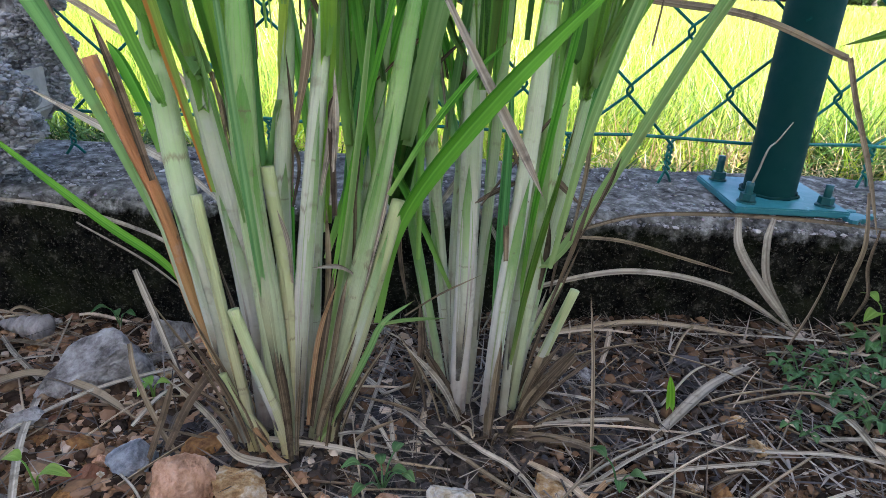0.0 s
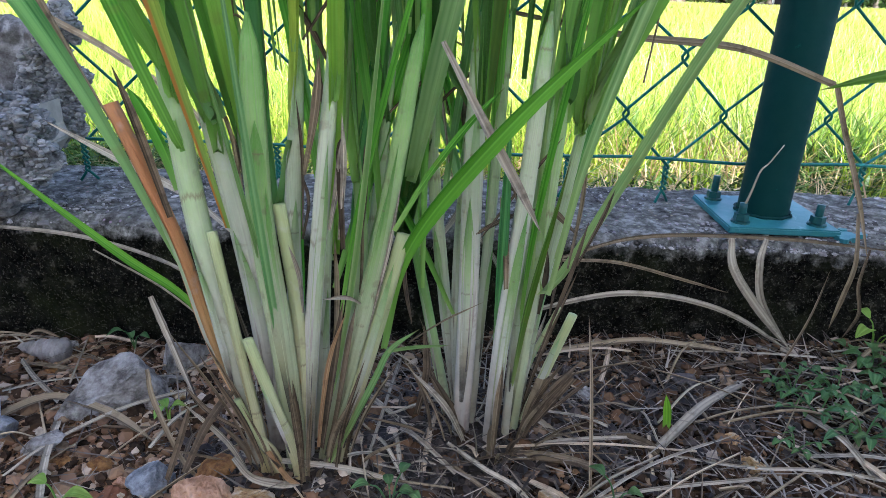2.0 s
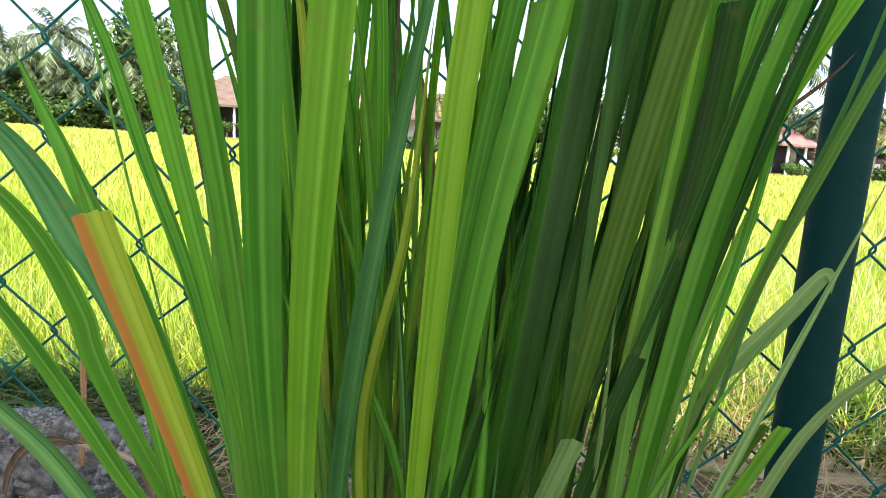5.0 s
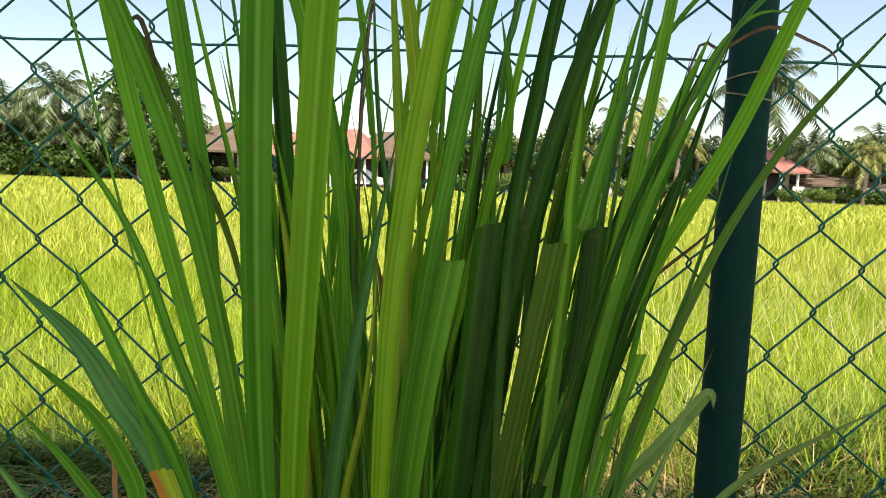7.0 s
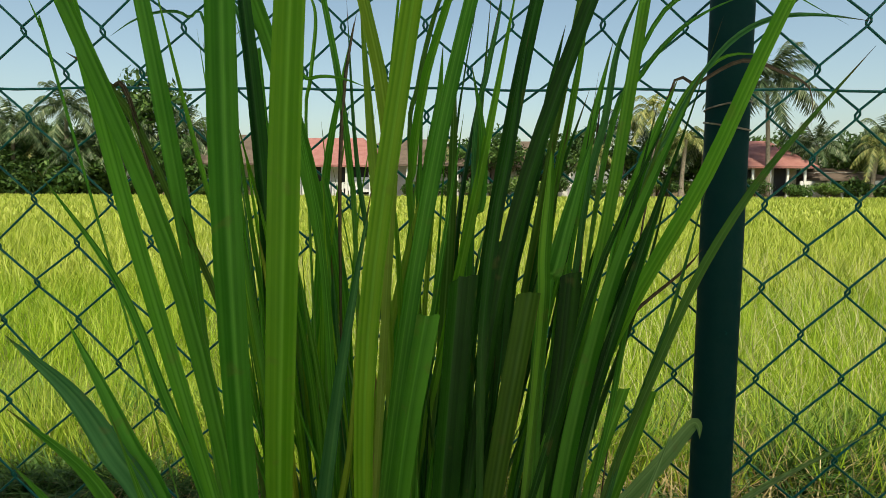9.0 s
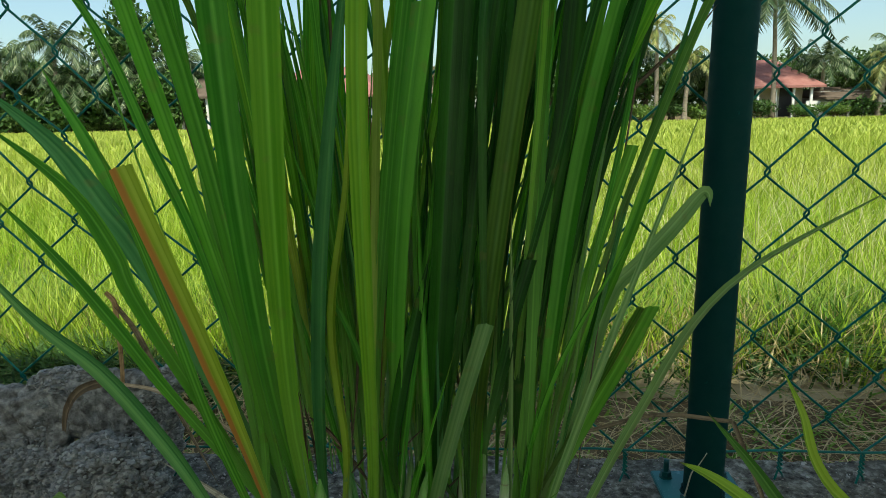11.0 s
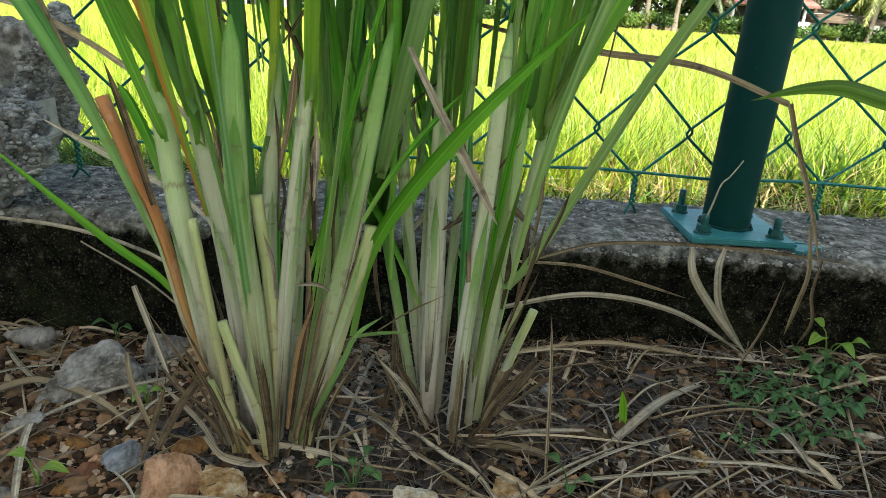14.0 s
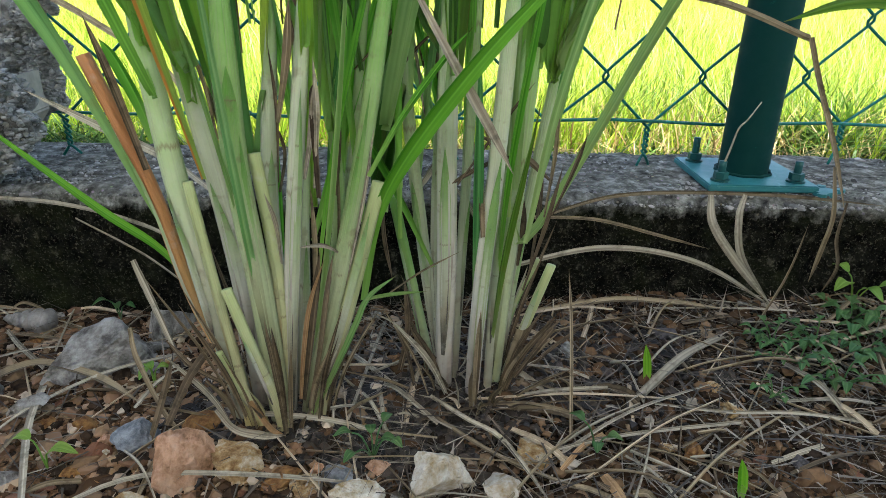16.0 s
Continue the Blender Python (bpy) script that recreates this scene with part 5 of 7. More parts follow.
leaf(clump_r, "green", [(0.173, 0.450, 0.635), (0.184, 0.450, 0.688), (0.194, 0.450, 0.735), (0.209, 0.450, 0.777), (0.222, 0.450, 0.810)], 9, tie=False, start=0.6)
leaf(clump_l, "green", [(0.027, 0.420, 0.645), (0.032, 0.420, 0.704), (0.037, 0.420, 0.749), (0.044, 0.420, 0.792), (0.047, 0.420, 0.831)], 8, tie=False, start=0.6)
leaf(clump_r, "green", [(0.120, 0.410, 0.624), (0.121, 0.410, 0.681), (0.124, 0.410, 0.729), (0.125, 0.410, 0.760)], 9, tie=False, start=0.6)
# the green blade of the orange stalk, which leans far out
leaf(clump_l, "teal", [(-0.112, 0.424, 0.150), (-0.137, 0.420, 0.222), (-0.158, 0.420, 0.268), (-0.186, 0.420, 0.317), (-0.230, 0.420, 0.377), (-0.282, 0.420, 0.424), (-0.345, 0.428, 0.490)], 13, face=(0.2, -1, 0.3), fold=0.2, twist=5, tie=False, start=0.2, swell=0.5)
# dead brown leaves and tips high in the clumps
leaf(clump_r, "brown", [(0.256, 0.60, 0.810), (0.287, 0.60, 0.830), (0.328, 0.60, 0.851), (0.365, 0.60, 0.840), (0.392, 0.60, 0.824), (0.396, 0.60, 0.787)], 4, name="dry_leaf", tie=False)
leaf(clump_r, "green", [(0.192, 0.55, 0.62), (0.215, 0.57, 0.72), (0.256, 0.60, 0.810)], 7, tie=False)
leaf(clump_l, "olive", [(-0.120, 0.425, 0.62), (-0.151, 0.42, 0.704), (-0.182, 0.42, 0.775), (-0.206, 0.42, 0.807)], 7, tie=False, cut=True)
leaf(clump_l, "brown", [(-0.182, 0.419, 0.775), (-0.202, 0.419, 0.803), (-0.219, 0.419, 0.818), (-0.234, 0.419, 0.827)], 4, name="dry_leaf", tie=False)
leaf(clump_r, "green", [(0.170, 0.49, 0.70), (0.190, 0.495, 0.80), (0.224, 0.50, 0.873), (0.263, 0.50, 0.890), (0.297, 0.50, 0.897), (0.371, 0.50, 0.859)], 4, tie=False)
leaf(clump_r, "brown", [(0.150, 0.47, 0.62), (0.156, 0.47, 0.700), (0.164, 0.47, 0.752), (0.169, 0.47, 0.802)], 5, name="dry_leaf", tie=False)
leaf(clump_r, "brown", [(0.150, 0.53, 0.50), (0.209, 0.58, 0.585), (0.271, 0.58, 0.646), (0.291, 0.58, 0.670)], 4, name="dry_leaf", tie=False)
leaf(clump_l, "tan", [(-0.010, 0.46, 0.40), (-0.012, 0.47, 0.50), (-0.018, 0.48, 0.58), (-0.030, 0.49, 0.64)], 10, name="dry_leaf", tie=False)
# the broad leaf that crosses in front of the whitish stalks
leaf(clump_l, "green", [(0.008, 0.425, 0.10), (0.023, 0.415, 0.170), (0.070, 0.385, 0.245), (0.130, 0.370, 0.312)], 9, face=(0.1, -1, 0.3), tie=False)
# a thin leaf that leans out low over the kerb
leaf(clump_l, "green", [(-0.085, 0.425, 0.085), (-0.110, 0.420, 0.131), (-0.142, 0.410, 0.165), (-0.205, 0.400, 0.229)], 5, face=(0.2, -1, 0.5), tie=False)
# a long leaf that arches past the post
leaf(clump_r, "pale", [(0.110, 0.455, 0.13), (0.209, 0.500, 0.293), (0.303, 0.545, 0.412), (0.460, 0.55, 0.512)], 8.5, face=(-0.3, -1, 0.5))
# dry hanging leaves
leaf(clump_r, "grey", [(0.040, 0.400, 0.285), (0.060, 0.392, 0.250), (0.080, 0.396, 0.215), (0.095, 0.400, 0.190)], 6, name="dry_leaf", face=(0.3, -1, 0.2), tie=False)
leaf(clump_r, "dry", [(0.060, 0.480, 0.300), (0.152, 0.500, 0.285), (0.250, 0.560, 0.275), (0.342, 0.600, 0.248)], 5, name="dry_leaf", tie=False, cut=True)
leaf(clump_r, "dry", [(0.3415, 0.600, 0.2485), (0.356, 0.600, 0.215), (0.375, 0.590, 0.165), (0.392, 0.578, 0.110)], 5, name="dry_leaf", tie=False, start=1.0)
leaf(clump_l, "grey", [(-0.090, 0.470, 0.150), (-0.150, 0.530, 0.160), (-0.220, 0.570, 0.175), (-0.290, 0.590, 0.200)], 7, name="dry_leaf", tie=False)

# thin blades that stand between and behind the stalks
for i in range(52):
    r = rng_plant
    x0 = r.uniform(-0.018, 0.052) if i < 22 else r.uniform(-0.105, 0.150)
    y0 = r.uniform(0.43, 0.50)
    z0 = r.uniform(0.12, 0.24)
    dx = r.uniform(-0.03, 0.03) + (0.25 * (x0 - 0.02) if i > 21 else 0)
    p0 = Vector((x0 * 0.8, y0, z0))
    leaf(clump_l if x0 < 0.02 else clump_r, r.choice(("green", "pale", "green", "pale", "teal")), [p0, p0 + Vector((dx * 0.3, 0, 0.10)), p0 + Vector((dx, -0.01, 0.24)), p0 + Vector((dx * 2.2, -0.015, r.uniform(0.32, 0.45)))], r.uniform(3, 7), n=20, tie=False)

# further blades behind and between, splayed as they stand across the clump
for i in range(210):
    r = rng_plant
    x0 = -0.105 + 0.255 * (i + r.random()) / 210
    if x0 > 0.085 and i % 5 < 3:
        continue
    y0, z0 = r.uniform(0.435, 0.515), r.uniform(0.27, 0.40)
    top = r.choice((r.uniform(0.42, 0.62), r.uniform(0.62, 0.92), r.uniform(0.66, 0.80)))
    slope = 0.03 + 1.15 * x0 + r.gauss(0, 0.05)
    back = r.uniform(-0.12, 0.10)
    pts, x, y = [], x0, y0
    for j in range(5):
        pts.append((x, y, z0 + (top - z0) * j / 4))
        x += (slope + 0.06 * j * (1 if slope > 0 else -1) * r.random()) * (top - z0) / 4
        y += back * (top - z0) / 4
    far = x0 < 0.02
    # kinds picked by side: the inner clump's shade is put into colour
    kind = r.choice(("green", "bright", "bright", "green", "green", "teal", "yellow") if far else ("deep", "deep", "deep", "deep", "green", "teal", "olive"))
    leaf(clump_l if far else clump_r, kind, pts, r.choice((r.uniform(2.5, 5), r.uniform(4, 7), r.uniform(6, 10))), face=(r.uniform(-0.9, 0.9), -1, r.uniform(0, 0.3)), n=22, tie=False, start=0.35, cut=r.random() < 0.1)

for clump, cx, cy in ((clump_l, -0.045, 0.43), (clump_r, 0.080, 0.465)):
    r = rng_plant
    # thin young blades low between the stalks
    for i in range(9):
        g = r.uniform(-math.pi, math.pi)
        dx, dy = math.cos(g), math.sin(g) * 0.5
        z0 = r.uniform(0.06, 0.16)
        p0 = Vector((cx + dx * 0.030, cy - 0.005 + dy * 0.03, z0))
        p1 = p0 + Vector((dx * r.uniform(0.01, 0.04), dy * 0.03, r.uniform(0.07, 0.13)))
        p2 = p1 + Vector((dx * r.uniform(0.02, 0.07), dy * 0.05, r.uniform(0.08, 0.20)))
        leaf(clump, r.choice(("green", "olive", "pale", "teal", "pale")), [p0, p1, p2], r.uniform(4, 8), n=16, tie=False, face=(r.uniform(-0.9, 0.9), -1, 0.2))
    # dead sheaths, upright and splayed, round the foot
    for i in range(46):
        g = r.uniform(-math.pi, math.pi)
        dx, dy = math.cos(g), math.sin(g)
        tilt = r.uniform(0.4, 1.6) if i < 16 else r.uniform(2.2, 7.0)
        b0 = Vector((cx + dx * r.uniform(0.016, 0.034), cy - 0.010 + dy * r.uniform(0.014, 0.030), 0.004))
        way = Vector((dx, dy, tilt)).normalized()
        l = r.uniform(0.03, 0.09) if i < 16 else r.uniform(0.04, 0.15)
        sag = Vector((dx * 0.008, dy * 0.008, -0.006))
        kind = r.choice(("brown", "brown", "dry", "dry", "grey"))
        leaf(clump, kind, [b0, b0 + way * l * 0.5, b0 + way * l + sag], r.uniform(1.2, 4.6), n=10, name="dry_sheath", tie=False, fold=r.uniform(0.3, 0.9))
    # broken dead leaves caught between the stalks
    for i in range(30):
        z0 = r.uniform(0.08, 0.32)
        p0 = Vector((cx + r.uniform(-0.045, 0.055), cy + r.uniform(-0.035 if z0 < 0.22 else 0.0, 0.03), z0))
        d = Vector((r.uniform(-0.05, 0.05), r.uniform(-0.02, 0.01), r.uniform(-0.05, 0.07))) if i < 9 else Vector((p0.x - cx, p0.y - cy, 0)) * 0.3 + Vector((r.uniform(-0.01, 0.01), -0.004, r.uniform(0.04, 0.10)))
        leaf(clump, r.choice(("brown", "dry", "brown", "grey")), [p0, p0 + d * 0.5 + Vector((0.002, 0, 0.004)), p0 + d], r.uniform(1.5, 5), n=10, name="dry_leaf", tie=False)


# ---- rubble on the kerb ----
LOBES = ((-0.405, 0.672, 0.230, 0.100, 0.017, 0.052, 0.85, 0.72), (-0.530, 0.664, 0.200, 0.090, 0.024, 0.058, 0.85, 0.65), (-0.358, 0.602, 0.170, 0.064, 0.038, 0.056, 1.0, 0.0),
         (-0.304, 0.658, 0.262, 0.023, 0.022, 0.024, 1.0, 0.0), (-0.325, 0.670, 0.205, 0.030, 0.016, 0.050, 1.0, 0.1), (-0.500, 0.652, 0.150, 0.060, 0.032, 0.046, 1.0, 0.1))


def grains(name, x, y, z, s, rng, detail=1):
    """Many small faceted grains in one mesh."""
    n = len(x)
    ico = bmesh.new()
    bmesh.ops.create_icosphere(ico, subdivisions=detail, radius=1.0)
    bv = np.array([v.co[:] for v in ico.verts])
    bf = np.array([[v.index for v in f.verts] for f in ico.faces])
    ico.free()
    v = bv[None] * (1 + rng.normal(0, 0.22 / detail, (n, len(bv), 1)))
    a = rng.uniform(0, 6.28, n)
    st = np.stack([rng.uniform(0.8, 1.5, n), rng.uniform(0.7, 1.1, n), rng.uniform(0.5, 0.9, n)], 1)
    v = v * st[:, None, :]
    ca, sa = np.cos(a)[:, None], np.sin(a)[:, None]
    v = np.stack([v[..., 0] * ca - v[..., 1] * sa, v[..., 0] * sa + v[..., 1] * ca, v[..., 2]], 2) * s[:, None, None]
    v += np.stack([x, y, z], 1)[:, None, :]
    f = (bf[None] + (np.arange(n) * len(bv))[:, None, None]).reshape(-1, 3)
    me = bpy.data.meshes.new(name)
    me.from_pydata(v.reshape(-1, 3).tolist(), [], f.tolist())
    return me


def build_rubble():
    """A lump of crumbly set mortar: lobes of stuck-together crumbs with deep creases, a smooth broken piece at its foot."""
    bm = bmesh.new()
    r = random.Random(9)
    crumbs = []
    for cx, cy, cz, sx, sy, sz, k, bare in LOBES:
        s0 = len(bm.verts)
        bmesh.ops.create_icosphere(bm, subdivisions=6, radius=1.0)
        bm.verts.ensure_lookup_table()
        for v in bm.verts[s0:]:
            c = v.co.copy()
            out = Vector((c.x / sx, c.y / sy, c.z / sz)).normalized()
            c = Vector([math.copysign(abs(w) ** k, w) for w in c])
            p = Vector((cx + c.x * sx, cy + c.y * sy, cz + c.z * sz))
            q = p + Vector((cx * 9, 0, 0))
            knob = noise.voronoi(q * 44 + 0.9 * noise.noise_vector(q * 30))[0][0]
            pit = max(0, noise.noise(q * 75) - 0.22)
            p += out * (0.45 if bare > 0.5 else 1.0) * (0.008 * noise.noise(q * 16) + 0.005 * noise.noise(q * 34) - 0.026 * (min(0.75, knob) ** 2 - 0.15) - 0.018 * pit)
            p.y = min(p.y, 0.691)
            p.z = max(0.113, p.z)
            v.co = p
            if out.y < 0.35 and p.z > 0.118 and p.y < 0.688 and r.random() < 0.30 and noise.noise(q * 22) > bare - 0.45:
                crumbs.append(p + out * 0.0003)
    rub = part("concrete_rubble", bm_mesh("concrete_rubble", bm), M_RUBBLE)
    tagged(rub, "crumbly grey lump of old mortar resting on the kerb", "rubble")
    rng = np.random.default_rng(3)
    x, y, z = np.array([c[:] for c in crumbs]).T
    s = rng.choice([0.0012, 0.0018, 0.0025, 0.0033], len(x), p=[0.32, 0.36, 0.24, 0.08])
    part("crumbs", grains("crumbs", x, y, z, s, rng, 2), M_CRUMB, rub, "stuck crumbs of mortar")
    # a smooth cast face at its lower corner
    bm = bmesh.new()
    rim = [(-0.345, 0.132), (-0.319, 0.150), (-0.299, 0.175), (-0.303, 0.186), (-0.3025, 0.209), (-0.309, 0.203), (-0.316, 0.174), (-0.334, 0.158)]
    near = [bm.verts.new((x, 0.602 + 0.10 * (x + 0.35), z)) for x, z in rim]
    back = [bm.verts.new((x - 0.006, 0.648, z)) for x, z in rim]
    bm.faces.new(near[::-1])
    bm.faces.new(back)
    for j in range(8):
        bm.faces.new((near[j], near[(j + 1) % 8], back[(j + 1) % 8], back[j]))
    bmesh.ops.recalc_face_normals(bm, faces=bm.faces)
    bmesh.ops.bevel(bm, geom=bm.edges[:], offset=0.0016, segments=2, affect="EDGES")
    part("broken_piece", bm_mesh("broken_piece", bm, False), M_PIECE, rub, "smooth pale broken face")


build_rubble()


def build_splash():
    # a dried splash of post paint on the kerb
    r = random.Random(77)
    bm = bmesh.new()
    for cx, cy, s in ((0, 0, 0.009), (0.016, 0.004, 0.004), (-0.013, 0.006, 0.0035), (0.006, 0.015, 0.003), (-0.006, -0.010, 0.003)):
        ring = []
        for j in range(18):
            a = 2 * math.pi * j / 18
            k = s * (1 + 0.35 * noise.noise(Vector((math.cos(a) * 1.7, math.sin(a) * 1.7, s * 900))) + r.uniform(-0.06, 0.06))
            ring.append((cx + k * 1.3 * math.cos(a), cy + k * math.sin(a)))
        low = [bm.verts.new((x, y, -0.006)) for x, y in ring]
        top = [bm.verts.new((x, y, 0.0004)) for x, y in ring]
        for j in range(18):
            bm.faces.new((low[j], low[(j + 1) % 18], top[(j + 1) % 18], top[j]))
        bm.faces.new(top)
    ob = part("paint_splash", bm_mesh("paint_splash", bm, False), M_PLATE, m=pose(0.393, 0.618, 0.1185))
    tagged(ob, "dried teal paint splash on the kerb edge", "paint")


build_splash()


# ---- loose stones, gravel, straw ----
rng_floor = random.Random(5)
ROCKS = {k: [rock_mesh("stone", rng_floor, 1.0, 0.20, 4, rng_floor.uniform(0.6, 0.85), 11) for _ in range(3)] for k in STONE}
for k, meshes in ROCKS.items():
    for me in meshes:
        me.materials.append(STONE[k])


def stone(kind, x, y, size, label, squash=(1, 1, 1), turn=None, sink=0.35, group=""):
    r = rng_floor
    ob = new("stone", r.choice(ROCKS[kind]))
    ob.matrix_basis = Matrix.Translation((x, y, ground_height(x, y) + size * (0.6 - sink) * squash[2])) @ Euler((r.uniform(-0.3, 0.3), r.uniform(-0.3, 0.3), r.uniform(0, 6.3) if turn is None else radians(turn))).to_matrix().to_4x4() @ Matrix.Diagonal((size * squash[0], size * squash[1], size * squash[2], 1))
    return tagged(ob, label, "stone", group)


stone("grey", -0.214, 0.494, 0.0370, "rough pale grey concrete chunk on the soil", (1.05, 0.85, 0.95), 200, 0.25)
stone("brick", -0.097, 0.367, 0.0308, "orange-pink broken brick piece at the clump's foot", (1.05, 0.85, 1.10), 100, 0.42)
stone("tan", -0.060, 0.371, 0.0212, "tan and white broken stone beside the brick", (1.0, 0.85, 1.05), 0, 0.25)
stone("ochre", -0.035, 0.359, 0.0141, "rusty broken stone beside the tan one", (1.0, 0.85, 0.63), 20, 0.25)
stone("white", 0.060, 0.366, 0.0295, "whitish stone with a yellow foot", (0.92, 0.85, 1.05), 40, 0.25)
stone("white", 0.096, 0.358, 0.0190, "cream-coloured angular stone on the soil", (1.0, 0.85, 1.05), 80, 0.25)
stone("blue", -0.135, 0.399, 0.0180, "bluish grey angular stone on the soil", (1.0, 0.85, 0.81), 30, 0.25)
stone("grey", -0.179, 0.551, 0.0202, "grey rounded stone near the kerb", (1.0, 0.85, 1.30), 30, 0.25)
stone("ochre", -0.100, 0.404, 0.0143, "ochre crusted stone beside the stalks", (1.0, 0.85, 0.88), 60, 0.25)
stone("dark", -0.090, 0.418, 0.0097, "small dark grey stone against the stalks", (1.0, 0.85, 0.96), 20, 0.25)
stone("grey", -0.231, 0.427, 0.0191, "grey stone in the soil by the straw", (1.0, 0.85, 1.10), 10, 0.25)
stone("blue", -0.266, 0.439, 0.0188, "bluish grey stone beside the pot", (1.0, 0.85, 1.30), 20, 0.25)
stone("ochre", -0.181, 0.415, 0.0123, "small ochre pebble on the soil", (1.0, 0.85, 0.73), 10, 0.25)
stone("tan", -0.116, 0.336, 0.0182, "tan gravel stone on the soil", (1.0, 0.85, 0.63), 0, 0.25)
stone("white", -0.071, 0.343, 0.0134, "small cream flat stone on the soil", (1.0, 0.85, 0.61), 20, 0.25)
stone("white", -0.052, 0.337, 0.0099, "small whitish stone on the soil", (1.0, 0.85, 0.80), 20, 0.25)
stone("tan", -0.016, 0.358, 0.0142, "flat tan stone before the clump", (1.0, 0.85, 0.55), 20, 0.25)
stone("white", 0.010, 0.347, 0.0155, "cream and tan stone before the clump", (1.0, 0.85, 0.91), 20, 0.25)
stone("blue", -0.002, 0.366, 0.0154, "flat grey stone before the clump", (1.0, 0.85, 0.55), 0, 0.25)
stone("red", -0.015, 0.342, 0.0098, "brown stone before the clump", (1.0, 0.85, 0.88), 20, 0.25)
stone("grey", -0.183, 0.503, 0.0100, "pale flat stone chip", (1.0, 0.85, 0.63), 20, 0.25)
stone("tan", -0.169, 0.502, 0.0138, "pale stone chip near the grey stone", (1.0, 0.85, 0.67), 20, 0.25)
stone("grey", -0.186, 0.526, 0.0144, "grey stone against the kerb", (1.0, 0.85, 0.75), 20, 0.25)
stone("dark", 0.237, 0.523, 0.0130, "smooth dark round pebble in the litter", (1.0, 0.85, 0.80), 20, 0.25)
stone("tan", 0.257, 0.427, 0.0126, "tan and white stone half buried in litter", (1.0, 0.85, 0.91), 20, 0.25)
stone("ochre", 0.218, 0.393, 0.0100, "rusty ochre stone in the litter", (1.0, 0.85, 1.13), 20, 0.25)
stone("tan", 0.203, 0.397, 0.0074, "tan stone in the litter", (1.0, 0.85, 1.16), 20, 0.25)
stone("tan", 0.117, 0.389, 0.0196, "brown and cream stone under the straw", (1.0, 0.85, 0.55), 10, 0.25)
stone("tan", 0.254, 0.455, 0.0087, "small tan stone in the litter", (1.0, 0.85, 0.84), 20, 0.25)
stone("dark", 0.279, 0.383, 0.0104, "dark brown stone on bare soil", (1.0, 0.85, 0.68), 20, 0.25)
stone("red", 0.258, 0.387, 0.0059, "small brown stone on bare soil", (1.0, 0.85, 0.99), 20, 0.25)
stone("red", -0.182, 0.342, 0.0127, "reddish stone on the soil", (1.0, 0.85, 0.72), 20, 0.25)
stone("red", -0.171, 0.383, 0.0083, "reddish lump of earth on the soil", (1.0, 0.85, 0.94), 20, 0.25)
stone("grey", -0.200, 0.360, 0.0091, "brown-grey stone on the soil", (1.0, 0.85, 1.30), 20, 0.25)
for i in range(150):
    r = rng_floor
    x, y = r.uniform(-0.46, 0.46) if i < 80 else r.uniform(-0.46, 0.04), 0.30 + 0.28 * r.random()
    left = x < 0.02
    kind = r.choice(("grey", "tan", "white", "tan", "ochre", "red", "brick") if left else ("dark", "ochre", "tan", "grey", "red"))
    stone(kind, x, y, r.choice((0.004, 0.005, 0.006, 0.007, 0.009)), "small loose soil stone", (r.uniform(0.9, 1.4), r.uniform(0.8, 1.1), r.uniform(0.7, 1)), None, 0.25, "loose soil stones")


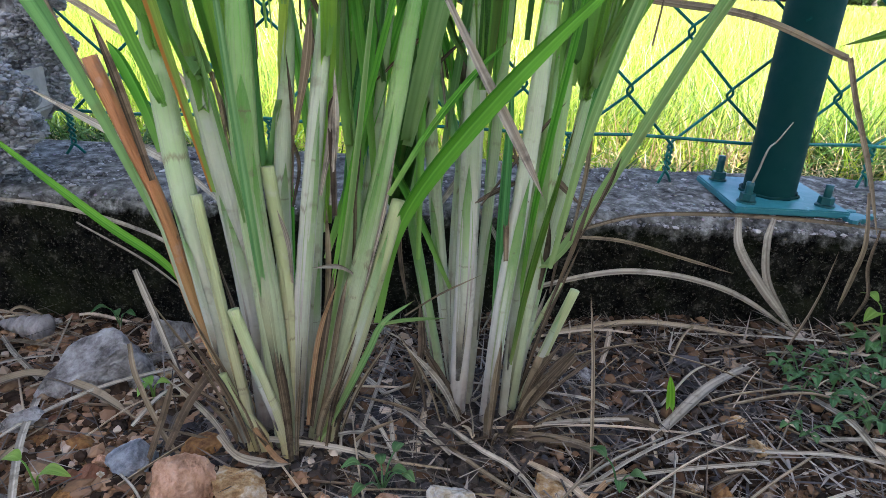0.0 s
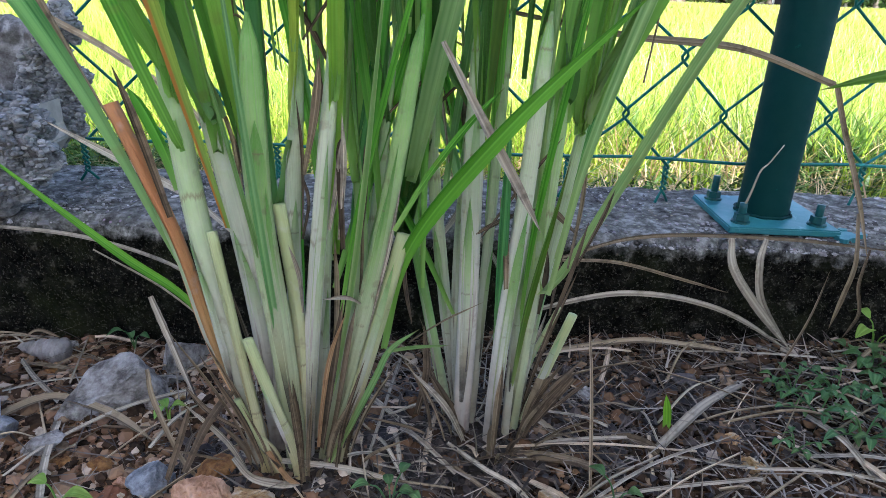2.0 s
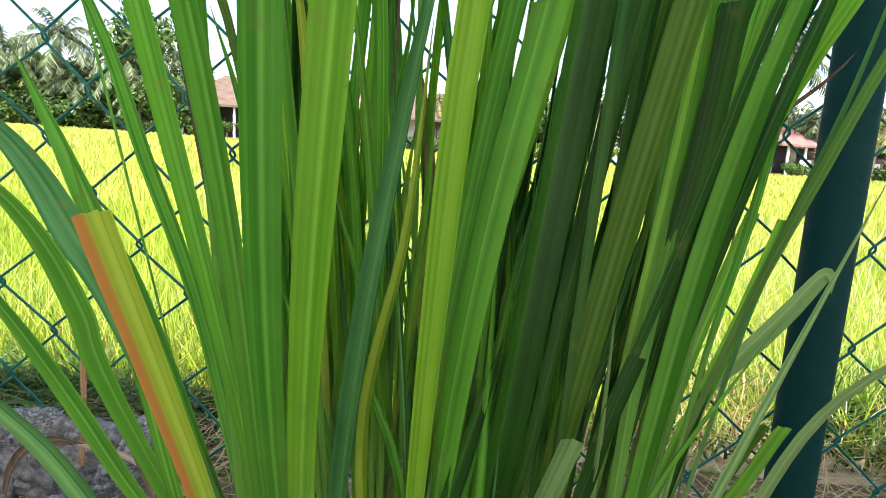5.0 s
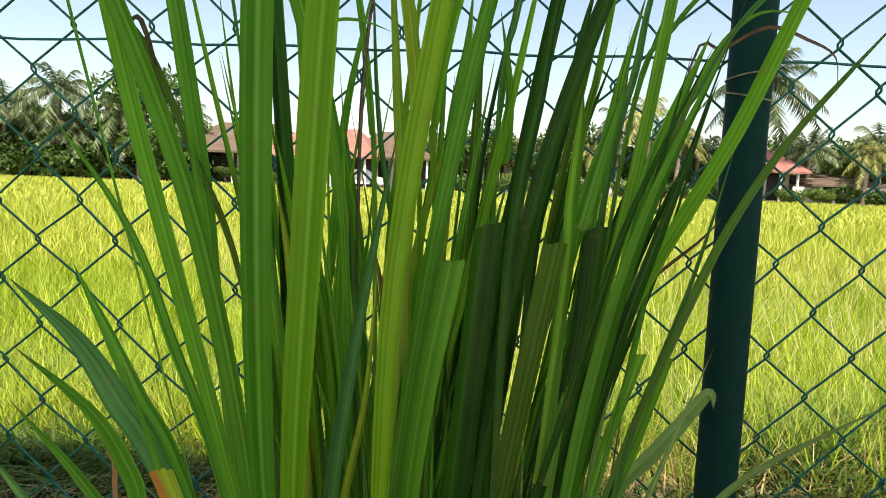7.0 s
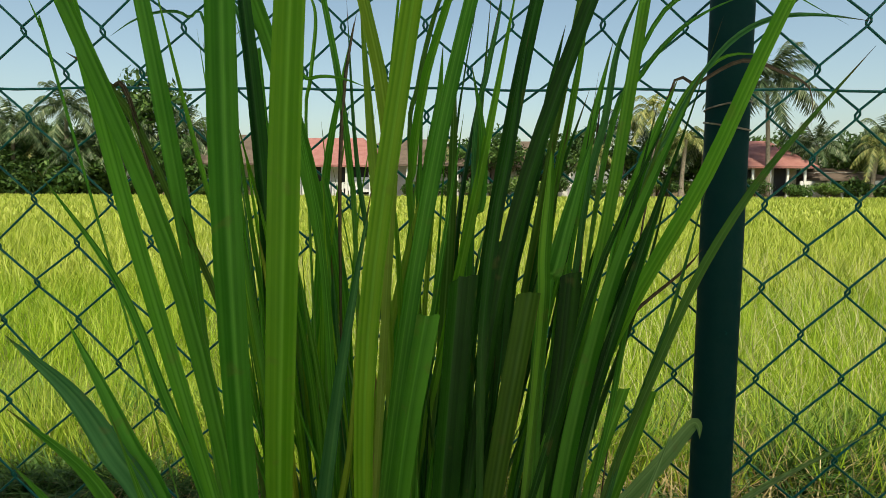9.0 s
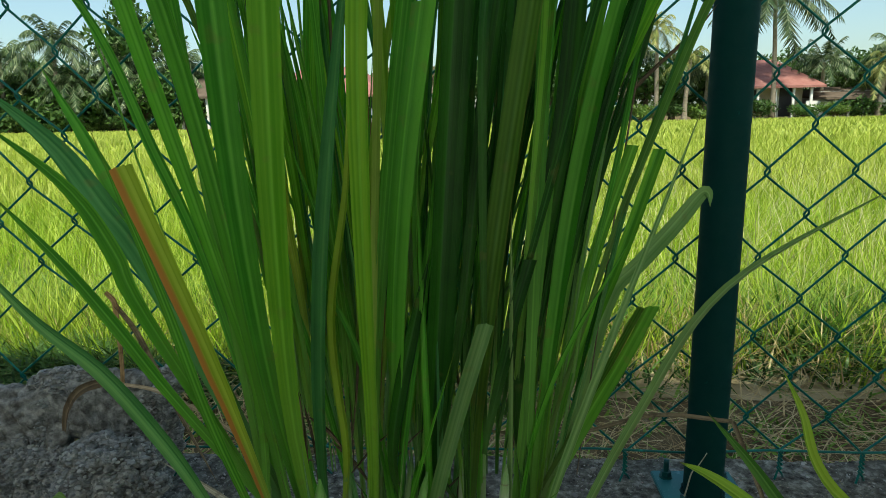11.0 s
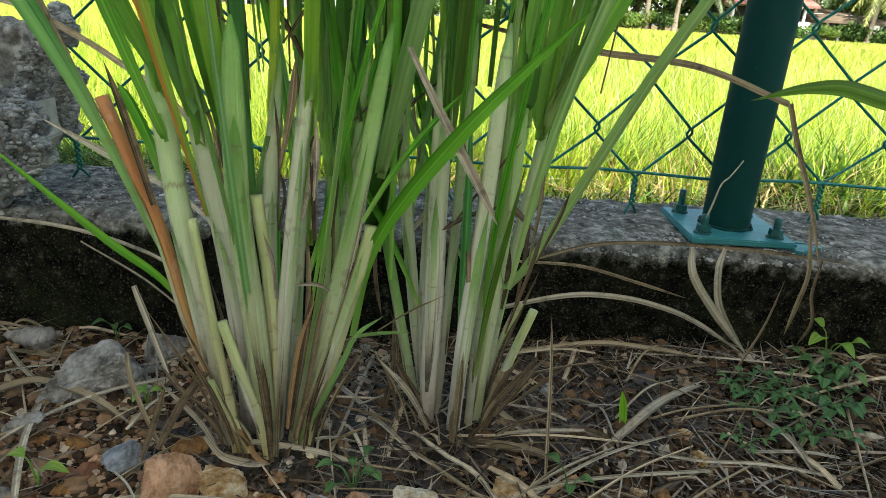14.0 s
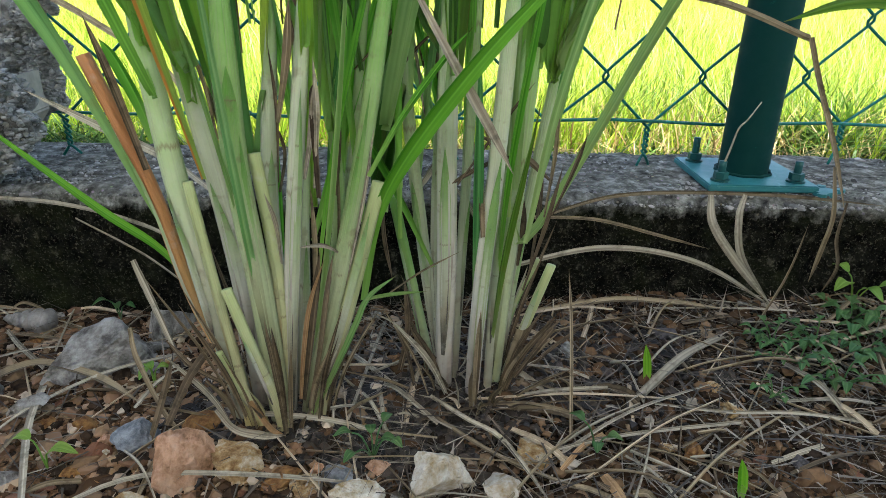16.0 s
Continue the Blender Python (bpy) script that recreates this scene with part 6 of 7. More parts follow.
def build_gravel():
    rng = np.random.default_rng(11)
    n = 34000
    x, y = rng.uniform(-0.62, 0.62, n), rng.uniform(0.26, 0.60, n)
    s = rng.choice([0.0010, 0.0016, 0.0024, 0.0034, 0.0048, 0.0066], n, p=[0.30, 0.30, 0.22, 0.12, 0.05, 0.01])
    z = np.array([ground_height(a, b) for a, b in zip(x, y)]) + s * 0.35
    tagged(part("gravel", grains("gravel", x, y, z, s, rng), M_GRAVEL), "loose brown grit and soil crumbs over the yard", "gravel", kind="stuff")
    # paler sandy grit on the open stony side
    n = 3600
    x, y = -0.60 + 0.62 * rng.random(n) ** 0.9, rng.uniform(0.27, 0.585, n)
    s = rng.choice([0.0016, 0.0024, 0.0036, 0.0052], n, p=[0.34, 0.32, 0.22, 0.12])
    z = np.array([ground_height(a, b) for a, b in zip(x, y)]) + s * 0.4
    tagged(part("sandy_grit", grains("sandy_grit", x, y, z, s, rng), M_GRIT), "orange-tan sandy grit on the stony soil", "grit", kind="stuff")
    # leaf mould that gathers round the clumps' feet; its dark tone also paints shade
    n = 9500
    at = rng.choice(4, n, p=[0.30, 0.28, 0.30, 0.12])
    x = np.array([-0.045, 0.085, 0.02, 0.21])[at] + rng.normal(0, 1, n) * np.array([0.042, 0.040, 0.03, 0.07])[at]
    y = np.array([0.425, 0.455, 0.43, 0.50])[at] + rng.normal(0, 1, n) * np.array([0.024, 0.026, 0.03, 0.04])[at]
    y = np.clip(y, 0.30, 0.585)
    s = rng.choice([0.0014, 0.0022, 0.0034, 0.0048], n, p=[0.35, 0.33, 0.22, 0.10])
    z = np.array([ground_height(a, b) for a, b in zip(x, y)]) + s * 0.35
    tagged(part("leaf_mould", grains("leaf_mould", x, y, z, s, rng), M_MOULD), "crumbly leaf mould, darkened like the shade round the clump feet", "leaf mould", kind="stuff")
    # aggregate that the weather has bared on the kerb's top and upper edge
    n = 11000
    x, y = rng.uniform(-0.75, 0.85, n), 0.590 + 0.162 * rng.random(n) ** 1.25
    s = rng.choice([0.0007, 0.0011, 0.0017, 0.0026, 0.0038], n, p=[0.38, 0.35, 0.20, 0.06, 0.01])
    z = np.where(y < 0.604, 0.110, 0.1155)
    tagged(part("kerb_aggregate", grains("kerb_aggregate", x, y, z, s, rng), M_AGGREGATE), "pale grit bared on the worn kerb top", "grit", kind="stuff")


build_gravel()


def straw(points, width, kind="grey", arch=0.006, label="dry straw-coloured leaf lying on the litter", group="fallen dry leaves"):
    """A dead leaf or stem lying on the ground along the points, slightly kinked."""
    r = rng_floor
    p = [Vector((q[0], q[1], 0)) for q in points]
    if len(p) == 2:
        side = Vector((p[0].y - p[1].y, p[1].x - p[0].x, 0))
        p.insert(1, p[0].lerp(p[1], r.uniform(0.3, 0.7)) + side * r.uniform(-0.02, 0.02))
    n = len(p)
    for i, q in enumerate(p):
        q.z = ground_height(q.x, q.y) + 0.004 + 0.55 * arch * math.sin(math.pi * i / (n - 1)) + r.uniform(0, 0.003)
    org = p[0].copy()
    if width < 0.0026:
        me = tube_mesh("straw", [q - org for q in p], (width / 2, width / 2.4, width / 3), 10, 6)
    else:
        me = blade_mesh("straw", [q - org for q in p], width, 14, r.uniform(-0.2, 0.6), (r.uniform(-0.4, 0.4), r.uniform(-0.9, 0.1), 1), r.uniform(-30, 30), r.random() < 0.7, 0.8, 0.75, r, 0.03)
    ob = part("straw", me, LEAF[kind], m=Matrix.Translation(org))
    return tagged(ob, label, "dry leaf", group)


straw([(-0.164, 0.337), (-0.118, 0.355), (-0.053, 0.357), (0.018, 0.358)], 0.0030, "grey", 0.012, "long pale dry stem lying in front of the stones")
straw([(-0.287, 0.447), (-0.266, 0.473), (-0.243, 0.477), (-0.195, 0.458), (-0.155, 0.438)], 0.0081, "dry", 0.012, "curved brown dry leaf arching over the soil")
straw([(-0.145, 0.390), (-0.099, 0.340)], 0.0019, "grey", 0.02, "thin straw lying against the brick")
straw([(-0.320, 0.542), (-0.250, 0.481)], 0.0043, "grey", 0.004, "grey dry stem on the stony side")
straw([(-0.176, 0.338), (-0.207, 0.397), (-0.238, 0.460)], 0.0050, "grey", 0.01, "grey dry leaf on the stony side")
straw([(-0.303, 0.493), (-0.277, 0.507), (-0.244, 0.525)], 0.0026, "grey", 0.004, "thin straw on the stony side")
straw([(-0.218, 0.372), (-0.213, 0.405), (-0.202, 0.451)], 0.0050, "dry", 0.004, "flat dry leaf on the stony side")
straw([(-0.234, 0.396), (-0.222, 0.426), (-0.192, 0.467), (-0.157, 0.512)], 0.0029, "grey", 0.012, "long straw on the stony side")
straw([(-0.155, 0.430), (-0.147, 0.456), (-0.142, 0.492)], 0.0037, "grey", 0.012, "grey leaf leaning to the stalks")
straw([(-0.124, 0.409), (-0.130, 0.454)], 0.0036, "brown", 0.012, "dark brown curled dry leaf before the stalks")
straw([(-0.094, 0.428), (-0.071, 0.407), (-0.042, 0.397), (-0.007, 0.400), (0.031, 0.399)], 0.0034, "grey", 0.01, "pale curved dry leaf wrapped round the foot")
straw([(-0.040, 0.399), (0.012, 0.424)], 0.0036, "grey", 0.008, "pale dry leaf lying at the clump foot")
straw([(0.002, 0.439), (0.024, 0.403)], 0.0030, "grey", 0.004, "short pale straw between the clumps")
straw([(0.016, 0.450), (0.056, 0.410)], 0.0034, "grey", 0.01, "long dry leaf between the clumps")
straw([(-0.000, 0.401), (0.056, 0.399)], 0.0023, "dry", 0.006, "dry stem before the clumps")
straw([(-0.024, 0.379), (0.015, 0.379)], 0.0019, "brown", 0.004, "brown twig before the clump")
straw([(-0.313, 0.538), (-0.266, 0.530)], 0.0049, "dry", 0.004, "short dry leaf near the kerb")
straw([(-0.288, 0.540), (-0.246, 0.576)], 0.0036, "dry", 0.004, "thin dry stem near the kerb")
straw([(0.050, 0.436), (0.075, 0.411), (0.098, 0.393), (0.124, 0.347)], 0.0033, "grey", 0.008, "long grey dry stem between the clumps")
straw([(0.055, 0.417), (0.084, 0.390), (0.112, 0.374), (0.139, 0.363)], 0.0036, "dry", 0.006, "long dry leaf between the clumps")
straw([(0.197, 0.444), (0.238, 0.478), (0.284, 0.517)], 0.0088, "grey", 0.012, "flat pale dry leaf lying across the litter")
straw([(0.122, 0.386), (0.158, 0.412), (0.195, 0.436)], 0.0025, "grey", 0.01, "long straw stem over the litter")
straw([(0.124, 0.381), (0.183, 0.419), (0.254, 0.456)], 0.0026, "grey", 0.014, "long pale straw over the litter")
straw([(0.093, 0.429), (0.129, 0.427), (0.159, 0.418)], 0.0074, "dry", 0.006, "broad brown dry leaf at the clump foot")
straw([(0.138, 0.558), (0.208, 0.575), (0.256, 0.566), (0.298, 0.555)], 0.0062, "dry", 0.006, "dry leaf lying along the kerb's foot")
straw([(0.239, 0.562), (0.305, 0.558), (0.359, 0.556)], 0.0026, "grey", 0.004, "thin dry leaf lying along the kerb's foot")
straw([(0.118, 0.471), (0.165, 0.462)], 0.0030, "grey", 0.006, "pale dry leaf beside the clump")
straw([(0.151, 0.480), (0.174, 0.486), (0.196, 0.480)], 0.0036, "dry", 0.004, "short dry leaf in the litter")
straw([(0.205, 0.435), (0.249, 0.423), (0.296, 0.421), (0.347, 0.420)], 0.0026, "grey", 0.008, "long thin straw over the litter")
straw([(0.178, 0.392), (0.209, 0.371), (0.238, 0.350)], 0.0024, "grey", 0.006, "long straw stem over the litter")
straw([(0.134, 0.373), (0.174, 0.370), (0.208, 0.361)], 0.0022, "dry", 0.006, "tan dry stem over the litter")
straw([(0.132, 0.375), (0.147, 0.391), (0.165, 0.409)], 0.0034, "tan", 0.004, "tan piece of dry stem in the litter")
straw([(0.290, 0.438), (0.355, 0.435)], 0.0046, "grey", 0.006, "flat pale dry leaf among weeds")
straw([(0.312, 0.479), (0.323, 0.448), (0.332, 0.422)], 0.0050, "grey", 0.01, "flat pale dry leaf among weeds")
straw([(0.169, 0.349), (0.186, 0.384), (0.199, 0.423)], 0.0018, "grey", 0.012, "grey straw standing in the litter")
straw([(0.156, 0.369), (0.165, 0.348)], 0.0064, "tan", 0.002, "thick stub of dry stem")
straw([(0.270, 0.374), (0.299, 0.382), (0.332, 0.391)], 0.0038, "brown", 0.003, "brown twig on bare soil")
straw([(0.166, 0.455), (0.195, 0.438)], 0.0066, "brown", 0.004, "reddish brown piece of dry leaf")
straw([(0.125, 0.514), (0.177, 0.532), (0.233, 0.553)], 0.0024, "dry", 0.006, "thin dry stem in the litter")
straw([(0.205, 0.564), (0.212, 0.527), (0.218, 0.494)], 0.0026, "brown", 0.01, "brown twig in the litter")
straw([(0.185, 0.483), (0.193, 0.470), (0.198, 0.438)], 0.0023, "grey", 0.008, "curved grey stem in the litter")
straw([(0.202, 0.467), (0.233, 0.499), (0.263, 0.524)], 0.0022, "grey", 0.012, "curved grey stem in the litter")
straw([(0.111, 0.455), (0.138, 0.444), (0.162, 0.419)], 0.0026, "brown", 0.008, "brown dry stem at the clump foot")
straw([(0.179, 0.391), (0.197, 0.390), (0.211, 0.378)], 0.0028, "brown", 0.004, "brown dry leaf in the litter")
straw([(0.174, 0.389), (0.187, 0.372), (0.200, 0.349)], 0.0027, "grey", 0.006, "grey dry leaf in the litter")
straw([(0.225, 0.407), (0.244, 0.409)], 0.0025, "dry", 0.002, "short dry bit in the litter")
straw([(0.214, 0.388), (0.236, 0.387)], 0.0024, "grey", 0.002, "short pale bit in the litter")
straw([(0.373, 0.536), (0.441, 0.584)], 0.0039, "dry", 0.02, "dry stem leaning to the kerb")
for i in range(270):
    r = rng_floor
    right = r.random() < 0.66
    x = r.uniform(0.0, 0.50) if right else r.uniform(-0.45, 0.05)
    y = 0.31 + 0.275 * r.random() ** 0.8
    g = r.gauss(0.0, 0.9) if right else r.uniform(0, 3.1)
    l = r.uniform(0.010, 0.075) if i > 80 else r.uniform(0.05, 0.15)
    x1, y1 = x + math.cos(g) * l, min(0.582, y + math.sin(g) * l)
    if i <= 80:
        straw([(x, y), (x1, y1)], r.uniform(0.0012, 0.0030), r.choice(("straw", "grey", "dry", "dry") if right else ("straw", "straw", "grey", "dry")), r.uniform(0.004, 0.016), "long pale straw lying across the litter", "long straws")
        continue
    straw([(x, y), (x1, y1)], r.choice((0.0006, 0.0008, 0.0010, 0.0013, 0.0018, 0.0024, 0.0032, 0.0044)), r.choice(("grey", "straw", "dry", "brown", "brown", "brown")), r.uniform(0.0, 0.006), "short bit of dry grass in the litter", "litter bits")


def build_litter():
    """The finest bits of straw and dead leaf, lying every way over the soil."""
    rng = np.random.default_rng(17)
    n = 4200
    x = np.where(rng.random(n) < 0.75, rng.uniform(-0.02, 0.55, n), rng.uniform(-0.55, 0.05, n))
    y = rng.uniform(0.30, 0.585, n)
    z = np.array([ground_height(a, b) for a, b in zip(x, y)]) + rng.uniform(0.001, 0.007, n)
    me = blades("straw_litter", x, y, z, rng.uniform(0.002, 0.008, n), rng.uniform(0.0008, 0.0026, n), rng.uniform(0.0, 0.25, n), rng, 2, 4.5)
    tagged(part("straw_litter", me, M_LITTER), "fine brown bits of straw strewn over the soil", "litter", kind="stuff")


build_litter()


# dead leaves that hang over the kerb
def hanging(points, width, kind, label, face=(0.1, -1, 0.3), cut=False):
    org = Vector(points[0])
    me = blade_mesh("straw", [Vector(p) - org for p in points], width, 26, 0.35, face, 30, cut, 0.7, 0.7, rng_floor, 0.03)
    return tagged(part("straw", me, LEAF[kind], m=Matrix.Translation(org)), label, "dry leaf", "dead leaves over the kerb")


hanging([(0.281, 0.588, 0.122), (0.283, 0.578, 0.100), (0.305, 0.572, 0.070), (0.341, 0.562, 0.030)], 0.0075, "grey", "grey folded dead leaf hanging over the kerb")
hanging([(0.311, 0.590, 0.122), (0.304, 0.578, 0.105), (0.312, 0.574, 0.070), (0.341, 0.565, 0.030)], 0.0062, "grey", "grey folded dead leaf hanging over the kerb")
hanging([(0.100, 0.500, 0.090), (0.180, 0.520, 0.100), (0.260, 0.535, 0.082), (0.340, 0.556, 0.032)], 0.0046, "grey", "long grey dead leaf arching before the kerb")
hanging([(0.130, 0.560, 0.108), (0.210, 0.585, 0.122), (0.330, 0.592, 0.122), (0.430, 0.585, 0.116)], 0.0035, "dry", "thin dry stem lying along the kerb edge")
hanging([(0.120, 0.530, 0.120), (0.180, 0.560, 0.108), (0.235, 0.570, 0.092), (0.280, 0.570, 0.080)], 0.003, "dry", "thin dry stem against the kerb")
hanging([(-0.340, 0.560, 0.118), (-0.250, 0.545, 0.118), (-0.170, 0.520, 0.110), (-0.110, 0.480, 0.100)], 0.0035, "grey", "thin pale stem leaning on the kerb")
hanging([(0.375, 0.582, 0.150), (0.380, 0.575, 0.110), (0.376, 0.572, 0.080), (0.371, 0.570, 0.050)], 0.004, "dry", "thin brown dead leaf hanging before the kerb")
hanging([(0.392, 0.580, 0.120), (0.388, 0.575, 0.090), (0.392, 0.570, 0.065), (0.384, 0.570, 0.040)], 0.003, "brown", "thin brown dead leaf hanging before the kerb")
hanging([(-0.250, 0.560, 0.100), (-0.200, 0.560, 0.070), (-0.160, 0.545, 0.050), (-0.120, 0.530, 0.030)], 0.002, "grey", "thin grey twig before the kerb")
hanging([(-0.395, 0.588, 0.236), (-0.388, 0.588, 0.262), (-0.372, 0.588, 0.284), (-0.346, 0.588, 0.295), (-0.318, 0.588, 0.294)], 0.010, "brown", "brown curled dead leaf over the rubble", (-0.4, -1, 0.4))
hanging([(-0.325, 0.588, 0.294), (-0.286, 0.588, 0.287), (-0.252, 0.586, 0.272), (-0.215, 0.584, 0.252), (-0.150, 0.560, 0.215), (-0.110, 0.500, 0.170)], 0.0050, "straw", "long pale dead leaf draped from clump to rubble", (0.1, -1, 0.8))
hanging([(-0.327, 0.590, 0.398), (-0.318, 0.590, 0.386), (-0.318, 0.590, 0.361), (-0.318, 0.590, 0.325), (-0.322, 0.590, 0.272)], 0.0068, "tan", "brown dead leaf standing against the rubble", cut=True)
hanging([(-0.320, 0.591, 0.386), (-0.298, 0.588, 0.356), (-0.282, 0.584, 0.325), (-0.266, 0.580, 0.293), (-0.244, 0.570, 0.255), (-0.200, 0.540, 0.200)], 0.0068, "dry", "brown dead leaf bent down beside the rubble")

hanging([(0.142, 0.401, 0.012), (0.146, 0.450, 0.060), (0.150, 0.500, 0.090)], 0.0028, "dry", "thin dry straw standing in the litter")
hanging([(-0.130, 0.395, 0.006), (-0.118, 0.400, 0.040), (-0.108, 0.402, 0.070)], 0.0040, "brown", "dark brown curled leaf leaning on the stalks")
hanging([(-0.150, 0.435, 0.070), (-0.140, 0.420, 0.055), (-0.118, 0.405, 0.020), (-0.098, 0.398, 0.008)], 0.0042, "dry", "brown broken leaf leaning on the stalks")
hanging([(-0.175, 0.50, 0.090), (-0.160, 0.49, 0.060), (-0.140, 0.475, 0.020)], 0.006, "grey", "grey stem leaning on the stones")
hanging([(0.310, 0.530, 0.020), (0.345, 0.560, 0.060), (0.365, 0.580, 0.100)], 0.0028, "dry", "thin dry stem leaning on the kerb")


# ---- snail shell ----
def build_shell():
    """A tall spiral shell lying on its side: whorls that widen from the tip to the mouth."""
    verts, faces, sides, n = [], [], 28, 56
    for i in range(n + 1):
        k = i / n
        r0 = 0.0008 + 0.0130 * k ** 0.62 * (1 - 0.45 * max(0, (k - 0.8) / 0.2) ** 2)
        for j in range(sides):
            g = 2 * math.pi * j / sides
            whorl = abs(math.sin(math.pi * (5.0 * k ** 0.8 - j / sides)))
            r = r0 * (0.80 + 0.24 * whorl) * (1 + 0.05 * math.sin(70 * k + 2 * g))
            verts.append((0.058 * k - 0.029, r * math.cos(g), r * math.sin(g)))
    for i in range(n):
        for j in range(sides):
            q = (j + 1) % sides
            faces.append((i * sides + j, i * sides + q, (i + 1) * sides + q, (i + 1) * sides + j))
    faces += [tuple(range(sides)), tuple(n * sides + j for j in range(sides))]
    ob = part("snail_shell", mesh_of("snail_shell", verts, faces), M_SHELL, m=pose(-0.310, 0.556, ground_height(-0.310, 0.556) + 0.010, 0, 0, -6) @ Matrix.Diagonal((0.82, 0.95, 0.95, 1)))
    tagged(ob, "old weathered grey spiral snail shell on the soil", "shell")


build_shell()


# ---- pot with a seedling ----
def lathe(name, rings, sides=48):
    verts, faces = [], []
    for r, z in rings:
        verts += [(r * math.cos(2 * math.pi * j / sides), r * math.sin(2 * math.pi * j / sides), z) for j in range(sides)]
    for i in range(len(rings) - 1):
        for j in range(sides):
            q = (j + 1) % sides
            faces.append((i * sides + j, i * sides + q, (i + 1) * sides + q, (i + 1) * sides + j))
    return mesh_of(name, verts, faces)


def small_leaf(parent, at, towards, length, width, material, name="leaf", droop=0.3):
    d = Vector(towards).normalized()
    a = Vector(at)
    pts = [a, a + d * length * 0.4 + Vector((0, 0, 0.1 * length)), a + d * length - Vector((0, 0, droop * length))]
    verts, uvs, faces = [], [], []
    line = curve(pts, 8)
    side = d.cross(Vector((0, 0, 1))).normalized()
    for i, p in enumerate(line):
        v = i / 8
        w = width / 2 * max(0.06, math.sin(math.pi * min(1, v * 0.94 + 0.06)) ** 0.8)
        for s in (-1, 0, 1):
            verts.append(p + side * s * w + Vector((0, 0, abs(s) * w * 0.3)))
            uvs.append((s / 2 + 0.5, v * 0.7))
    for i in range(8):
        for j in range(2):
            faces.append((i * 3 + j, i * 3 + j + 1, i * 3 + j + 4, i * 3 + j + 3))
    return part(name, mesh_of(name, verts, faces, uvs), material, parent)


def build_pot():
    x, y = -0.326, 0.430
    z = ground_height(x, y) - 0.013
    pot = thing("plant_pot", "white plastic pot with soil on the stony ground", "plant pot", (x, y, z))
    body = lathe("body", [(0.036, 0.0), (0.044, 0.0), (0.053, 0.010), (0.0565, 0.026), (0.0540, 0.045), (0.0490, 0.062), (0.0475, 0.068), (0.0478, 0.0705), (0.0468, 0.0725), (0.0445, 0.072), (0.0440, 0.064), (0.0485, 0.046), (0.0500, 0.030), (0.047, 0.018)])
    part("body", body, M_POT, pot)
    bm = bmesh.new()
    bmesh.ops.create_circle(bm, cap_ends=True, segments=32, radius=0.0485)
    bmesh.ops.translate(bm, vec=(0, 0, 0.0235), verts=bm.verts)
    part("potting_soil", bm_mesh("potting_soil", bm), M_MOULD, pot, "dark potting soil")
    plant = thing("seedling", "thin stemmed young plant growing in the white pot", "seedling", (x + 0.004, y, z + 0.0235))
    o = Vector(plant.location)
    stem = [Vector(q) - o for q in ((-0.300, 0.430, 0.008), (-0.299, 0.430, 0.050), (-0.297, 0.430, 0.083), (-0.295, 0.430, 0.117), (-0.294, 0.430, 0.156), (-0.297, 0.430, 0.188), (-0.298, 0.430, 0.218), (-0.303, 0.430, 0.252))]
    part("stem", tube_mesh("stem", stem, (0.0019, 0.0017, 0.0014, 0.0011), 24, 8), M_WOODY, plant)
    for line in (((-0.296, 0.430, 0.103), (-0.284, 0.430, 0.122), (-0.272, 0.430, 0.150), (-0.263, 0.430, 0.170)), ((-0.296, 0.430, 0.190), (-0.290, 0.430, 0.200), (-0.284, 0.430, 0.207)),
                 ((-0.294, 0.430, 0.150), (-0.299, 0.430, 0.164), (-0.302, 0.430, 0.176))):
        part("twig", tube_mesh("twig", [Vector(q) - o for q in line], (0.0013, 0.0008), 10, 6), M_WOODY, plant)
    for at, to, l, w in (((-0.294, 0.430, 0.186), (-1, -0.2, -0.35), 0.036, 0.011), ((-0.302, 0.430, 0.176), (-0.3, -0.6, 0.8), 0.014, 0.006),
                         ((-0.285, 0.430, 0.207), (1, -0.2, 0.45), 0.034, 0.013), ((-0.286, 0.430, 0.206), (-0.2, -1, 0.2), 0.018, 0.010),
                         ((-0.303, 0.430, 0.250), (-1, -0.2, -0.6), 0.034, 0.013), ((-0.303, 0.430, 0.252), (1, -0.2, 0.7), 0.026, 0.011), ((-0.303, 0.430, 0.252), (-0.1, -1, 0.5), 0.016, 0.010)):
        small_leaf(plant, Vector(at) - o, to, l, w, M_SEEDLING)


build_pot()


# ---- weeds and seedlings in the soil ----
def weed(x, y, n, reach, size, material, label, height=0.02):
    r = rng_floor
    z = ground_height(x, y) + 0.003
    w = thing("weed", label, "weed", (x, y, z), "weeds in the yard")
    for i in range(n):
        g = 2 * math.pi * i / n + r.uniform(-0.5, 0.5)
        d = Vector((math.cos(g), math.sin(g), 0))
        k = r.uniform(0.3, 1) * reach
        h = height * r.uniform(0.5, 1.2)
        tip = d * k + Vector((0, 0, h))
        part("stem", tube_mesh("stem", [(0, 0, 0), tip * 0.5 + Vector((0, 0, h * 0.3)), tip], (0.0007, 0.0005), 6, 5), material, w)
        small_leaf(w, tip, d + Vector((0, 0, 0.2)), size * r.uniform(0.7, 1.2), size * 0.62, material)
        if reach > 0.02:
            for s in (0.45, 0.75):
                small_leaf(w, tip * s + Vector((0, 0, h * 0.2)), Matrix.Rotation(r.choice((-1.2, 1.2)), 3, "Z") @ d, size * 0.8, size * 0.5, material)
    return w


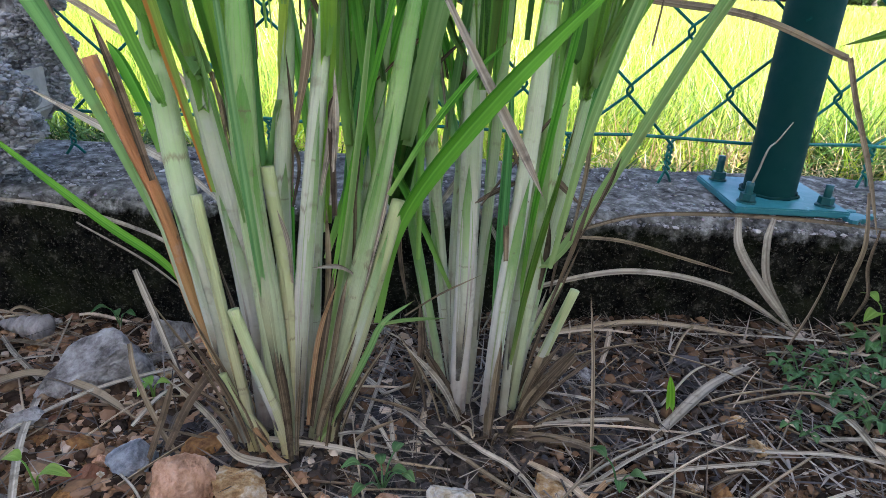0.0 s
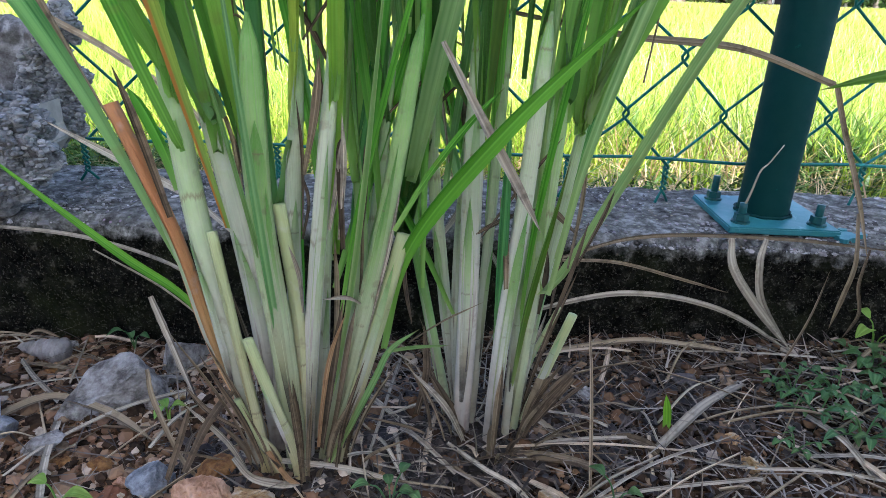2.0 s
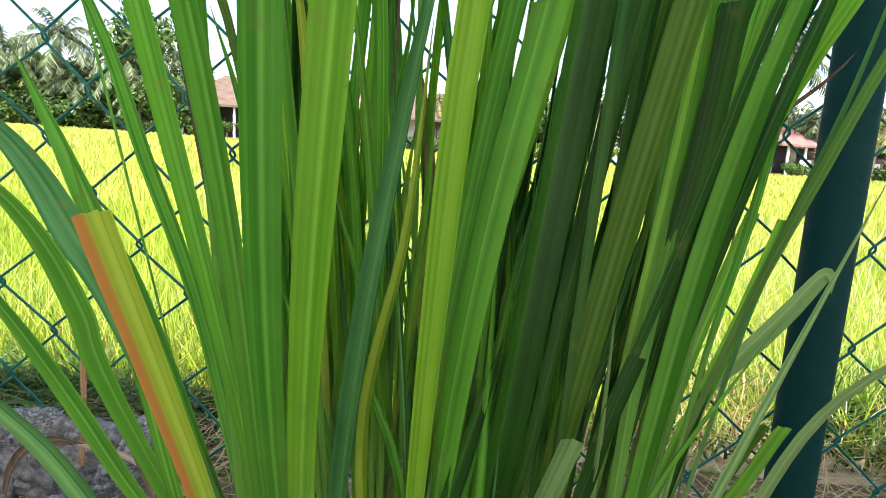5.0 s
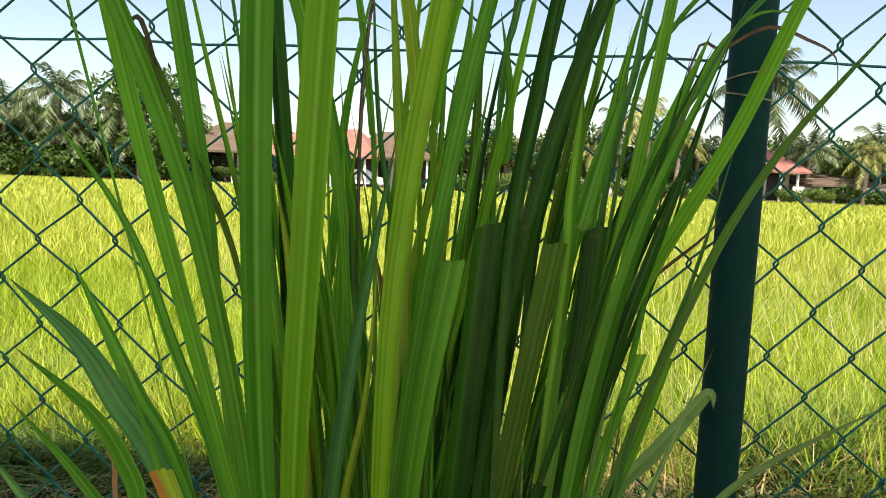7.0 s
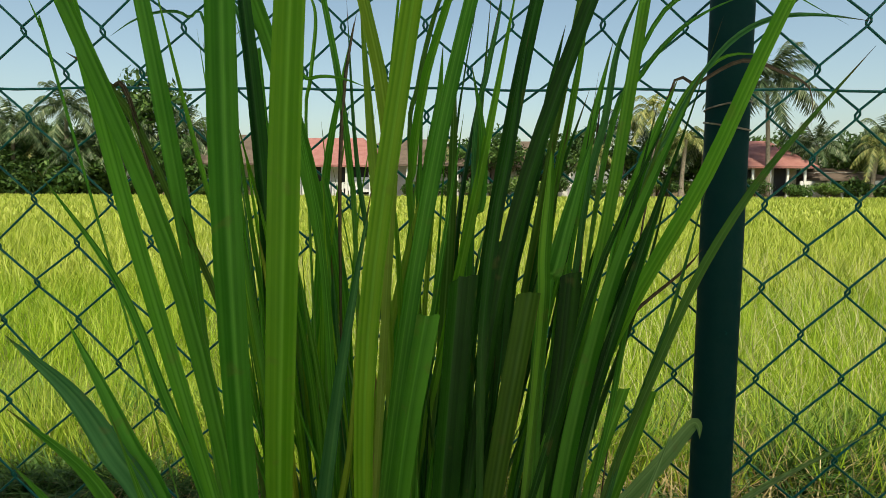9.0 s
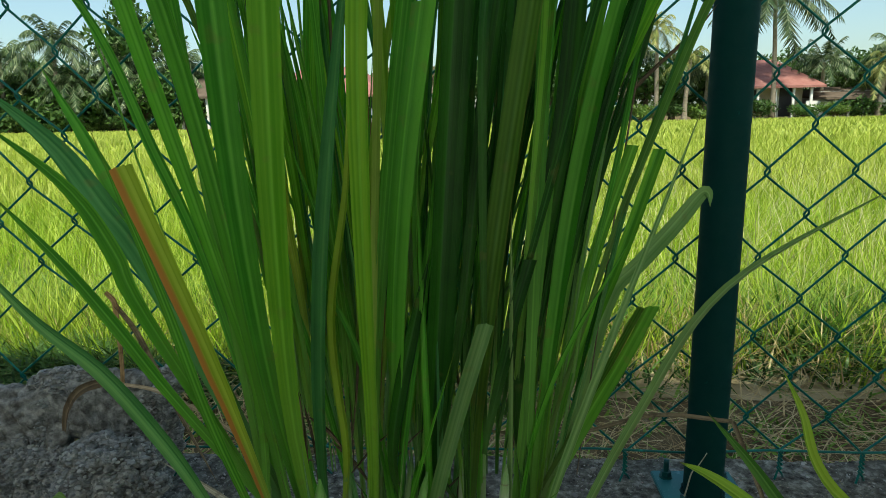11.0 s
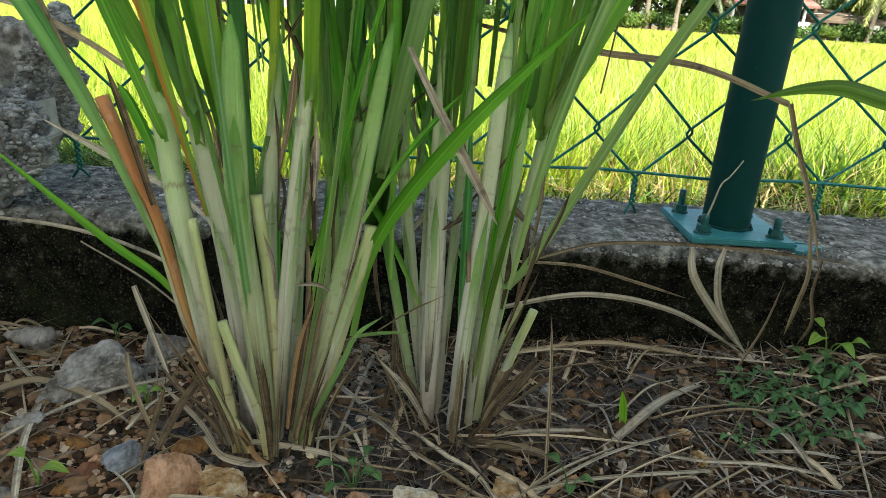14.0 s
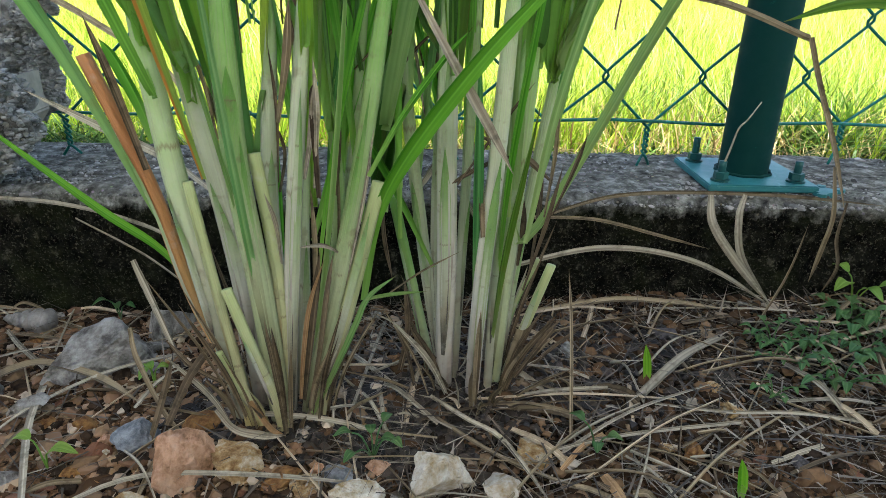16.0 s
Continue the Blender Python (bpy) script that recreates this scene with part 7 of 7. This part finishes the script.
for x, y, n, reach, size in ((0.318, 0.510, 8, 0.034, 0.010), (0.350, 0.507, 8, 0.034, 0.010), (0.325, 0.483, 6, 0.030, 0.009), (0.290, 0.445, 4, 0.022, 0.008),
                             (0.344, 0.458, 7, 0.030, 0.011), (0.385, 0.500, 7, 0.036, 0.014), (0.400, 0.545, 6, 0.030, 0.018)):
    weed(x, y, n, reach, size, M_WEED, "low creeping green weed with small round leaves", 0.014)
weed(0.417, 0.575, 4, 0.018, 0.020, M_SEEDLING, "young seedling with round leaves at the kerb's foot", 0.03)
weed(-0.182, 0.372, 2, 0.008, 0.015, M_SEEDLING, "bright young seedling with round leaves", 0.022)
weed(-0.156, 0.463, 3, 0.006, 0.012, M_SEEDLING, "small pale seedling beside the straw", 0.018)
weed(0.017, 0.380, 6, 0.016, 0.011, M_WEED, "tiny green weed at the clump's foot")
weed(0.157, 0.394, 3, 0.012, 0.012, M_WEED, "tiny green weed under the straw")
weed(-0.235, 0.570, 3, 0.010, 0.012, M_WEED, "tiny green weed near the kerb")
for x, y, h in ((0.207, 0.462, 0.035), (0.235, 0.360, 0.030)):
    t = thing("grass_sprout", "single fresh green grass sprout in the litter", "grass", (x, y, ground_height(x, y)), "grass sprouts")
    part("blade", blade_mesh("blade", [(0, 0, 0), (-0.002, 0, h * 0.5), (-0.005, 0, h)], 0.006, 10, 0.3, (0, -1, 0.2)), LEAF["bright"], t)

# ---- neighbouring clump at the open side of the post ----
side_clump = thing("lemongrass_clump", "young lemongrass clump of thin bright blades by the path", "grass plant", (0.46, 0.28, 0.0), "lemongrass clumps")
for kind, w, line in (("olive", 8, ((0.330, 0.320, 0.250), (0.275, 0.330, 0.315), (0.252, 0.350, 0.346), (0.226, 0.365, 0.376))),
                      ("yellow", 9, ((0.345, 0.320, 0.210), (0.285, 0.335, 0.292), (0.250, 0.350, 0.318), (0.228, 0.362, 0.330), (0.212, 0.372, 0.334))),
                      ("olive", 9, ((0.350, 0.330, 0.180), (0.288, 0.345, 0.262), (0.256, 0.362, 0.280), (0.237, 0.375, 0.280), (0.217, 0.392, 0.270))),
                      ("yellow", 9, ((0.370, 0.320, 0.160), (0.310, 0.318, 0.236), (0.285, 0.322, 0.242), (0.272, 0.340, 0.235))),
                      ("yellow", 8, ((0.350, 0.320, 0.270), (0.290, 0.335, 0.345), (0.280, 0.350, 0.382), (0.276, 0.370, 0.404))),
                      ("teal", 9, ((0.360, 0.310, 0.220), (0.315, 0.320, 0.290), (0.290, 0.335, 0.310), (0.262, 0.350, 0.306))),
                      ("pale", 7, ((0.380, 0.315, 0.240), (0.345, 0.330, 0.330), (0.332, 0.345, 0.390), (0.330, 0.355, 0.430)))):
    root = (0.45 + 0.15 * (line[0][0] - 0.36), 0.275, 0.03)
    leaf(side_clump, kind, [root, *line], w, tie=False, start=0.5)


# ---- far side of the paddy ----
def frond_crown(name, rng, n=20, length=2.6, drop=1.0):
    """Palm crown: midribs that rise and arch over, each with two rows of long hanging leaflets."""
    verts, faces = [], []
    for i in range(n):
        g = 2.4 * i + rng.uniform(-0.3, 0.3)
        up = 1.75 - 2.1 * i / n + rng.uniform(-0.2, 0.2)
        L = length * rng.uniform(0.85, 1.1)
        d = Vector((math.cos(g), math.sin(g), 0))
        side = Vector((-d.y, d.x, 0))
        reach = 1.0 - 0.28 * max(0, up)
        line = [d * L * s * reach * (1 - 0.12 * s) + Vector((0, 0, up * L * 0.62 * s - drop * L * 0.55 * s ** 2.2)) for s in [k / 30 for k in range(31)]]
        for k in range(30):
            a, b = line[k], line[k + 1]
            w = 0.030 * (1 - k / 33)
            q = len(verts)
            verts += [a - side * w, a + side * w, b + side * w, b - side * w]
            faces.append((q, q + 1, q + 2, q + 3))
            if k < 4:
                continue
            ll = 0.30 * length * math.sin(math.pi * (0.16 + 0.74 * k / 30)) * rng.uniform(0.8, 1.1)
            for s in (-1, 1):
                tip = a + side * s * ll * 0.62 + (b - a).normalized() * ll * 0.42 - Vector((0, 0, ll * rng.uniform(0.35, 0.75)))
                q = len(verts)
                verts += [a, a + (b - a) * 0.95, tip]
                faces.append((q, q + 1, q + 2))
    return mesh_of(name, verts, faces, smooth=False)


def leaf_crown(name, rng, count=2600, rx=2.0, ry=1.6, rz=1.6, size=0.16):
    """Tree or bush crown: many small leaf clumps on several uneven lobes, with gaps."""
    lobes = [(Vector((rng.uniform(-0.6, 0.6) * rx, rng.uniform(-0.6, 0.6) * ry, rng.uniform(-0.5, 0.6) * rz)), rng.uniform(0.35, 0.6)) for _ in range(10)]
    verts, faces = [], []
    while len(faces) < count:
        c, k = rng.choice(lobes)
        d = Vector((rng.gauss(0, 1), rng.gauss(0, 1), rng.gauss(0, 1))).normalized()
        if noise.noise(d * 2.5 + c) < -0.15:
            continue
        p = c + Vector((d.x * rx, d.y * ry, d.z * rz)) * k * rng.uniform(0.7, 1.08)
        a = Vector((rng.gauss(0, 1), rng.gauss(0, 1), rng.gauss(0, 1))).normalized()
        b = a.cross(d).normalized() if abs(a.dot(d)) < 0.95 else Vector((1, 0, 0))
        s = size * rng.uniform(0.5, 1.2)
        q = len(verts)
        verts += [p - a * s, p + b * s * 0.45, p + a * s, p - b * s * 0.45]
        faces.append((q, q + 1, q + 2, q + 3))
    return mesh_of(name, verts, faces, smooth=False)


rng_far = random.Random(33)
PALM_CROWNS = [frond_crown("crown", rng_far, 30, 2.8, 1.0), frond_crown("crown", rng_far, 26, 2.7, 1.15), frond_crown("crown", rng_far, 32, 2.7, 0.9)]
DRY_CROWNS = [frond_crown("crown", rng_far, 18, 2.2, 1.3)]
TREE_CROWNS = [leaf_crown("crown", rng_far) for _ in range(3)]
BUSH_CROWNS = [leaf_crown("crown", rng_far, 1500, 1.5, 1.2, 0.8, 0.13) for _ in range(3)]
for me in PALM_CROWNS:
    me.materials.append(M_PALM)
for me in DRY_CROWNS:
    me.materials.append(M_PALM_DRY)
for me in TREE_CROWNS:
    me.materials.append(M_TREE)
for i, me in enumerate(BUSH_CROWNS):
    me.materials.append((M_TREE, M_TREE_LIGHT, M_TREE)[i])
GZ = -0.16


def palm(x, y, height, scale=1.0, lean=0.3, dry=False, label="coconut palm with drooping fronds beyond the paddy"):
    r = rng_far
    p = thing("coconut_palm", label, "palm tree", (x, y, GZ), "palms beyond the paddy")
    g = r.uniform(-1, 1) * lean
    part("trunk", tube_mesh("trunk", [(0, 0, 0), (g * 0.2, 0, height * 0.4), (g, 0, height)], (0.24, 0.16, 0.14, 0.12), 14, 10), M_TRUNK, p)
    me = r.choice(DRY_CROWNS if dry else PALM_CROWNS)
    part("crown", me, None, p, m=Matrix.Translation((g, 0, height)) @ Matrix.Rotation(r.uniform(0, 6), 4, "Z") @ Matrix.Scale(scale, 4))
    return p


def tree(x, y, height, scale, meshes, label, name="tree"):
    r = rng_far
    p = thing(name, label, name, (x, y, GZ), "trees beyond the paddy")
    part("trunk", tube_mesh("trunk", [(0, 0, 0), (0.1, 0, height * 0.5), (0, 0.1, height)], (0.2 * scale, 0.12 * scale, 0.07 * scale), 8, 8), M_BARK, p)
    for s in (-1, 1):
        part("limb", tube_mesh("limb", [(0.05, 0, height * 0.5), (s * 0.5 * scale, 0.1, height * 0.8), (s * 0.9 * scale, 0.2, height * 1.1)], (0.08 * scale, 0.03 * scale), 6, 6), M_BARK, p)
    part("crown", r.choice(meshes), None, p, m=Matrix.Translation((0, 0, height)) @ Matrix.Rotation(r.uniform(0, 6), 4, "Z") @ Matrix.Scale(scale, 4))
    return p


def house(x, y, w, d, wall_h, roof_h, wall_m, roof_m, label, openings, hip=True, fence=False):
    h = thing("house", label, "house", (x, y, GZ), "houses beyond the paddy")
    part("wall", box_mesh("wall", w, d, wall_h), wall_m, h)
    o = 0.6
    ridge = 0.30 if hip else 0.5
    front = -d / 2 - 2.0
    v = [(-w / 2 - o, front, wall_h - 0.45), (w / 2 + o, front, wall_h - 0.45), (w / 2 + o, d / 2 + o, wall_h - 0.1), (-w / 2 - o, d / 2 + o, wall_h - 0.1),
         (-w * ridge, 0, wall_h + roof_h), (w * ridge, 0, wall_h + roof_h)]
    v += [(a, b, c - 0.15) for a, b, c in v[:4]]
    f = [(0, 1, 5, 4), (1, 2, 5), (2, 3, 4, 5), (3, 0, 4), (6, 7, 1, 0), (7, 8, 2, 1), (8, 9, 3, 2), (9, 6, 0, 3), (9, 8, 7, 6)]
    roof = part("roof", mesh_of("roof", v, f, smooth=False), roof_m, h)
    for i in range(5):
        part("porch_post", box_mesh("porch_post", 0.16, 0.16, wall_h - 0.55, 0.01), M_WALL_W, h, m=pose(-w / 2 + 0.2 + (w - 0.4) * i / 4, front + 0.35, 0))
    for ox, ow, oz, oh in openings:
        win = part("window", box_mesh("window", ow, 0.08, oh), M_DARK, h, "dark opening under the eave", m=pose(ox, -d / 2 - 0.03, oz))
        for s in (-1, 1):
            part("frame", box_mesh("frame", 0.09, 0.12, oh), M_WALL_W, win, m=pose(s * ow / 2, -0.01, 0))
    if fence:
        rail = part("railing", box_mesh("railing", w * 0.6, 0.06, 0.06), M_WALL_W, h, "white balustrade", m=pose(w * 0.1, -d / 2 - 1.7, 1.0))
        for i in range(int(w * 0.6 / 0.24)):
            part("baluster", box_mesh("baluster", 0.10, 0.07, 1.0), M_WALL_W, rail, m=pose(-w * 0.3 + 0.24 * i, 0, -1.0))
    return h


def car(x, y, turn, paint, label):
    c = thing("car", label, "car", (x, y, GZ), "parked cars")
    c.rotation_euler = (0, 0, radians(turn))
    prof = [(-2.0, 0.35), (-2.0, 0.75), (-1.75, 0.92), (-1.2, 0.98), (-0.6, 1.42), (0.75, 1.45), (1.35, 0.98), (1.95, 0.85), (2.05, 0.4)]
    v = [(a, s * (0.8 if b < 1.1 else 0.66), b) for s in (-1, 1) for a, b in prof]
    n = len(prof)
    f = [tuple(range(n)), tuple(range(2 * n - 1, n - 1, -1))] + [(i, n + i, n + (i + 1) % n, (i + 1) % n) for i in range(n)]
    part("body", mesh_of("body", v, f, smooth=False), paint, c)
    part("window", box_mesh("window", 1.5, 1.46, 0.30, 0.1), M_DARK, c, m=pose(0.1, 0, 1.04))
    for a in (-1.25, 1.25):
        for s in (-0.75, 0.75):
            w = part("wheel", tube_mesh("wheel", [(a, s - 0.1, 0.32), (a, s + 0.1, 0.32)], (0.32, 0.32), 2, 18), M_TYRE, c)
    return c


house(-11.2, 49.0, 7.2, 5.0, 2.75, 1.75, M_WALL_W, M_ROOF, "single-storey house with a red roof and white balustrade", ((-3.2, 1.8, 0.6, 1.7), (-0.6, 1.6, 0.6, 1.7), (2.4, 3.0, 0.2, 2.1)), True, True)
house(-17.6, 49.6, 8.0, 5.0, 2.9, 1.9, M_WALL_C, M_ROOF_OLD, "low house with a brown roof and deep porch", ((-1.5, 2.6, 0.2, 2.2), (2.0, 2.2, 0.2, 2.2)))
house(-5.5, 52.0, 8.0, 5.0, 2.9, 1.7, M_WALL_W, M_ROOF_OLD, "low white house with a faded brown roof", ((-2.0, 1.6, 0.9, 1.3), (1.5, 1.6, 0.2, 2.1)))
house(20.5, 50.5, 5.2, 5.0, 2.75, 1.6, M_WALL_C, M_ROOF, "cream house with a red roof half behind palms", ((-1.2, 1.4, 0.8, 1.3), (1.4, 1.0, 0.2, 2.0)))
house(26.0, 49.0, 4.0, 3.4, 1.9, 0.35, M_WALL_W, M_ROOF_OLD, "small white outbuilding with an open doorway", ((-1.0, 1.0, 0.1, 1.6), (1.1, 1.2, 0.3, 1.3)))
house(3.5, 53.0, 7.0, 5.0, 2.9, 1.6, M_WALL_W, M_ROOF_OLD, "white house behind the trees with a brown roof", ((-2.0, 1.6, 0.2, 2.1), (1.5, 1.6, 0.9, 1.3)))
for x, y, w in ((24.2, 46.4, 3.2), (8.2, 47.0, 5.0)):
    wall = part("garden_wall", box_mesh("garden_wall", w, 0.15, 1.25, 0.02), M_WALL_W, m=pose(x, y, GZ))
    tagged(wall, "white garden wall beyond the paddy", "wall", kind="structure")
car(-8.6, 46.2, 8, M_CAR, "white car parked before the red-roofed house")
car(-28.2, 46.6, 10, M_CAR_D, "dark car parked under the palms")
for x, y, h, s, dry in ((-30.6, 45.5, 6.3, 1.5, False), (-26.2, 46.5, 4.9, 1.3, False), (-22.6, 47.5, 4.8, 1.2, False), (-35.2, 46.0, 5.2, 1.4, False), (-39.5, 46.0, 6.0, 1.5, False), (-43.5, 48.0, 6.2, 1.5, False),
                        (-28.6, 45.0, 3.4, 1.1, False), (-33.0, 47.5, 3.8, 1.2, True), (-24.6, 45.4, 3.0, 1.0, False), (-37.4, 45.2, 3.6, 1.1, True),
                        (12.3, 46.0, 6.2, 1.3, True), (14.0, 45.2, 4.1, 1.1, True), (10.6, 48.5, 5.2, 1.2, False), (15.8, 46.4, 3.4, 1.0, False), (8.6, 46.4, 3.2, 0.9, True),
                        (20.2, 46.0, 8.2, 1.75, False), (24.4, 48.0, 3.9, 1.0, False), (26.8, 45.2, 3.5, 1.15, True), (28.6, 46.5, 4.3, 1.2, False), (33.0, 47.0, 5.0, 1.3, False), (38.0, 46.0, 5.0, 1.3, False), (-3.4, 49.0, 3.8, 0.9, True)):
    palm(x, y, h, s, 0.4, dry, "coconut palm with yellowing drooping fronds beyond the paddy" if dry else "coconut palm with drooping green fronds beyond the paddy")
for x, y, h, s in ((-26.0, 49.0, 6.6, 1.5), (-35.0, 50.0, 3.4, 1.3), (-22.5, 50.5, 3.0, 1.2), (0.9, 49.0, 3.4, 1.0), (-1.2, 50.0, 2.6, 1.0), (5.2, 48.0, 2.7, 1.0), (16.5, 49.5, 3.0, 1.1), (30.0, 51.0, 3.0, 1.2), (36.0, 49.0, 3.0, 1.3), (-41.0, 50.0, 3.6, 1.3), (-30.0, 48.5, 2.6, 1.2), (-33.0, 49.5, 2.8, 1.2), (-24.0, 48.0, 2.4, 1.1), (-20.6, 49.5, 2.4, 1.0), (-38.0, 48.0, 2.8, 1.2), (-28.5, 51.0, 3.6, 1.3), (12.5, 50.0, 3.0, 1.2), (14.5, 50.0, 2.6, 1.1), (23.2, 51.5, 3.2, 1.1), (28.2, 50.0, 2.8, 1.1), (8.5, 50.5, 3.0, 1.1), (32.5, 48.0, 2.8, 1.1)):
    tree(x, y, h, s * 1.25, TREE_CROWNS, "leafy dark green tree among the houses")
for i in range(15):
    x = -43 + 1.55 * i + rng_far.uniform(-0.4, 0.4)
    tree(x, rng_far.uniform(45.4, 47.0), rng_far.uniform(1.2, 2.2), rng_far.uniform(1.0, 1.4), TREE_CROWNS, "low dark shrub under the palms", "bush")
for i in range(56):
    r = rng_far
    x = -44 + 88 * i / 55 + r.uniform(-0.8, 0.8)
    if -15.0 < x < -7.0:
        continue
    tree(x, r.uniform(44.6, 46.5), r.uniform(0.4, 1.0), r.uniform(0.55, 1.05), BUSH_CROWNS, "dense green bush at the paddy's far edge", "bush")
